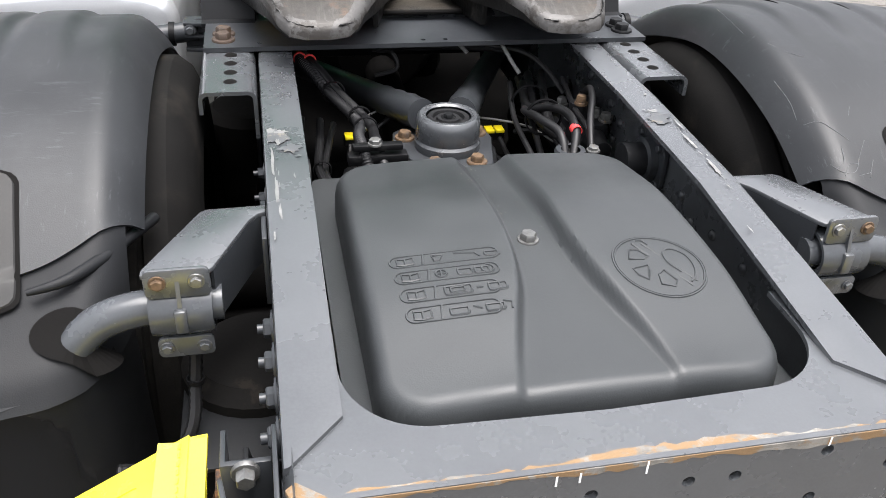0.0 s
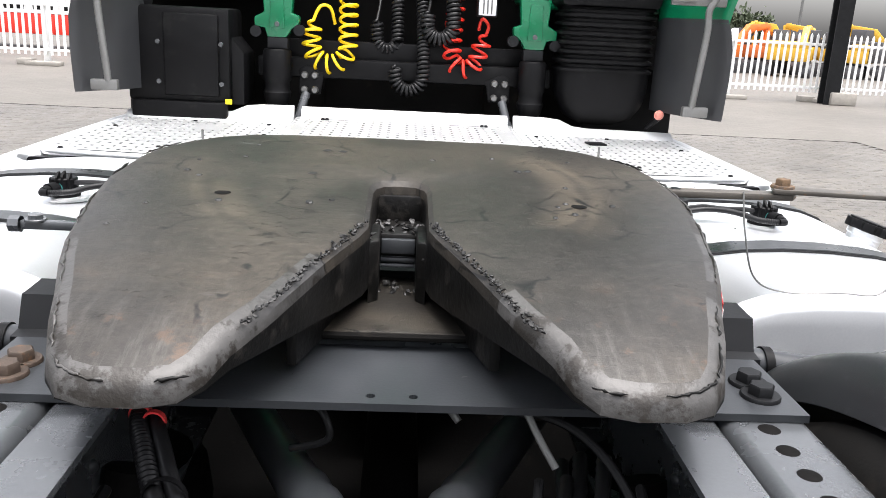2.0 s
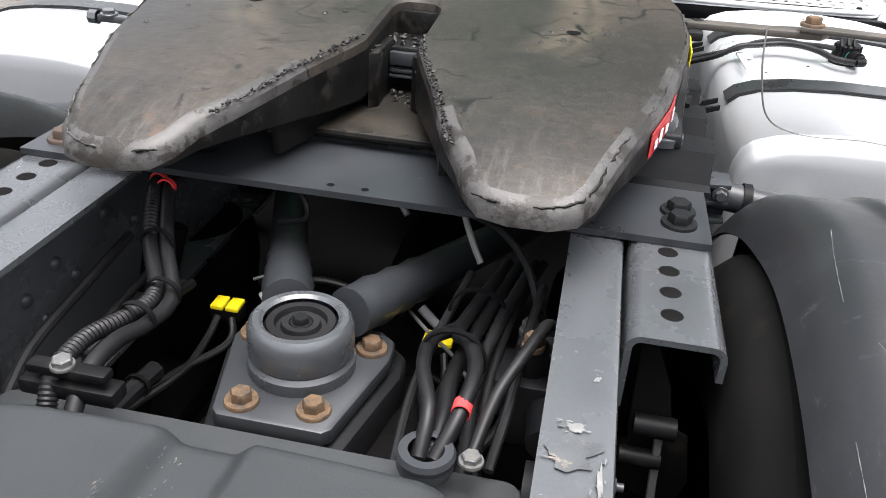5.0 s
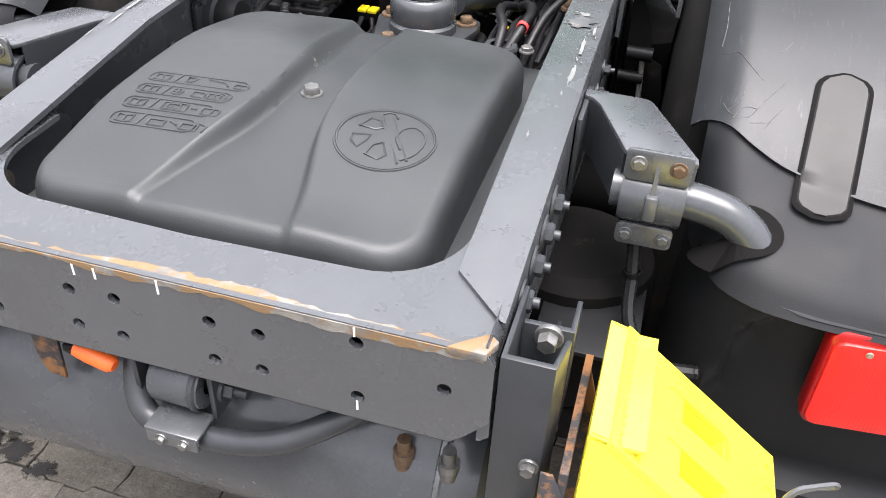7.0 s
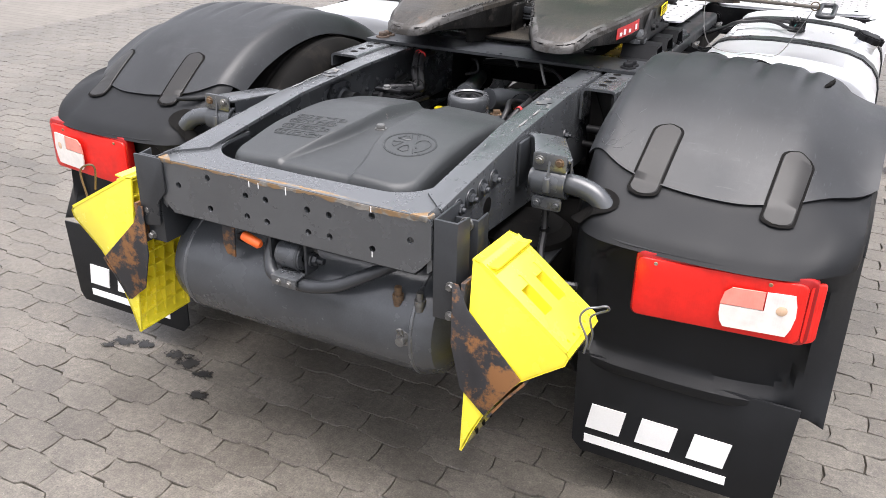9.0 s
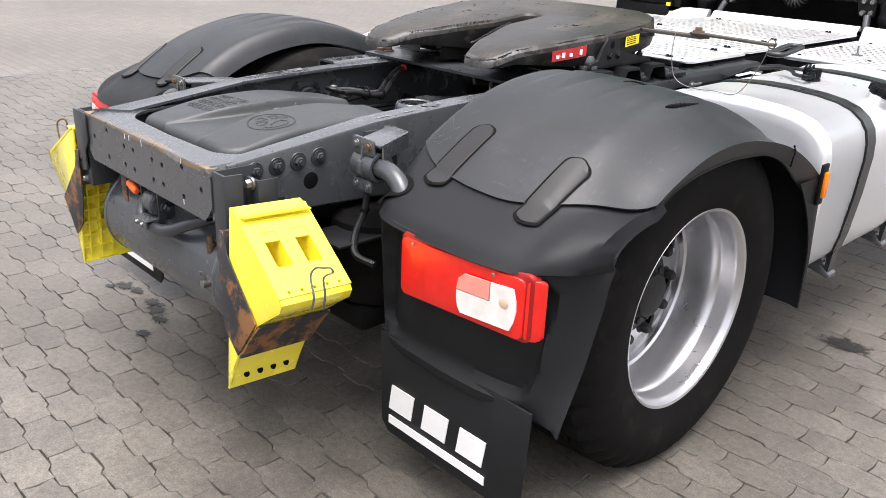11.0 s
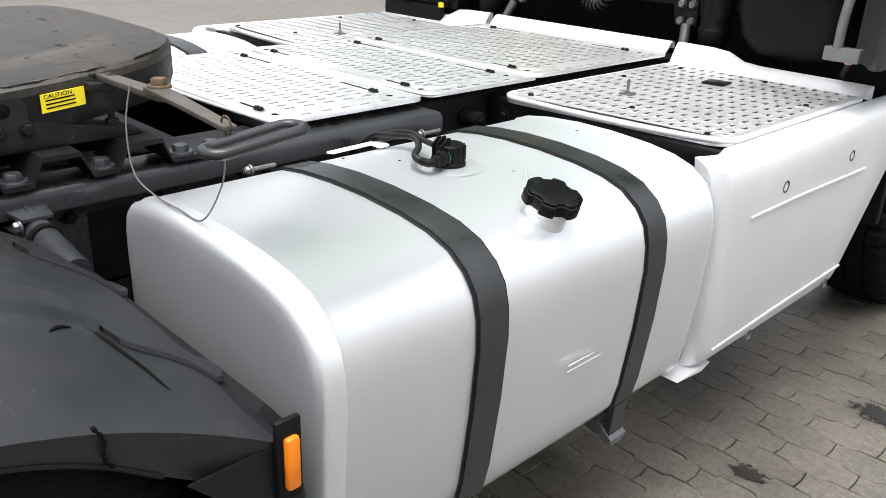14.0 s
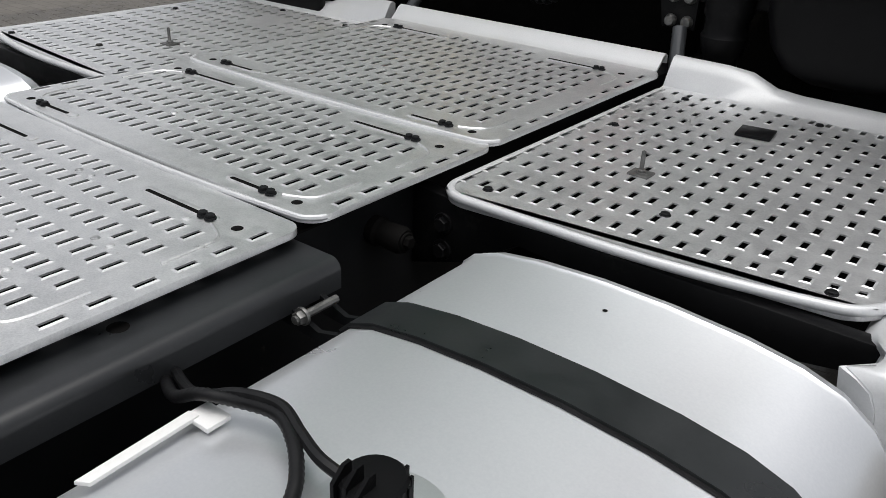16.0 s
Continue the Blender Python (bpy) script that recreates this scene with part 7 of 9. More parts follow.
    # silver side skirt ahead of the tank
    sec = [(1.124, 0.83), (1.126, 0.900), (1.134, 0.936), (1.150, 0.954), (1.168, 0.961), (1.187, 0.963), (1.205, 0.958), (1.222, 0.945), (1.232, 0.925), (1.238, 0.89), (1.240, 0.80), (1.236, 0.62), (1.226, 0.46), (1.216, 0.42), (1.20, 0.405), (1.17, 0.40)]
    rings = []
    for y, inn in ((2.712, 0.05), (2.714, 0.022), (2.722, 0.007), (2.740, 0.0), (3.1, 0.0), (3.70, 0.0), (3.86, 0.004), (3.90, 0.02)):
        rings.append([(x - inn if x > 1.18 else min(x + 0.5 * inn, 1.17), y + (0.03 * step(0.55, 0.42, z) if y < 2.76 else -0.30 * step(0.95, 0.40, z) * (1 if y > 3.6 else 0)) + (0.10 * step(1.20, 1.13, x) if y < 2.76 else 0.0), z - 0.3 * inn) for x, z in sec])
    end_ = bmesh.new()
    end_.faces.new([end_.verts.new((x, y + 0.002, z)) for x, y, z in rings[0]])
    bmesh.ops.triangulate(end_, faces=end_.faces)
    sk = part("side_skirt", side(shell(loft(rings, False), 0.012), s), SKIRT, truck, "silver painted plastic side skirt", 45)
    part("skirt_end", side(shell(end_, 0.004), s), SKIRT, sk)
    for y, z_ in ((3.004, 0.843), (3.005, 0.412), (3.50, 0.42), (3.42, 0.85)):
        part("skirt_fixing", side(lathe([(0, -0.004), (0.008, -0.003), (0.012, 0.001), (0.016, 0.0015), (0.019, -0.003)], (1.239 if z_ > 0.6 else 1.219, y, z_), "x", 20), s), CHASSIS, sk)
    for pts in ([(1.2402, 2.83, 0.800), (1.241, 3.10, 0.80), (1.2405, 3.55, 0.79)], [(1.225, 2.78, 0.452), (1.2265, 3.1, 0.462), (1.227, 3.56, 0.468)]):
        part("pressed_line", side(tube(pts, 0.004, 6), s), SKIRT, sk)
    part("skirt_lip", side(prism([(2.66, 0.398), (2.78, 0.385), (2.82, 0.397)], 1.05, 1.21, "x"), s), SKIRT, sk)
    part("front_arch", side(box(0.80, 1.20, 3.92, 3.96, 0.50, 1.25, 0.01), s), BLACK, truck)

# ---- hoses, valves and wiring inside the frame ----
def hose(name, pts, r, mat=HOSE, label="", per=8, n=9, ribs=0.0, parent=truck):
    return part(name, tube(curve_pts(pts, per), r, n, False, ribs), mat, parent, label)


loom = hose("wiring_loom", [(-0.205, 0.70, 0.86), (-0.212, 0.735, 0.893), (-0.215, 0.80, 0.895), (-0.205, 0.87, 0.882), (-0.208, 0.945, 0.873), (-0.255, 1.024, 0.900), (-0.285, 1.09, 0.922), (-0.308, 1.15, 0.93), (-0.32, 1.25, 0.92)], 0.0105, HOSE, "black corrugated wiring loom", 20, 10, 0.14)
hose("plain_hose", [(-0.175, 0.70, 0.86), (-0.180, 0.745, 0.890), (-0.183, 0.81, 0.890), (-0.178, 0.87, 0.876), (-0.184, 0.945, 0.868), (-0.230, 1.024, 0.895), (-0.262, 1.09, 0.918), (-0.286, 1.15, 0.928), (-0.30, 1.25, 0.915)], 0.0105, HOSE, "smooth black air hose", 8, 12)
hose("thin_hose", [(-0.25, 0.69, 0.78), (-0.275, 0.78, 0.79), (-0.29, 0.88, 0.79), (-0.28, 0.98, 0.80), (-0.27, 1.1, 0.80)], 0.009)
hose("thin_hose", [(-0.23, 0.69, 0.77), (-0.26, 0.79, 0.78), (-0.277, 0.88, 0.78), (-0.26, 0.99, 0.79), (-0.24, 1.1, 0.79)], 0.008)
for x, y, z, r in ((-0.192, 0.872, 0.880, 0.025), (-0.196, 0.945, 0.872, 0.025), (-0.243, 1.024, 0.899, 0.025), (-0.283, 0.88, 0.786, 0.020)):
    part("cable_tie", lathe([(r * 0.92, -0.004), (r, -0.004), (r, 0.004), (r * 0.92, 0.004)], (x, y, z), "y", 18), BLACK, loom)
clip = part("loom_clamp", add(box(-0.245, -0.130, 0.715, 0.745, 0.873, 0.893, 0.004), box(-0.235, -0.14, 0.72, 0.74, 0.90, 0.912, 0.003)), BLACK, truck, "black plastic cable clamp with a bolt")
part("clamp_screw", hexbolt((-0.193, 0.728, 0.912), 0.0115, 0.011, "z", 1.2), ZINC, clip)
for dx in (0.0, 0.018):
    part("red_tie", lathe([(0.012, -0.004), (0.0145, -0.004), (0.0145, 0.004), (0.012, 0.004)], (-0.285 - dx * 1.2, 1.135 + dx, 0.932), "y", 14), RED_BAND, loom, "red cable tie")
for s in (1, -1):
    dx = -0.190 if s < 0 else 0.152
    plug = part("connector", box(dx - 0.025, dx + 0.025, 1.10, 1.128, 0.728, 0.75, 0.004), BLACK, truck, "black twin connector with yellow locks")
    for k in (-0.0125, 0.0125):
        part("connector_lock", box(dx + k - 0.0105, dx + k + 0.0105, 1.097, 1.129, 0.748, 0.756, 0.002), YELLOW_TAG, plug, "yellow locking tab")
    part("white_tube", tube([(dx - s * 0.018, 1.20, 0.715), (dx - s * 0.05, 1.215, 0.735)], 0.008, 10), WHITE, plug)
    hose("sensor_wire", [(dx - 0.012, 1.10, 0.735), (dx - 0.015, 1.06, 0.715), (dx + s * 0.01, 0.97, 0.72), (dx + s * 0.04, 0.84, 0.73), (dx + s * 0.02, 0.74, 0.74)], 0.006)
    hose("sensor_wire", [(dx + 0.012, 1.10, 0.735), (dx + 0.02, 1.06, 0.715), (dx + s * 0.02, 0.96, 0.72), (dx + s * 0.05, 0.82, 0.73), (dx + s * 0.03, 0.72, 0.74)], 0.006)
    hose("wire_sleeve", [(dx + s * 0.03, 0.94, 0.745), (dx + s * 0.04, 0.84, 0.745), (dx + s * 0.02, 0.74, 0.755), (dx, 0.66, 0.76)], 0.014)
    for y in (0.90, 0.83, 0.77):
        part("cable_tie", lathe([(0.017, -0.003), (0.019, -0.003), (0.019, 0.003), (0.017, 0.003)], (dx + s * 0.035, y, 0.745), "y", 12), BLACK, plug)
# right: brake pipes gathering at a gland on the cover
RUNS = [
    ([(0.200, 0.755, 0.85), (0.200, 0.80, 0.882), (0.178, 0.87, 0.885), (0.172, 0.95, 0.868), (0.195, 1.02, 0.845), (0.215, 1.10, 0.84), (0.235, 1.22, 0.84)], 0.0092, 0.0),
    ([(0.218, 0.755, 0.85), (0.236, 0.803, 0.884), (0.240, 0.87, 0.893), (0.222, 0.935, 0.882), (0.200, 0.985, 0.858), (0.205, 1.06, 0.845), (0.23, 1.16, 0.85)], 0.0098, 0.0),
    ([(0.210, 0.76, 0.845), (0.214, 0.82, 0.858), (0.208, 0.90, 0.850), (0.215, 1.00, 0.835), (0.235, 1.10, 0.84), (0.26, 1.22, 0.85)], 0.0098, 0.16),
    ([(0.258, 0.765, 0.865), (0.272, 0.82, 0.900), (0.295, 0.88, 0.920), (0.312, 0.94, 0.920), (0.320, 0.99, 0.890)], 0.0075, 0.0),
    ([(0.245, 0.77, 0.80), (0.24, 0.85, 0.81), (0.235, 0.95, 0.825), (0.25, 1.05, 0.85), (0.28, 1.18, 0.87)], 0.0085, 0.16),
    ([(0.262, 0.77, 0.78), (0.252, 0.86, 0.79), (0.25, 0.96, 0.81), (0.262, 1.08, 0.84), (0.29, 1.2, 0.86)], 0.0080, 0.0),
    ([(0.19, 0.80, 0.76), (0.20, 0.90, 0.79), (0.21, 1.0, 0.81), (0.22, 1.12, 0.83)], 0.0075, 0.0),
]
for k, (pts, r, ribs) in enumerate(RUNS):
    hose("brake_hose", pts, r, HOSE if k == 3 else HOSE, "black brake pipe" if k == 3 else "black brake hose", 14, 10, ribs)
part("red_band", lathe([(0.0100, -0.009), (0.0112, -0.009), (0.0112, 0.009), (0.0100, 0.009)], (0.2365, 0.806, 0.885), "y", 16), RED_BAND, truck, "red marking band")
gland = part("hose_gland", lathe([(0.022, 0.0), (0.030, 0.0), (0.032, 0.006), (0.030, 0.012), (0.033, 0.020), (0.030, 0.026), (0.020, 0.026)], (0.209, 0.752, 0.842), "z", 24), CHASSIS_MID, truck, "grey hose clamp")
part("gland_screw", hexbolt((0.258, 0.752, 0.862), 0.011, 0.010, "z", 1.3), ZINC, gland)
for x, y, z in ((0.205, 0.92, 0.865), (0.215, 1.06, 0.842)):
    part("cable_tie", lathe([(0.04, -0.004), (0.043, -0.004), (0.043, 0.004), (0.04, 0.004)], (x, y, z), "y", 18), BLACK, gland)
valve = part("brake_valve", add(box(0.275, 0.365, 0.92, 1.06, 0.74, 0.84, 0.01), lathe([(0, 0.04), (0.02, 0.04), (0.022, 0.03), (0.022, 0), (0.03, 0)], (0.30, 0.96, 0.84), "z", 16), lathe([(0, 0.035), (0.018, 0.035), (0.02, 0.02), (0.02, 0)], (0.34, 1.02, 0.84), "z", 16), lathe([(0, -0.06), (0.022, -0.055), (0.026, -0.02), (0.03, 0)], (0.33, 0.92, 0.80), "y", 16), box(0.255, 0.28, 0.95, 1.03, 0.76, 0.82, 0.006)), CHASSIS_DARK, truck, "grey cast brake valve block with unions")
for x, y, z in ((0.30, 0.95, 0.88), (0.322, 1.0, 0.84), (0.345, 0.97, 0.84), (0.29, 1.04, 0.84), (0.36, 0.94, 0.84)):
    part("union", hexbolt((x, y, z), 0.012, 0.02, "z", 1.25), RUSTY if z > 0.85 else ZINC, valve)
for pts, r in (([(-0.30, 0.72, 0.80), (-0.335, 0.84, 0.82), (-0.345, 0.96, 0.83), (-0.335, 1.10, 0.86)], 0.008), ([(-0.26, 0.70, 0.74), (-0.305, 0.82, 0.765), (-0.325, 0.95, 0.77), (-0.31, 1.12, 0.80)], 0.007),
               ([(-0.13, 1.14, 0.76), (-0.07, 1.16, 0.79), (0.0, 1.17, 0.78), (0.09, 1.14, 0.765)], 0.006), ([(-0.12, 1.22, 0.92), (-0.09, 1.19, 0.925), (-0.08, 1.18, 0.89), (-0.13, 1.19, 0.87)], 0.005),
               ([(0.20, 1.10, 0.75), (0.255, 1.05, 0.77), (0.275, 0.94, 0.775), (0.25, 0.86, 0.77)], 0.006), ([(0.165, 0.78, 0.80), (0.160, 0.90, 0.82), (0.168, 1.02, 0.83), (0.19, 1.14, 0.86)], 0.0065),
               ([(0.275, 0.775, 0.83), (0.285, 0.86, 0.86), (0.288, 0.96, 0.87), (0.30, 1.08, 0.89)], 0.0065), ([(0.30, 1.06, 0.86), (0.27, 1.12, 0.90), (0.22, 1.16, 0.93), (0.14, 1.20, 0.935)], 0.006)):
    hose("thin_hose", pts, r)
for pts in ([(0.10, 1.14, 0.775), (0.145, 1.06, 0.80), (0.200, 0.99, 0.81), (0.238, 0.93, 0.80)], [(-0.165, 1.16, 0.775), (-0.12, 1.17, 0.79), (-0.075, 1.15, 0.795)]):
    hose("sensor_wire", pts, 0.0028, PIPE, "thin pale sensor wire")
hose("steel_loop", [(0.33, 0.91, 0.79), (0.345, 0.89, 0.80), (0.36, 0.90, 0.79), (0.35, 0.905, 0.775)], 0.007, ZINC, "bright coiled spring", 8, 8, 0.3)
hose("wire_sleeve", [(-0.10, 1.30, 0.90), (-0.02, 1.27, 0.915), (0.08, 1.24, 0.92), (0.16, 1.20, 0.93)], 0.010)
hose("wire_sleeve", [(-0.12, 1.32, 0.89), (-0.02, 1.29, 0.90), (0.09, 1.26, 0.91), (0.20, 1.20, 0.92)], 0.007)
hose("hanging_strip", [(0.165, 1.165, 0.955), (0.185, 1.14, 0.92), (0.205, 1.12, 0.89)], 0.005, PIPE, "pale hanging strap end")
hose("hanging_strip", [(0.06, 1.18, 0.955), (0.085, 1.16, 0.93)], 0.005, PIPE)
lever_r = part("height_rod", tube([(0.464, 0.90, 0.825), (0.479, 0.90, 0.60)], 0.0055, 8), PIPE, truck, "pale ride-height sensor rod")
part("rod_end", lathe([(0, -0.03), (0.014, -0.03), (0.014, 0.02), (0, 0.02)], (0.462, 0.90, 0.83), "x", 14), BLACK, lever_r)
part("rod_end", lathe([(0, -0.03), (0.012, -0.03), (0.012, 0.02), (0, 0.02)], (0.452, 0.90, 0.78), "x", 14), BLACK, lever_r)
part("sensor_plate", prism([(0.425, 0.95), (0.438, 0.95), (0.470, 0.87), (0.482, 0.81), (0.503, 0.80), (0.516, 0.73), (0.50, 0.68), (0.446, 0.70), (0.43, 0.80)], 0.925, 0.932, "y", 0.001), UNDER, truck, "dark pressed sensor bracket")
for s in (1, -1):
    stay = part("mudguard_stay", side(tube([(0.545, 1.452, 0.905), (0.62, 1.450, 0.897), (0.74, 1.448, 0.884)], 0.025, 18), s), CHASSIS_MID, truck, "grey tubular mudguard stay")
    part("stay_band", side(lathe([(0.026, -0.007), (0.030, -0.007), (0.030, 0.007), (0.026, 0.007)], (0.606, 1.450, 0.898), "x", 18), s), BLACK, stay)
    web_ = part("stay_bracket", side(prism([(0.40, 0.945), (0.545, 0.935), (0.575, 0.925), (0.575, 0.865), (0.545, 0.86), (0.40, 0.80)], 1.448, 1.456, "y", 0.002), s), CHASSIS_MID, stay, "grey cast stay bracket with ribs")
    for z0, z1 in ((0.925, 0.933), (0.895, 0.901), (0.860, 0.868)):
        part("bracket_rib", side(prism([(0.40, 1.40), (0.575, 1.425), (0.575, 1.478), (0.40, 1.50)], z0, z1, "z", 0.001), s), CHASSIS_MID, web_)
    part("stay_bolt", side(hexbolt((0.560, 1.425, 0.915), 0.010, 0.012, "y", 1.4, -1), s), CHASSIS, web_)
for s in (1, -1):
    for y in (1.35, 1.56, 1.75, 2.05, 2.5):
        part("rail_stud", side(hexbolt((0.399, y, 0.86), 0.013, 0.03, "x", 1.4), s), CHASSIS_DARK, truck)

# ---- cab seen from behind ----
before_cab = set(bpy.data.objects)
cab_out = [(-1.22, 1.50), (-0.58, 1.50), (-0.47, 1.505), (-0.465, 1.72), (-0.445, 1.765), (-0.41, 1.79), (-0.37, 1.797), (0.37, 1.807), (0.41, 1.80), (0.445, 1.775), (0.463, 1.73), (0.468, 1.505), (0.58, 1.50), (1.22, 1.50), (1.24, 3.3), (1.15, 3.6), (-1.15, 3.6), (-1.24, 3.3)]
cab = part("cab", prism(cab_out, 3.78, 4.10, "y", 0.012), GREEN, truck, "glossy green cab rear wall with arched recess", 40)
part("cab_shell", box(-1.24, 1.24, 4.10, 5.75, 1.50, 3.6, 0.08, 3), GREEN, cab)
part("recess_back", box(-0.50, 0.50, 4.06, 4.095, 1.20, 1.85), BLACK, cab)
arch = [(-0.475, 3.772, 1.505), (-0.472, 3.772, 1.72), (-0.45, 3.772, 1.772), (-0.41, 3.772, 1.80), (-0.36, 3.772, 1.807), (0.36, 3.772, 1.817), (0.41, 3.772, 1.81), (0.452, 3.772, 1.78), (0.472, 3.772, 1.73), (0.476, 3.772, 1.505)]
part("arch_flange", tube(curve_pts(arch, 4), 0.012, 8), GREEN, cab)
part("pressed_panel", prism(rounded(-1.0, -0.62, 1.58, 1.90, 0.08, 5), 3.772, 3.782, "y", 0.006, 3), GREEN, cab)
for s in (1, -1):
    sill = tube([(0.48 * s, 3.768, 1.512), (0.62 * s, 3.768, 1.500), (1.16 * s, 3.768, 1.503)], 0.014, 8)
    part("sill_flange", sill, GREEN, cab)
    leg = side(add(prism([(0.445, 1.52), (0.570, 1.52), (0.562, 1.42), (0.600, 1.40), (0.600, 1.365), (0.56, 1.36), (0.55, 1.325), (0.475, 1.325), (0.455, 1.36), (0.425, 1.38), (0.425, 1.41), (0.455, 1.42)], 3.60, 3.66, "y", 0.006), prism([(0.48, 1.36), (0.54, 1.36), (0.535, 1.50), (0.485, 1.50)], 3.592, 3.60, "y", 0.004)), s)
    mt = part("cab_mount", leg, GREEN, cab, "green painted cab mounting leg")
    part("mount_bolt", side(hexbolt((0.51, 3.60, 1.375), 0.011, 0.01, "y", 1.3, -1), s), CHASSIS, mt)
    part("mount_link", side(add(lathe([(0, -0.02), (0.022, -0.02), (0.022, 0.02), (0, 0.02)], (0.425, 3.62, 1.355), "y", 14), lathe([(0, -0.02), (0.022, -0.02), (0.022, 0.02), (0, 0.02)], (0.595, 3.62, 1.345), "y", 14), box(0.47, 0.55, 3.60, 3.66, 1.28, 1.325, 0.005)), s), CHASSIS_DARK, cab)
    part("cab_spring", side(lathe([(0, 1.28), (0.05, 1.28), (0.056, 1.27), (0.056, 1.16), (0.05, 1.15), (0.05, 1.12), (0.056, 1.11), (0.05, 1.08), (0.04, 1.06), (0.04, 0.92), (0, 0.92)], (0.515, 3.63, 0), "z", 24), s), BLACK, cab, "black cab air spring")
    plate_ = part("bolt_plate", side(prism([(0.345, 1.105), (0.43, 1.105), (0.43, 1.20), (0.40, 1.22), (0.33, 1.19)], 3.655, 3.667, "y", 0.002), s), BLACK, cab)
    for dx in (0, 0.042):
        for dz in (0, 0.058):
            part("plate_bolt", side(lathe([(0, -0.014), (0.011, -0.013), (0.014, -0.008), (0.016, 0)], (0.367 + dx, 3.655, 1.122 + dz), "y", 14), s), ZINC, plate_)
    part("mount_arm", side(tube([(0.40, 3.64, 1.11), (0.42, 3.60, 1.03), (0.46, 3.58, 0.95)], 0.018, 10), s), CHASSIS, cab)
    # side fairing: green above, grey below, with a grab rail
    plan = [(1.06, 3.80), (1.10, 3.66), (1.145, 3.56), (1.20, 3.50), (1.235, 3.44), (1.255, 3.425), (1.262, 3.45), (1.258, 4.1)]
    def fair(zs, tuck):
        rings = []
        for z, t in zip(zs, tuck):
            rings.append([(x - t * step(1.05, 1.25, x), y + t * 0.3, z) for x, y in plan])
        return shell(loft(rings, False), 0.008)
    part("side_fairing", side(fair((1.455, 1.50, 1.56, 1.62, 2.2, 3.4), (0.03, 0.022, 0.008, 0.0, 0.0, 0.02)), s), GREEN, cab, "green side fairing edge", 40)
    part("lower_fairing", side(fair((1.085, 1.10, 1.25, 1.36, 1.43, 1.47), (0.012, 0.01, 0.004, 0.006, 0.02, 0.035)), s), ARCH, cab, "grey plastic lower fairing", 40)
    rail_ = part("grab_rail", side(tube(curve_pts([(1.185, 3.44, 2.3), (1.178, 3.44, 1.75), (1.168, 3.44, 1.56), (1.145, 3.445, 1.50), (1.148, 3.445, 1.42), (1.130, 3.44, 1.22), (1.125, 3.45, 1.13)], 8), 0.0135, 12), s), PIPE, cab, "pale alloy grab rail")
    part("rail_bracket", side(add(box(1.00, 1.215, 3.455, 3.475, 1.515, 1.565, 0.003), box(1.00, 1.09, 3.445, 3.457, 1.528, 1.552, 0.003)), s), PIPE, rail_)
    part("rail_foot", side(add(box(1.09, 1.19, 3.44, 3.47, 1.095, 1.135, 0.004)), s), PIPE, rail_)
    part("sticker", side(prism([(1.218, 1.655), (1.238, 1.660), (1.236, 1.70), (1.216, 1.695)], 3.438, 3.4395, "y"), s), WHITE, cab, "small white sticker", 0)
part("second_rail", tube([(-1.085, 3.46, 2.3), (-1.08, 3.46, 1.55)], 0.013, 12), PIPE, cab)
hose("cab_hose", [(-1.02, 3.70, 2.2), (-1.0, 3.68, 1.75), (-0.985, 3.66, 1.62), (-0.95, 3.62, 1.56)], 0.016, HOSE, "", 8, 10, 0, cab)

# connector panel in the recess
panel = part("connector_panel", add(prism([(3.88, 1.63), (3.86, 1.66), (3.86, 1.75), (3.88, 1.80), (3.98, 1.80), (3.98, 1.63)], -0.40, 0.375, "x", 0.008), box(-0.385, -0.30, 3.852, 3.87, 1.655, 1.715, 0.006), box(0.285, 0.36, 3.852, 3.87, 1.66, 1.71, 0.006)), PANEL, truck, "black moulded connector panel with air and electric couplings")
# opening's shade as a dark disc on the panel front
part("panel_opening", lathe([(0, -0.001), (0.024, -0.001), (0.027, 0)], (-0.21, 3.859, 1.715), "y", 20), UNDER, panel)
for x in (-0.345, 0.325):
    part("palm_coupling", lathe([(0, -0.05), (0.022, -0.048), (0.028, -0.03), (0.028, 0.0)], (x, 3.855, 1.69), "y", 18), ZINC, panel, "grey air coupling")
for x0, x1 in ((-0.375, -0.30), (0.28, 0.355)):
    # dark pad paints the shade in the panel's corner pocket
    part("corner_pocket", box(x0, x1, 3.8505, 3.856, 1.742, 1.785, 0.004), UNDER, panel)
part("panel_handle", tube(curve_pts([(-0.075, 3.862, 1.79), (-0.072, 3.852, 1.765), (-0.055, 3.850, 1.755), (0.055, 3.850, 1.755), (0.072, 3.852, 1.765), (0.075, 3.862, 1.79)], 5), 0.006, 8), PANEL, panel)
part("panel_ledge", box(-0.39, 0.365, 3.848, 3.862, 1.728, 1.736, 0.003), PANEL, panel)
for x in (-0.060, 0.048):
    part("socket_lid", box(x - 0.018, x + 0.018, 3.835, 3.86, 1.68, 1.74, 0.005), BLACK, panel)
part("coupling_head", add(lathe([(0, -0.03), (0.02, -0.03), (0.026, -0.01), (0.026, 0.02)], (0.165, 3.83, 1.745), "y", 16), tube(curve_pts([(0.145, 3.82, 1.72), (0.15, 3.80, 1.76), (0.17, 3.80, 1.775), (0.19, 3.82, 1.74)]), 0.005, 8)), ZINC, panel)
part("red_seal", lathe([(0, -0.012), (0.016, -0.011), (0.019, 0)], (0.15, 3.83, 1.69), "y", 16), RED_BAND, panel)


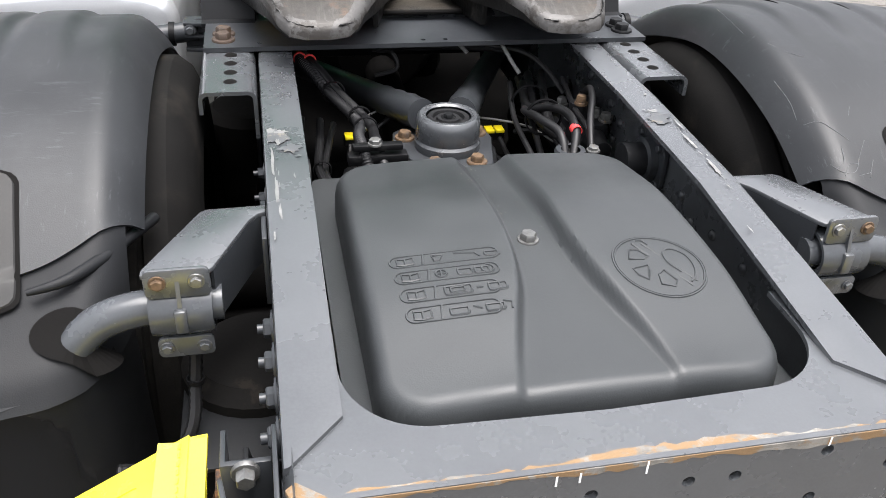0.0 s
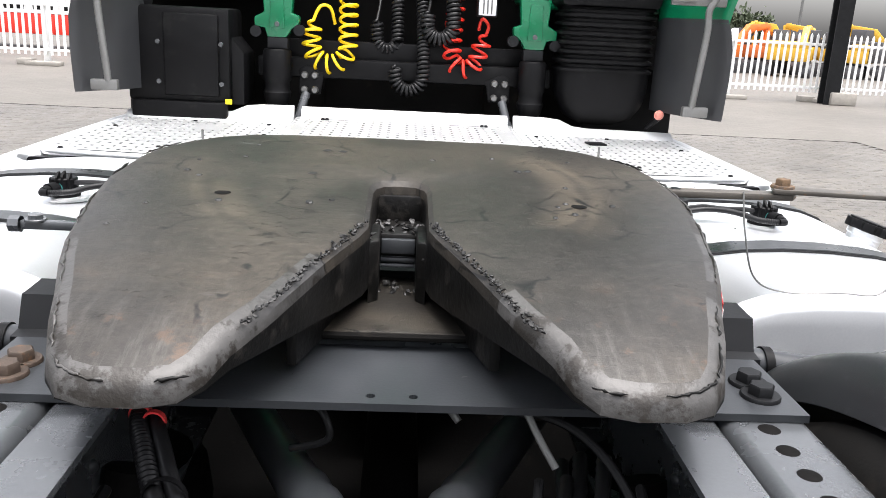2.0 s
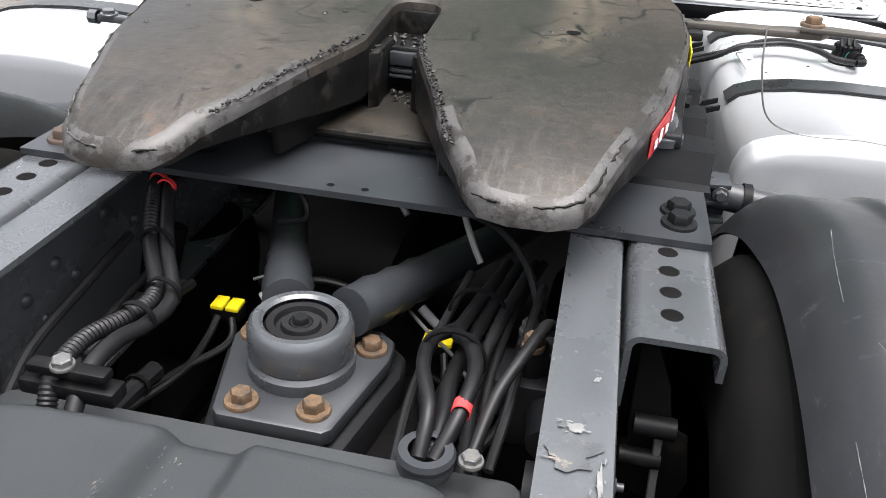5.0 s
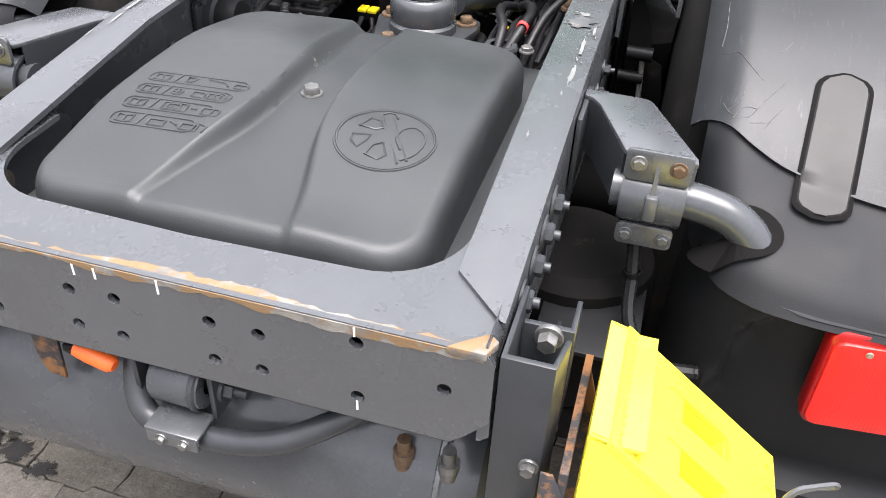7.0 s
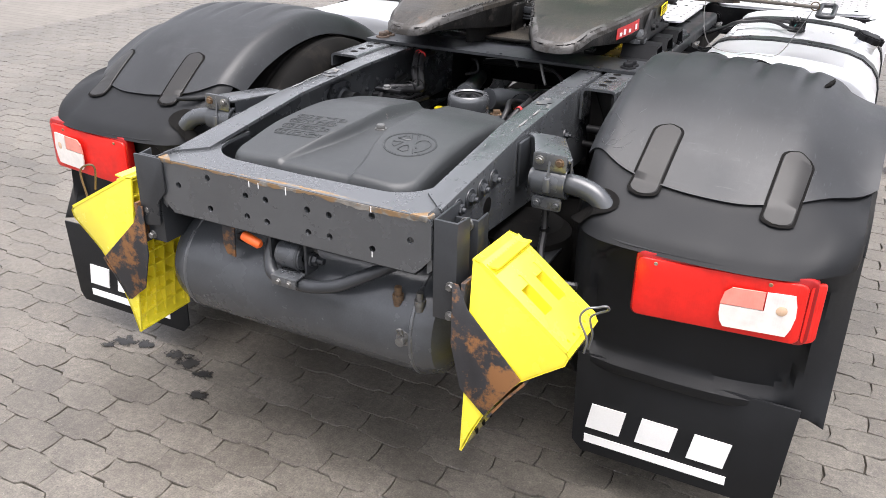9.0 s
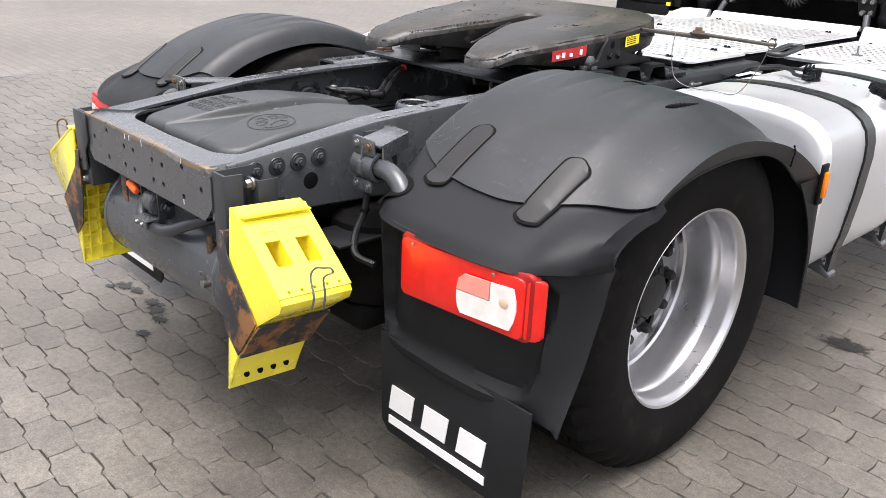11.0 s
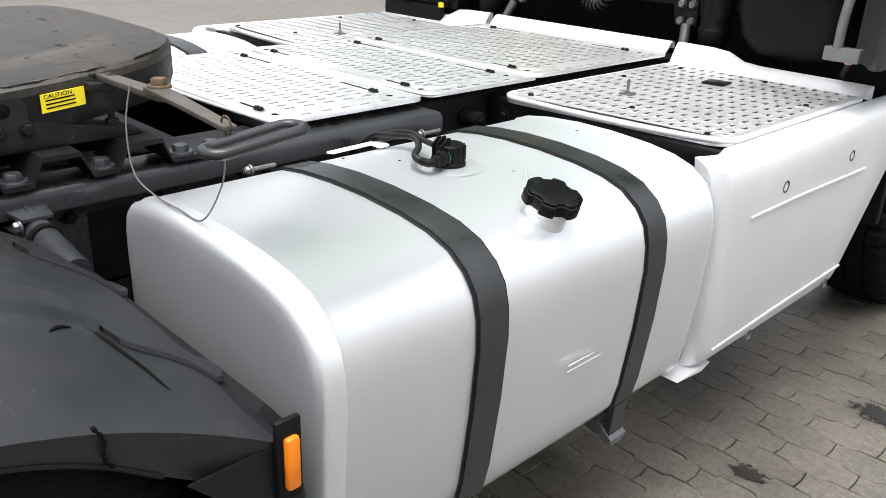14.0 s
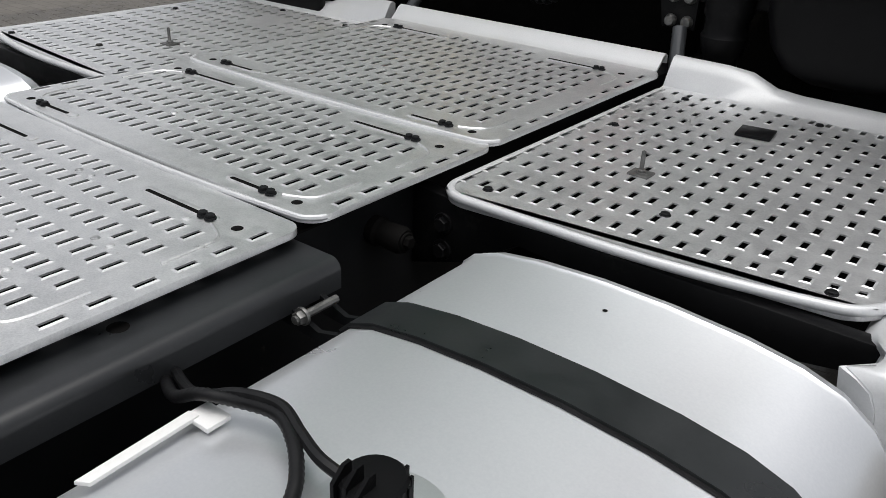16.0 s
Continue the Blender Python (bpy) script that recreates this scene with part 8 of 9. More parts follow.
def coil(name, axis_pts, radius, turns, wire, mat, label, flat=1.0):
    """A helical hose wound along a smooth line."""
    line = curve_pts(axis_pts, 14)
    seg = [0.0]
    for a, b in zip(line, line[1:]):
        seg.append(seg[-1] + (b - a).length)
    total, n = seg[-1], int(turns * 14)
    pts, j, up = [], 0, None
    for k in range(n + 1):
        d = total * k / n
        while j < len(seg) - 2 and seg[j + 1] < d:
            j += 1
        t = (d - seg[j]) / max(seg[j + 1] - seg[j], 1e-9)
        p = line[j].lerp(line[j + 1], min(t, 1.0))
        fwd = (line[min(j + 2, len(line) - 1)] - line[max(j - 1, 0)]).normalized()
        if up is None:
            up = fwd.orthogonal().normalized()
        up = (up - fwd * up.dot(fwd)).normalized()
        w = fwd.cross(up)
        a = 2 * math.pi * turns * k / n
        env = min(1.0, k / 10, (n - k) / 10)
        pts.append(p + radius * env * (math.cos(a) * up + math.sin(a) * w))
    return part(name, tube(pts, wire, 8), mat, truck, label)


def bend(cx, y, cz, r, a0, a1, n=9):
    return [(cx + r * math.cos(radians(a)), y, cz + r * math.sin(radians(a))) for a in np.linspace(a0, a1, n)]


coil("air_coil", [(-0.238, 3.76, 1.64), (-0.239, 3.72, 1.50), (-0.236, 3.68, 1.38)] + bend(-0.309, 3.66, 1.300, 0.073, 0, -180) + [(-0.383, 3.66, 1.345), (-0.376, 3.67, 1.40)], 0.035, 17, 0.0064, COIL_YELLOW, "yellow coiled air line")
hose("air_line", [(-0.340, 3.82, 1.69), (-0.29, 3.80, 1.712), (-0.255, 3.79, 1.70), (-0.238, 3.76, 1.64)], 0.0068, COIL_YELLOW)
hose("air_line", [(-0.376, 3.67, 1.40), (-0.350, 3.68, 1.452), (-0.312, 3.70, 1.448), (-0.294, 3.72, 1.385)], 0.0068, COIL_YELLOW)
coil("air_coil", [(0.216, 3.78, 1.67), (0.203, 3.76, 1.58), (0.196, 3.73, 1.46), (0.188, 3.69, 1.36)] + bend(0.238, 3.66, 1.285, 0.052, 180, 350) + [(0.305, 3.66, 1.335), (0.322, 3.67, 1.375)], 0.034, 15, 0.0064, COIL_RED, "red coiled air line")
hose("air_line", [(0.325, 3.82, 1.70), (0.285, 3.80, 1.722), (0.24, 3.80, 1.71), (0.216, 3.78, 1.67)], 0.0068, COIL_RED)
hose("air_line", [(0.322, 3.67, 1.375), (0.330, 3.68, 1.41), (0.305, 3.70, 1.435), (0.294, 3.72, 1.39)], 0.0068, COIL_RED)
coil("cable_coil", [(-0.050, 3.80, 1.635), (-0.042, 3.77, 1.48)] + bend(-0.080, 3.72, 1.335, 0.042, 0, -180) + [(-0.124, 3.72, 1.41)], 0.021, 30, 0.0068, HOSE, "black coiled cable")
coil("cable_coil", [(0.045, 3.80, 1.62), (0.062, 3.74, 1.46), (0.070, 3.65, 1.28)] + bend(0.014, 3.63, 1.195, 0.056, 0, -180) + [(-0.044, 3.63, 1.235)], 0.021, 40, 0.0068, HOSE, "black coiled cable")
coil("cable_coil", [(0.172, 3.74, 1.695), (0.178, 3.70, 1.56), (0.184, 3.67, 1.47)] + bend(0.133, 3.66, 1.398, 0.052, 0, -180) + [(0.083, 3.67, 1.45)], 0.024, 32, 0.0075, HOSE, "thick black coiled cable")
for a, b in (((-0.060, 3.83, 1.72), (-0.050, 3.80, 1.635)), ((0.048, 3.83, 1.72), (0.045, 3.80, 1.62)), ((0.168, 3.78, 1.745), (0.172, 3.74, 1.695)), ((-0.124, 3.72, 1.41), (-0.112, 3.80, 1.53)), ((0.083, 3.67, 1.45), (0.092, 3.78, 1.53))):
    hose("cable_end", [a, tuple((u + v) / 2 + 0.004 for u, v in zip(a, b)), b], 0.006)
part("red_plug", tube([(0.072, 3.78, 1.50), (0.085, 3.78, 1.545)], 0.010, 10), RED_BAND, truck, "red cable plug")
lampw = part("work_lamp", box(0.275, 0.357, 3.62, 3.67, 1.443, 1.525, 0.006), BLACK, truck, "square work lamp with clear glass")
part("lamp_glass", box(0.281, 0.351, 3.612, 3.622, 1.449, 1.519, 0.004), LENS_LAMP, lampw)
for x in (0.300, 0.316, 0.332):
    part("lamp_reflector", box(x - 0.003, x + 0.003, 3.6105, 3.6125, 1.455, 1.513, 0.001), ZINC, lampw)

# black boxes at either side under the cab
filt = part("intake_box", box(-1.075, -0.68, 3.52, 3.78, 1.06, 1.425, 0.018), BLACK, truck, "black plastic box with a blue filler cap")
part("box_foot", box(-1.06, -0.69, 3.50, 3.53, 1.00, 1.07, 0.012), BLACK, filt)
part("box_panel", box(-0.93, -0.72, 3.50, 3.53, 1.09, 1.40, 0.01), BLACK, filt)
part("box_flank", prism([(-0.68, 1.32), (-0.63, 1.26), (-0.63, 1.06), (-0.68, 1.06)], 3.54, 3.76, "y", 0.006), BLACK, filt)
part("filler_stub", tube([(-1.02, 3.60, 1.42), (-1.045, 3.57, 1.47)], 0.035, 18), BLACK, filt)
part("blue_cap", lathe([(0, 0.03), (0.026, 0.028), (0.032, 0.02), (0.032, 0.0)], (0, 0, 0), "z", 20), BLUE, filt, "blue filler cap").matrix_basis = pose(-1.045, 3.565, 1.472, 35, -25, 0)
for x in (-0.955, -0.71):
    for z in (1.14, 1.29):
        part("box_bolt", lathe([(0, -0.006), (0.008, -0.005), (0.010, 0)], (x, 3.50 if x > -0.8 else 3.52, z), "y", 12), CHASSIS, filt)
part("yellow_tag", box(-0.695, -0.67, 3.49, 3.50, 1.065, 1.085, 0.002), YELLOW_TAG, filt)
snork = part("air_intake", add(prism([(0.60, 1.50), (0.985, 1.50), (1.0, 1.56), (1.0, 3.2), (0.585, 3.2), (0.585, 1.56)], 3.52, 3.80, "y", 0.02), box(0.795, 0.812, 3.505, 3.525, 1.55, 2.4, 0.004)), BLACK, truck, "black air intake duct with ribbed bellows")
rings = []
for k in range(29):
    z = 1.255 + 0.245 * k / 28
    g = 0.0 if k % 4 in (0, 1) else -0.014
    rings.append([(x, y, z) for x, y in rounded(0.605 - g, 0.99 + g, 3.515 - g, 3.79, 0.07, 4)])
part("bellows", loft(rings), BLACK, snork)
bowl = [[(0.80 + (x - 0.80) * q, 3.65 + (y - 3.65) * q, z) for x, y in rounded(0.612, 0.985, 3.52, 3.79, 0.08, 5)] for z, q in ((1.255, 1.0), (1.18, 0.98), (1.12, 0.90), (1.07, 0.72), (1.045, 0.45), (1.04, 0.1))]
part("dust_bowl", loft(bowl), BLACK, snork)
mark = part("marker_light", lathe([(0, -0.014), (0.012, -0.012), (0.018, -0.005), (0.020, 0)], (1.018, 3.50, 1.10), "y", 20), LENS_PINK, truck, "small round red lamp on a stalk")
part("lamp_stalk", tube([(1.02, 3.505, 1.09), (0.99, 3.56, 1.04)], 0.012, 10), BLACK, mark)
# added dark block and sheet supply the darkness under the cab
part("engine_back", add(box(-0.62, 0.62, 3.92, 4.9, 0.62, 1.20, 0.04), box(-0.35, 0.35, 3.80, 4.0, 0.85, 1.30, 0.05)), UNDER, truck, "black block for engine, gearbox and the shade around them")
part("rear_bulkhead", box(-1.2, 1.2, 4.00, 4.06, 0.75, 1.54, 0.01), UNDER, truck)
part("cab_bridge", add(box(-0.60, 0.60, 3.66, 3.72, 1.17, 1.25, 0.012), prism([(-0.55, 1.26), (-0.30, 1.20), (0.30, 1.20), (0.55, 1.26), (0.55, 1.32), (-0.55, 1.32)], 3.70, 3.76, "y", 0.006)), BLACK, truck)

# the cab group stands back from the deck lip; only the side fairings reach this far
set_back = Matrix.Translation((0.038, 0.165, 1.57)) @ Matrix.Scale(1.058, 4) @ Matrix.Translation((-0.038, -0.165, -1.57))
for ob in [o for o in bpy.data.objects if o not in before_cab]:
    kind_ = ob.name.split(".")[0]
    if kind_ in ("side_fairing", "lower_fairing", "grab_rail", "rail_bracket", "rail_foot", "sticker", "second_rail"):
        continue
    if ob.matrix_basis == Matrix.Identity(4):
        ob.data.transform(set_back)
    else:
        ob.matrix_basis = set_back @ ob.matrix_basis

# ---- wheel chocks in their holders ----
SEC = [(0.498, 0.812), (0.522, 0.806), (0.60, 0.748), (0.722, 0.660), (0.734, 0.640), (0.726, 0.618), (0.680, 0.585), (0.63, 0.548), (0.59, 0.500), (0.555, 0.445), (0.525, 0.380), (0.503, 0.322), (0.497, 0.322)]
CY = (-0.090, 0.112)


def chock(s):
    base = Vector((0.59 * s, 0.01, 0.32))
    to = Matrix.Translation(-base)
    ob = thing("wheel_chock", "yellow plastic wheel chock hanging point down in its rusty holder", "wheel chock", "wheel chocks at the truck's tail", base)
    def piece(name, bm, mat=YELLOW, label="", smooth=38):
        bm = side(bm, s)
        bm.transform(to)
        return part(name, bm, mat, ob, label, smooth)
    for y in (CY[0], CY[1] - 0.007):
        piece("side_wall", prism(SEC, y, y + 0.007, "y", 0.0015))
    # back face with two hand windows, laid on the slope
    a, b = Vector((0.520, 0, 0.808)), Vector((0.728, 0, 0.655))
    ln = (b - a).length
    d = (b - a).normalized()
    nrm = Vector((-d.z, 0, d.x))
    if nrm.z < 0:
        nrm = -nrm
    back = plate([(0, CY[0] - 0.0015), (ln, CY[0] - 0.0015), (ln, CY[1] + 0.0015), (0, CY[1] + 0.0015)], [rounded(0.072, 0.176, -0.055, -0.012, 0.006, 2), rounded(0.072, 0.176, 0.030, 0.073, 0.006, 2)] + [circle(ln - 0.012, CY[0] + 0.03 + 0.036 * k, 0.005, 8) for k in range(5)], -0.006, 0.0012)
    m = Matrix(((d.x, 0, nrm.x, a.x), (0, 1, 0, 0), (d.z, 0, nrm.z, a.z), (0, 0, 0, 1)))
    back.transform(m)
    bmesh.ops.recalc_face_normals(back, faces=back.faces)
    piece("back_face", back, YELLOW, "sloping back face with two hand windows")
    for w in ((-0.055, -0.012), (0.030, 0.073)):
        for e in (0.070, 0.174):
            wall = box(e, e + 0.004, w[0], w[1], -0.062, -0.005)
            wall.transform(m)
            piece("window_wall", wall)
        for e in (w[0] - 0.004, w[1]):
            wall = box(0.072, 0.176, e, e + 0.004, -0.062, -0.005)
            wall.transform(m)
            piece("window_wall", wall)
    for k in range(14):
        lug = box(0.010, 0.022, CY[0] + 0.006 + 0.0138 * k, CY[0] + 0.014 + 0.0138 * k, -0.001, 0.003)
        lug.transform(m)
        piece("grip_tooth", lug)
    low = SEC[3:]
    sheet = loft([[(x, CY[0], z) for x, z in low], [(x, CY[1], z) for x, z in low]], False)
    piece("curved_face", shell(sheet, 0.005))
    top = loft([[(x, CY[0], z) for x, z in SEC[:3]], [(x, CY[1], z) for x, z in SEC[:3]]], False)
    piece("top_edge", shell(top, 0.005))
    for k in range(10):
        z = 0.80 - 0.047 * k
        piece("lattice_rib", box(0.4975, 0.507 + 0.05 * step(0.34, 0.6, z), CY[0] + 0.004, CY[1] - 0.004, z - 0.002, z + 0.002))
    for k in range(5):
        y = CY[0] + 0.038 * (k + 0.6) + 0.006
        piece("lattice_rib", prism([(0.4975, 0.345), (0.505, 0.345), (0.548, 0.60), (0.548, 0.79), (0.4975, 0.808)], y - 0.002, y + 0.002, "y"))
    piece("lattice_floor", prism([(0.506, 0.345), (0.510, 0.345), (0.553, 0.60), (0.553, 0.79), (0.549, 0.79), (0.549, 0.60)], CY[0] + 0.004, CY[1] - 0.004, "y"))
    for k in range(4):
        hole = lathe([(0, 0.001), (0.007, 0.001), (0.009, 0)], (0, 0, 0), "x", 10)
        hole.transform(Matrix.Translation((0.521, CY[0] + 0.04 + 0.04 * k, 0.362)) @ pose(0, 0, 0, 0, -22, 0))
        # shade of the tip holes, set on as black discs
        piece("tip_hole", hole, UNDER)
    clip_ = curve_pts([(0.742, -0.012, 0.618), (0.744, -0.008, 0.650), (0.722, -0.004, 0.692), (0.732, 0.002, 0.716), (0.752, 0.010, 0.722), (0.772, 0.014, 0.728), (0.776, 0.020, 0.718), (0.758, 0.024, 0.706)], 8)
    if s > 0:
        piece("wire_clip", tube(clip_, 0.0028, 8), CHASSIS, "bent spring wire clip")
        piece("wire_clip", tube(curve_pts([(0.742, 0.022, 0.612), (0.747, 0.022, 0.650), (0.738, 0.022, 0.688), (0.758, 0.024, 0.706)], 8), 0.0028, 8), CHASSIS)
    else:
        piece("wire_clip", tube(curve_pts([(0.70, -0.06, 0.68), (0.72, -0.06, 0.75), (0.70, -0.05, 0.775), (0.685, -0.04, 0.765), (0.69, -0.04, 0.70)], 8), 0.003, 8), RUSTY, "rusty bent wire clip")
    ob.rotation_euler = (radians(-4.0), 0, 0) if s > 0 else (0, radians(6.4), 0)
    ob.location = base + Vector((0.006, -0.036, 0.006) if s > 0 else (-0.045, 0, 0.02))
    return ob


for s in (1, -1):
    chock(s)
    hold = part("chock_holder", side(prism([(0.456, 0.745), (0.470, 0.745), (0.497, 0.690), (0.633, 0.556), (0.553, 0.440), (0.490, 0.492), (0.460, 0.60)], CY[0] - 0.006, CY[0] - 0.002, "y", 0.001), s), RUST, truck, "rusty black sheet-steel chock holder")
    part("holder_plate", side(box(0.476, 0.486, CY[0] - 0.004, CY[1] + 0.004, 0.63, 0.75, 0.001), s), RUST, hold)
    wrap = [(0.640, 0.552), (0.60, 0.500), (0.560, 0.440)]
    secs = [[(x, CY[0] - 0.004, z), (x, CY[1] + 0.004, z), (x + 0.004, CY[1] + 0.004, z - 0.004), (x + 0.004, CY[0] - 0.004, z - 0.004)] for x, z in wrap]
    part("holder_wrap", side(loft(secs), s), RUST, hold)
    part("holder_side", side(prism([(0.480, 0.745), (0.497, 0.690), (0.633, 0.556), (0.553, 0.440), (0.480, 0.492)], CY[1] + 0.002, CY[1] + 0.006, "y", 0.001), s), RUST, hold)
    if s > 0:
        hold.matrix_basis = pose(0.596, -0.026, 0.326, -4.0) @ Matrix.Translation((-0.59, -0.01, -0.32))

# ---- yard beyond the truck ----
FY = 19.3


def fence_run(x_from, x_to, label):
    ob = thing("fence", label, "fence", "yard fences", (x_from, FY, 0))
    n = int((x_to - x_from) / 0.145)
    pale_me = None
    for k in range(n):
        x = 0.145 * k
        if pale_me is None:
            p = part("pale", prism([(-0.028, 0.22), (0.028, 0.22), (0.028, 1.49), (0, 1.55), (-0.028, 1.49)], -0.012, 0.012, "y"), WHITE, ob, "", 0)
            pale_me = p.data
        else:
            p = new("pale", pale_me)
            p.parent = ob
        p.matrix_basis = Matrix.Translation((x, 0, 0))
    ln = x_to - x_from
    for z in (0.33, 1.30):
        part("fence_rail", box(-0.05, ln, 0.013, 0.055, z - 0.03, z + 0.03, 0.004), WHITE, ob)
    x = 1.0
    while x < ln:
        part("fence_post", box(x - 0.06, x + 0.06, 0.056, 0.17, 0.08, 1.57, 0.006), WHITE, ob)
        part("fence_foot", add(box(x - 0.36, x + 0.36, -0.25, 0.10, 0.0, 0.09, 0.015), box(x - 0.62, x - 0.30, -0.05, 0.25, 0.0, 0.13, 0.015)), CONCRETE, ob, "grey concrete ballast block")
        x += 2.35
    return ob


fence_run(-20.75, -6.75, "white painted pale fence standing on concrete feet")
fence_run(6.45, 26.0, "white painted pale fence standing on concrete feet")
post = thing("steel_column", "tall dark steel column standing in the yard", "column", "", (9.62, 18.9, 0))
part("shaft", prism([(-0.17, -0.16), (0.17, -0.16), (0.17, -0.12), (0.03, -0.10), (0.03, 0.10), (0.17, 0.12), (0.17, 0.16), (-0.17, 0.16), (-0.17, 0.12), (-0.03, 0.10), (-0.03, -0.10), (-0.17, -0.12)], 0.0, 7.5, "z"), CHASSIS_DARK, post)
part("base_block", box(-0.05, 0.55, -0.25, 0.25, 0.0, 0.28, 0.03), CONCRETE, post)
lampp = thing("street_lamp", "tall grey street lamp with two flat heads", "street lamp", "", (27.75, 60.0, 0))
part("pole", tube([(0, 0, 0), (0, 0, 3.3), (0.05, 0, 6.5)], [0.13, 0.10, 0.06], 10), PIPE, lampp)
part("head", box(-0.5, -0.05, -0.2, 0.2, 6.45, 6.56, 0.03), PIPE, lampp)
part("head", box(0.1, 1.1, -0.2, 0.2, 6.50, 6.62, 0.03), PIPE, lampp)

EX_Y = surface("machine_yellow", (0.62, 0.36, 0.03), 0.5, 0, 0.15, 3)
EX_O = surface("machine_orange", (0.70, 0.17, 0.03), 0.5, 0, 0.15, 3)
EX_G = surface("machine_dark", (0.06, 0.06, 0.065), 0.6, 0, 0.2, 3)


def excavator(x, y, turn, mat, scale, reach):
    ob = thing("excavator", "parked excavator with raised boom behind the fence", "excavator", "excavators behind the fence", (x, y, 0))
    ob.rotation_euler = (0, 0, radians(turn))
    ob.scale = (scale,) * 3
    for yy in (-1.1, 1.1):
        part("track", prism([(-1.7, 0.25), (-1.45, 0.0), (1.45, 0.0), (1.7, 0.25), (1.7, 0.55), (1.45, 0.8), (-1.45, 0.8), (-1.7, 0.55)], yy - 0.28, yy + 0.28, "y", 0.03), EX_G, ob)
    part("house", add(box(-1.9, 0.9, -1.2, 1.2, 0.95, 1.75, 0.08), box(-1.9, -0.9, -1.2, 1.2, 1.7, 2.1, 0.08)), mat, ob)
    part("cabin", prism([(-0.5, 1.7), (0.9, 1.7), (0.95, 2.2), (0.7, 2.75), (-0.4, 2.75)], 0.3, 1.15, "y", 0.04), EX_G, ob)
    part("boom", prism([(0.7, 1.3), (1.0, 1.2), (2.1, 2.5), (3.6, 2.7 + reach), (3.6, 3.0 + reach), (1.9, 3.0), (0.7, 1.7)], -0.75, -0.35, "y", 0.03), mat, ob)
    part("stick", prism([(3.35, 3.05 + reach), (3.8, 2.85 + reach), (3.5, 1.0), (3.25, 1.0)], -0.7, -0.4, "y", 0.03), mat, ob)
    part("ram", tube([(1.1, -0.55, 1.7), (2.4, -0.55, 2.4)], 0.08, 8), EX_G, ob)
    part("bucket", prism([(3.2, 1.1), (3.6, 1.1), (3.5, 0.5), (2.9, 0.2), (2.6, 0.5), (2.9, 0.9)], -1.0, -0.1, "y", 0.03), EX_G, ob)


for k, (x, y, turn, mat, sc, reach) in enumerate(((12.1, 33, 25, EX_O, 0.62, 0.1), (13.6, 34, 150, EX_O, 0.62, 0.0), (14.6, 32, 60, EX_Y, 0.62, 0.1), (15.9, 34, 200, EX_Y, 0.64, 0.1), (17.0, 33, 140, EX_Y, 0.62, 0.2), (18.3, 33, 40, EX_G, 0.68, 0.5), (19.8, 33, 165, EX_Y, 0.64, 0.2), (21.6, 34, 25, EX_Y, 0.64, 0.2), (23.4, 34, 15, EX_O, 0.64, 0.2))):
    excavator(x, y, turn, mat, sc, reach)
trail = thing("red_trailer", "low red trailer with large black tyres behind the fence", "trailer", "", (-13.0, 26.5, 0))
part("bed", box(-0.8, 5.2, -1.0, 1.0, 0.42, 1.0, 0.03), COIL_RED, trail)
part("bed_rim", box(-0.82, 5.22, -1.02, 1.02, 1.0, 1.06, 0.01), WHITE, trail)
for x in (0.4, 1.6, 2.7, 3.8, 4.7):
    part("bed_rib", box(x - 0.04, x + 0.04, -1.05, -1.0, 0.45, 0.98, 0.005), COIL_RED, trail)
for x in (-1.75, -3.2):
    part("tyre", lathe([(0.3, -0.25), (0.62, -0.25), (0.70, -0.18), (0.70, 0.18), (0.62, 0.25), (0.3, 0.25), (0.3, -0.25)], (x, -0.8, 0.70), "y", 32), RUBBER, trail)
    part("rim", lathe([(0, -0.2), (0.14, -0.22), (0.3, -0.24), (0.3, 0.1)], (x, -0.8, 0.70), "y", 24), WHEEL, trail)
part("hitch_frame", box(-3.6, -0.7, -0.7, 0.6, 0.6, 0.9, 0.03), EX_G, trail)
for k in range(6):
    part("load_tyre", lathe([(0.12, -0.1), (0.26, -0.1), (0.28, 0), (0.26, 0.1), (0.12, 0.1), (0.12, -0.1)], (0.4 + 0.85 * k, -0.2, 1.2), "z", 18), RUBBER, trail)
shed = thing("white_warehouse", "long white metal-clad warehouse across the yard", "warehouse", "", (-34, 62, 0))
part("wall", box(-22, 22, -6, 6, 0, 6.5, 0.05), WHITE, shed)
part("roof", prism([(-6.3, 6.5), (6.3, 6.5), (0, 7.6)], -22.3, 22.3, "x"), PIPE, shed)
for k in range(9):
    w_ = part("window", box(-19 + 4.6 * k, -16.6 + 4.6 * k, -6.06, -5.98, 2.2, 3.6, 0.02), EX_G, shed)
    part("pane", box(-18.9 + 4.6 * k, -16.7 + 4.6 * k, -6.08, -6.05, 2.3, 3.5), LENS_LAMP, w_)
LEAF = surface("leaf_green", (0.045, 0.06, 0.028), 0.7, 0, 0.4, 2)
BARK = surface("bark", (0.08, 0.065, 0.05), 0.85, 0, 0.3, 4)


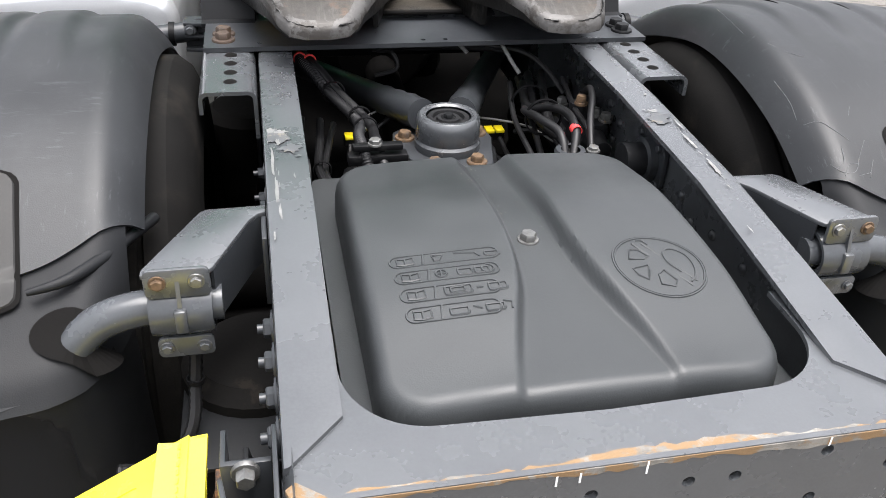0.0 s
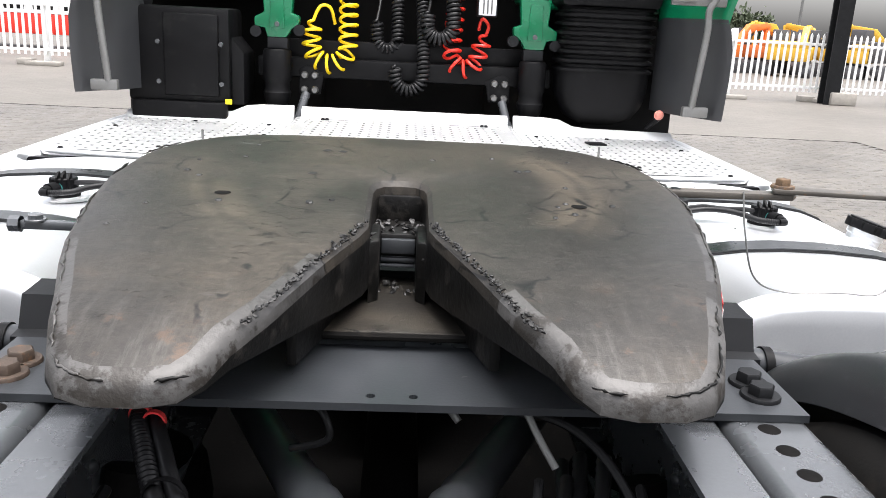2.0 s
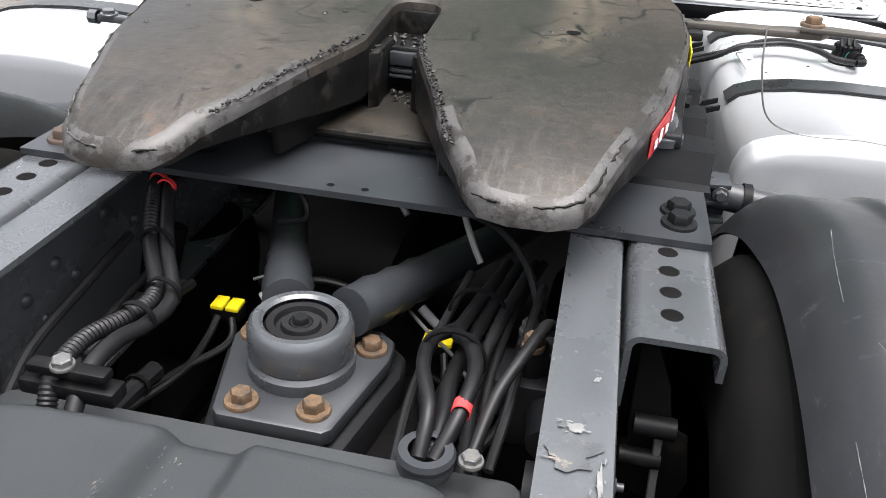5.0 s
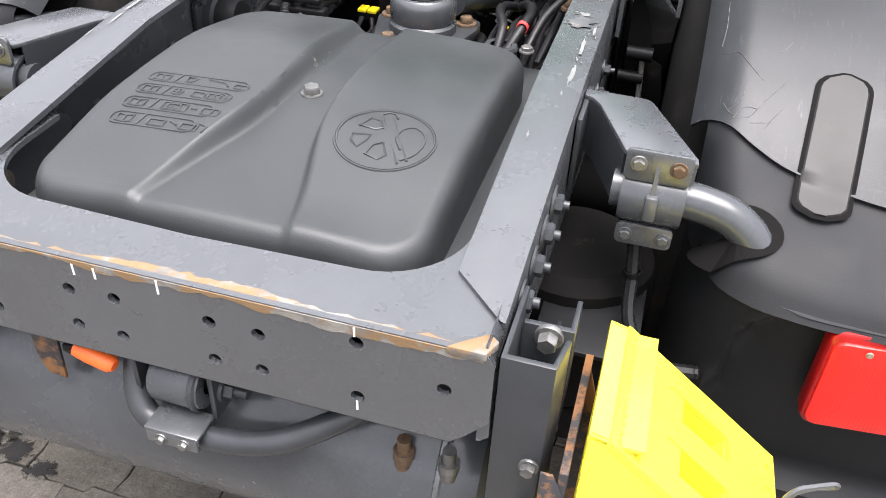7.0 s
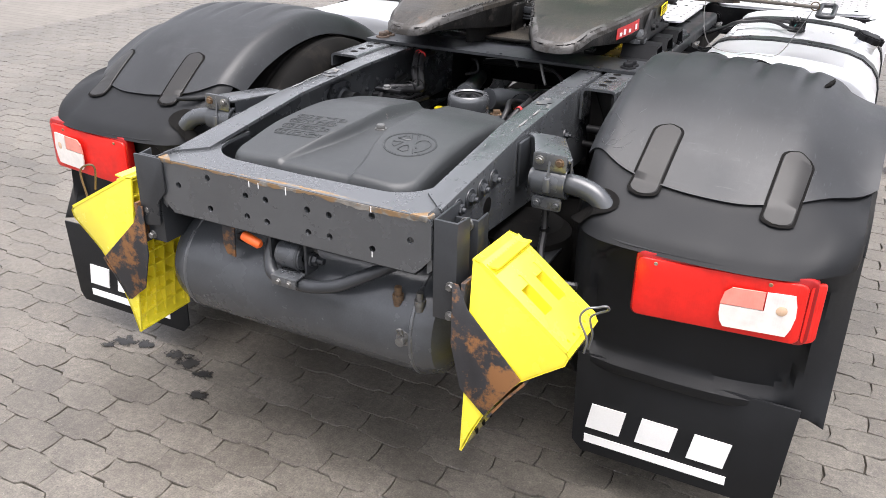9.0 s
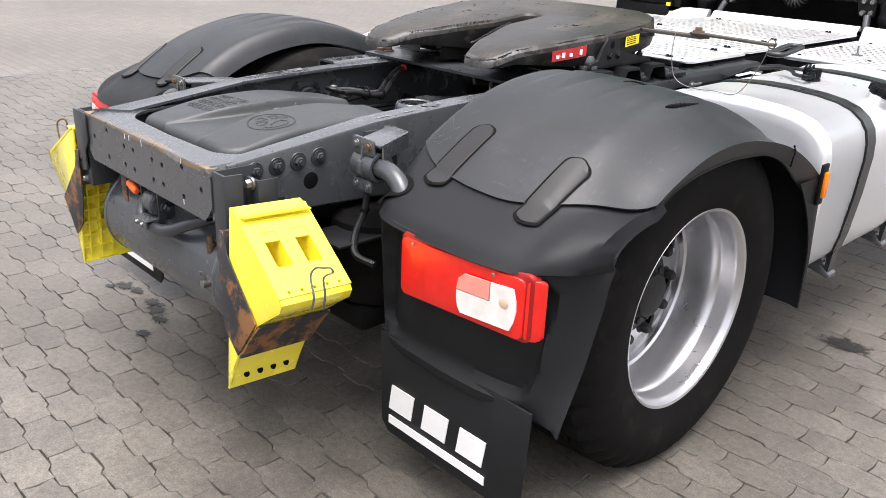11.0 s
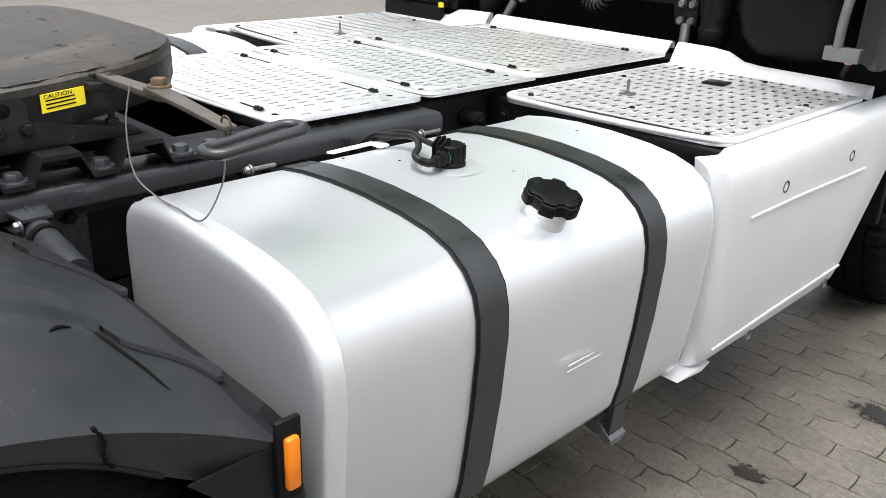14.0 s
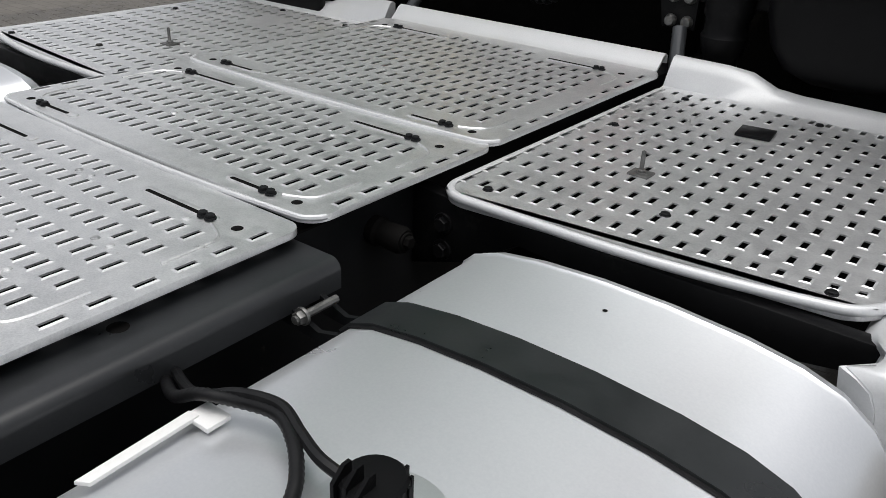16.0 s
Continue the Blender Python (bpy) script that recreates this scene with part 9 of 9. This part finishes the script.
def tree(x, y, h, seed):
    rnd = random.Random(seed)
    ob = thing("tree", "dark leafy tree far beyond the fence", "tree", "far trees", (x, y, 0))
    part("trunk", tube([(0, 0, 0), (0.1, 0, h * 0.3), (0, 0.1, h * 0.75)], [0.25, 0.18, 0.06], 8), BARK, ob)
    bm = bmesh.new()
    for k in range(900):
        a, b = rnd.uniform(0, 2 * math.pi), rnd.gauss(0, 1)
        q = rnd.random() ** 0.4
        c = Vector((math.cos(a) * q * h * 0.42, math.sin(a) * q * h * 0.42, h * 0.62 + h * 0.16 * b))
        if c.z < h * 0.25:
            continue
        sz = rnd.uniform(0.12, 0.35)
        m = Euler((rnd.uniform(0, 6), rnd.uniform(0, 6), rnd.uniform(0, 6))).to_matrix()
        bm.faces.new([bm.verts.new(c + m @ Vector(p) * sz) for p in ((-1, 0, 0), (0, -0.5, 0.1), (1, 0, 0), (0, 0.5, 0.1))])
    part("crown", bm, LEAF, ob, "", 0)


for k, (x, y, h) in enumerate(((28.6, 78, 3.7), (30.4, 80, 3.9), (32.0, 78, 3.5))):
    tree(x, y, h, 40 + k)

# ---- stains on the paving ----
def stain(x, y, r, seed, mat=OIL):
    rnd = random.Random(seed)
    bm = bmesh.new()
    n, wide = 22, rnd.uniform(1.2, 1.7)
    vs = [bm.verts.new((1.5 * r * wide * math.cos(2 * math.pi * k / n), 1.5 * r * math.sin(2 * math.pi * k / n), 0.0035)) for k in range(n)]
    bm.faces.new(vs)
    ob = part("oil_stain", bm, mat, None, "", 0)
    ob.location = (x, y, 0)
    tagged(ob, "dark oil drips soaked into the paving", "stain", "oil drips on the paving", "structure")


for k, (x, y, r) in enumerate(((-0.53, 0.08, 0.022), (-0.69, 0.21, 0.028), (-0.76, 0.225, 0.024), (-0.60, 0.18, 0.022), (-0.90, 0.225, 0.022), (-0.98, 0.21, 0.03), (-1.02, 0.16, 0.018), (-0.72, 0.24, 0.015), (1.25, 2.12, 0.05), (1.30, 3.0, 0.03), (1.45, 3.6, 0.05), (1.75, 3.1, 0.02), (0.52, -0.55, 0.03), (0.62, -0.50, 0.02))):
    stain(x, y, r, 60 + k)

# ---- paving blocks ----
def paver_outline(w, d):
    """One interlocking block with stepped long edges, centred."""
    a, q = 0.0080, 0.008
    low = [(-w / 2, a), (-w / 4 - q, a), (-w / 4 + q, -a), (w / 4 - q, -a), (w / 4 + q, a), (w / 2, a)]
    return [(x, -d / 2 + s) for x, s in low] + [(w / 2 + 0.006, 0.0)] + [(x, d / 2 - s) for x, s in low[::-1]] + [(-w / 2 + 0.006, 0.0)]


BW, BD = 0.2155, 0.106
OUT = paver_outline(BW - 0.0026, BD - 0.0030)


def paver_mesh(var):
    rnd = random.Random(var)
    bm = bmesh.new()
    jig = [(x + rnd.uniform(-0.0035, 0.0035), y + rnd.uniform(-0.0032, 0.0032)) for x, y in OUT]
    low = [bm.verts.new((x, y, -0.011)) for x, y in jig]
    mid = [bm.verts.new((x, y, -0.0025)) for x, y in jig]
    top = [bm.verts.new((x * 0.987, y * 0.978, 0.0 + rnd.uniform(-0.0008, 0.0008))) for x, y in jig]
    m = len(jig)
    for a, b in ((low, mid), (mid, top)):
        for i in range(m):
            bm.faces.new((a[i], a[(i + 1) % m], b[(i + 1) % m], b[i]))
    bm.faces.new(top)
    return bm


kinds = []
for var in range(5):
    me = bpy.data.meshes.new("paver")
    bm = paver_mesh(var)
    bm.to_mesh(me)
    bm.free()
    me.materials.append(PAVER)
    kinds.append(me)
geo = [(np.array([v.co[:] for v in me.vertices]), [tuple(p.vertices) for p in me.polygons]) for me in kinds]
rnd = random.Random(99)
verts, faces, total = [], [], 0
for j in range(int((PY1 - PY0) / BD)):
    y = PY0 + BD * (j + 0.5)
    for i in range(-1 if j % 2 else 0, int((PX1 - PX0) / BW)):
        x = PX0 + BW * (i + 0.5 + (0.5 if j % 2 else 0.0))
        if x > PX1 + 0.01:
            continue
        k = rnd.randrange(5)
        dz, tx, ty, rz = rnd.uniform(-0.0012, 0.0006), rnd.uniform(-0.008, 0.008), rnd.uniform(-0.008, 0.008), rnd.uniform(-0.012, 0.012)
        near = (-1.5 < x < 0.9 and -0.75 < y < 0.40) or (1.15 < x < 2.1 and 1.75 < y < 3.0)
        if near:
            ob = new("paver", kinds[k])
            ob.parent = ground
            ob.matrix_basis = Matrix.Translation((x, y, dz)) @ Euler((tx, ty, rz)).to_matrix().to_4x4()
        else:
            g, f = geo[k]
            q = g.copy()
            c, s_ = math.cos(rz), math.sin(rz)
            q = np.stack([g[:, 0] * c - g[:, 1] * s_ + x, g[:, 0] * s_ + g[:, 1] * c + y, g[:, 2] + dz + ty * g[:, 0] + tx * g[:, 1]], 1)
            verts.append(q)
            faces += [tuple(v + total for v in p) for p in f]
            total += len(g)
me = bpy.data.meshes.new("paver_field")
me.from_pydata(np.concatenate(verts).tolist(), [], faces)
me.materials.append(PAVER)
field_ob = tagged(new("paver_field", me), "grey interlocking concrete paving blocks", kind="stuff")
field_ob.parent = ground
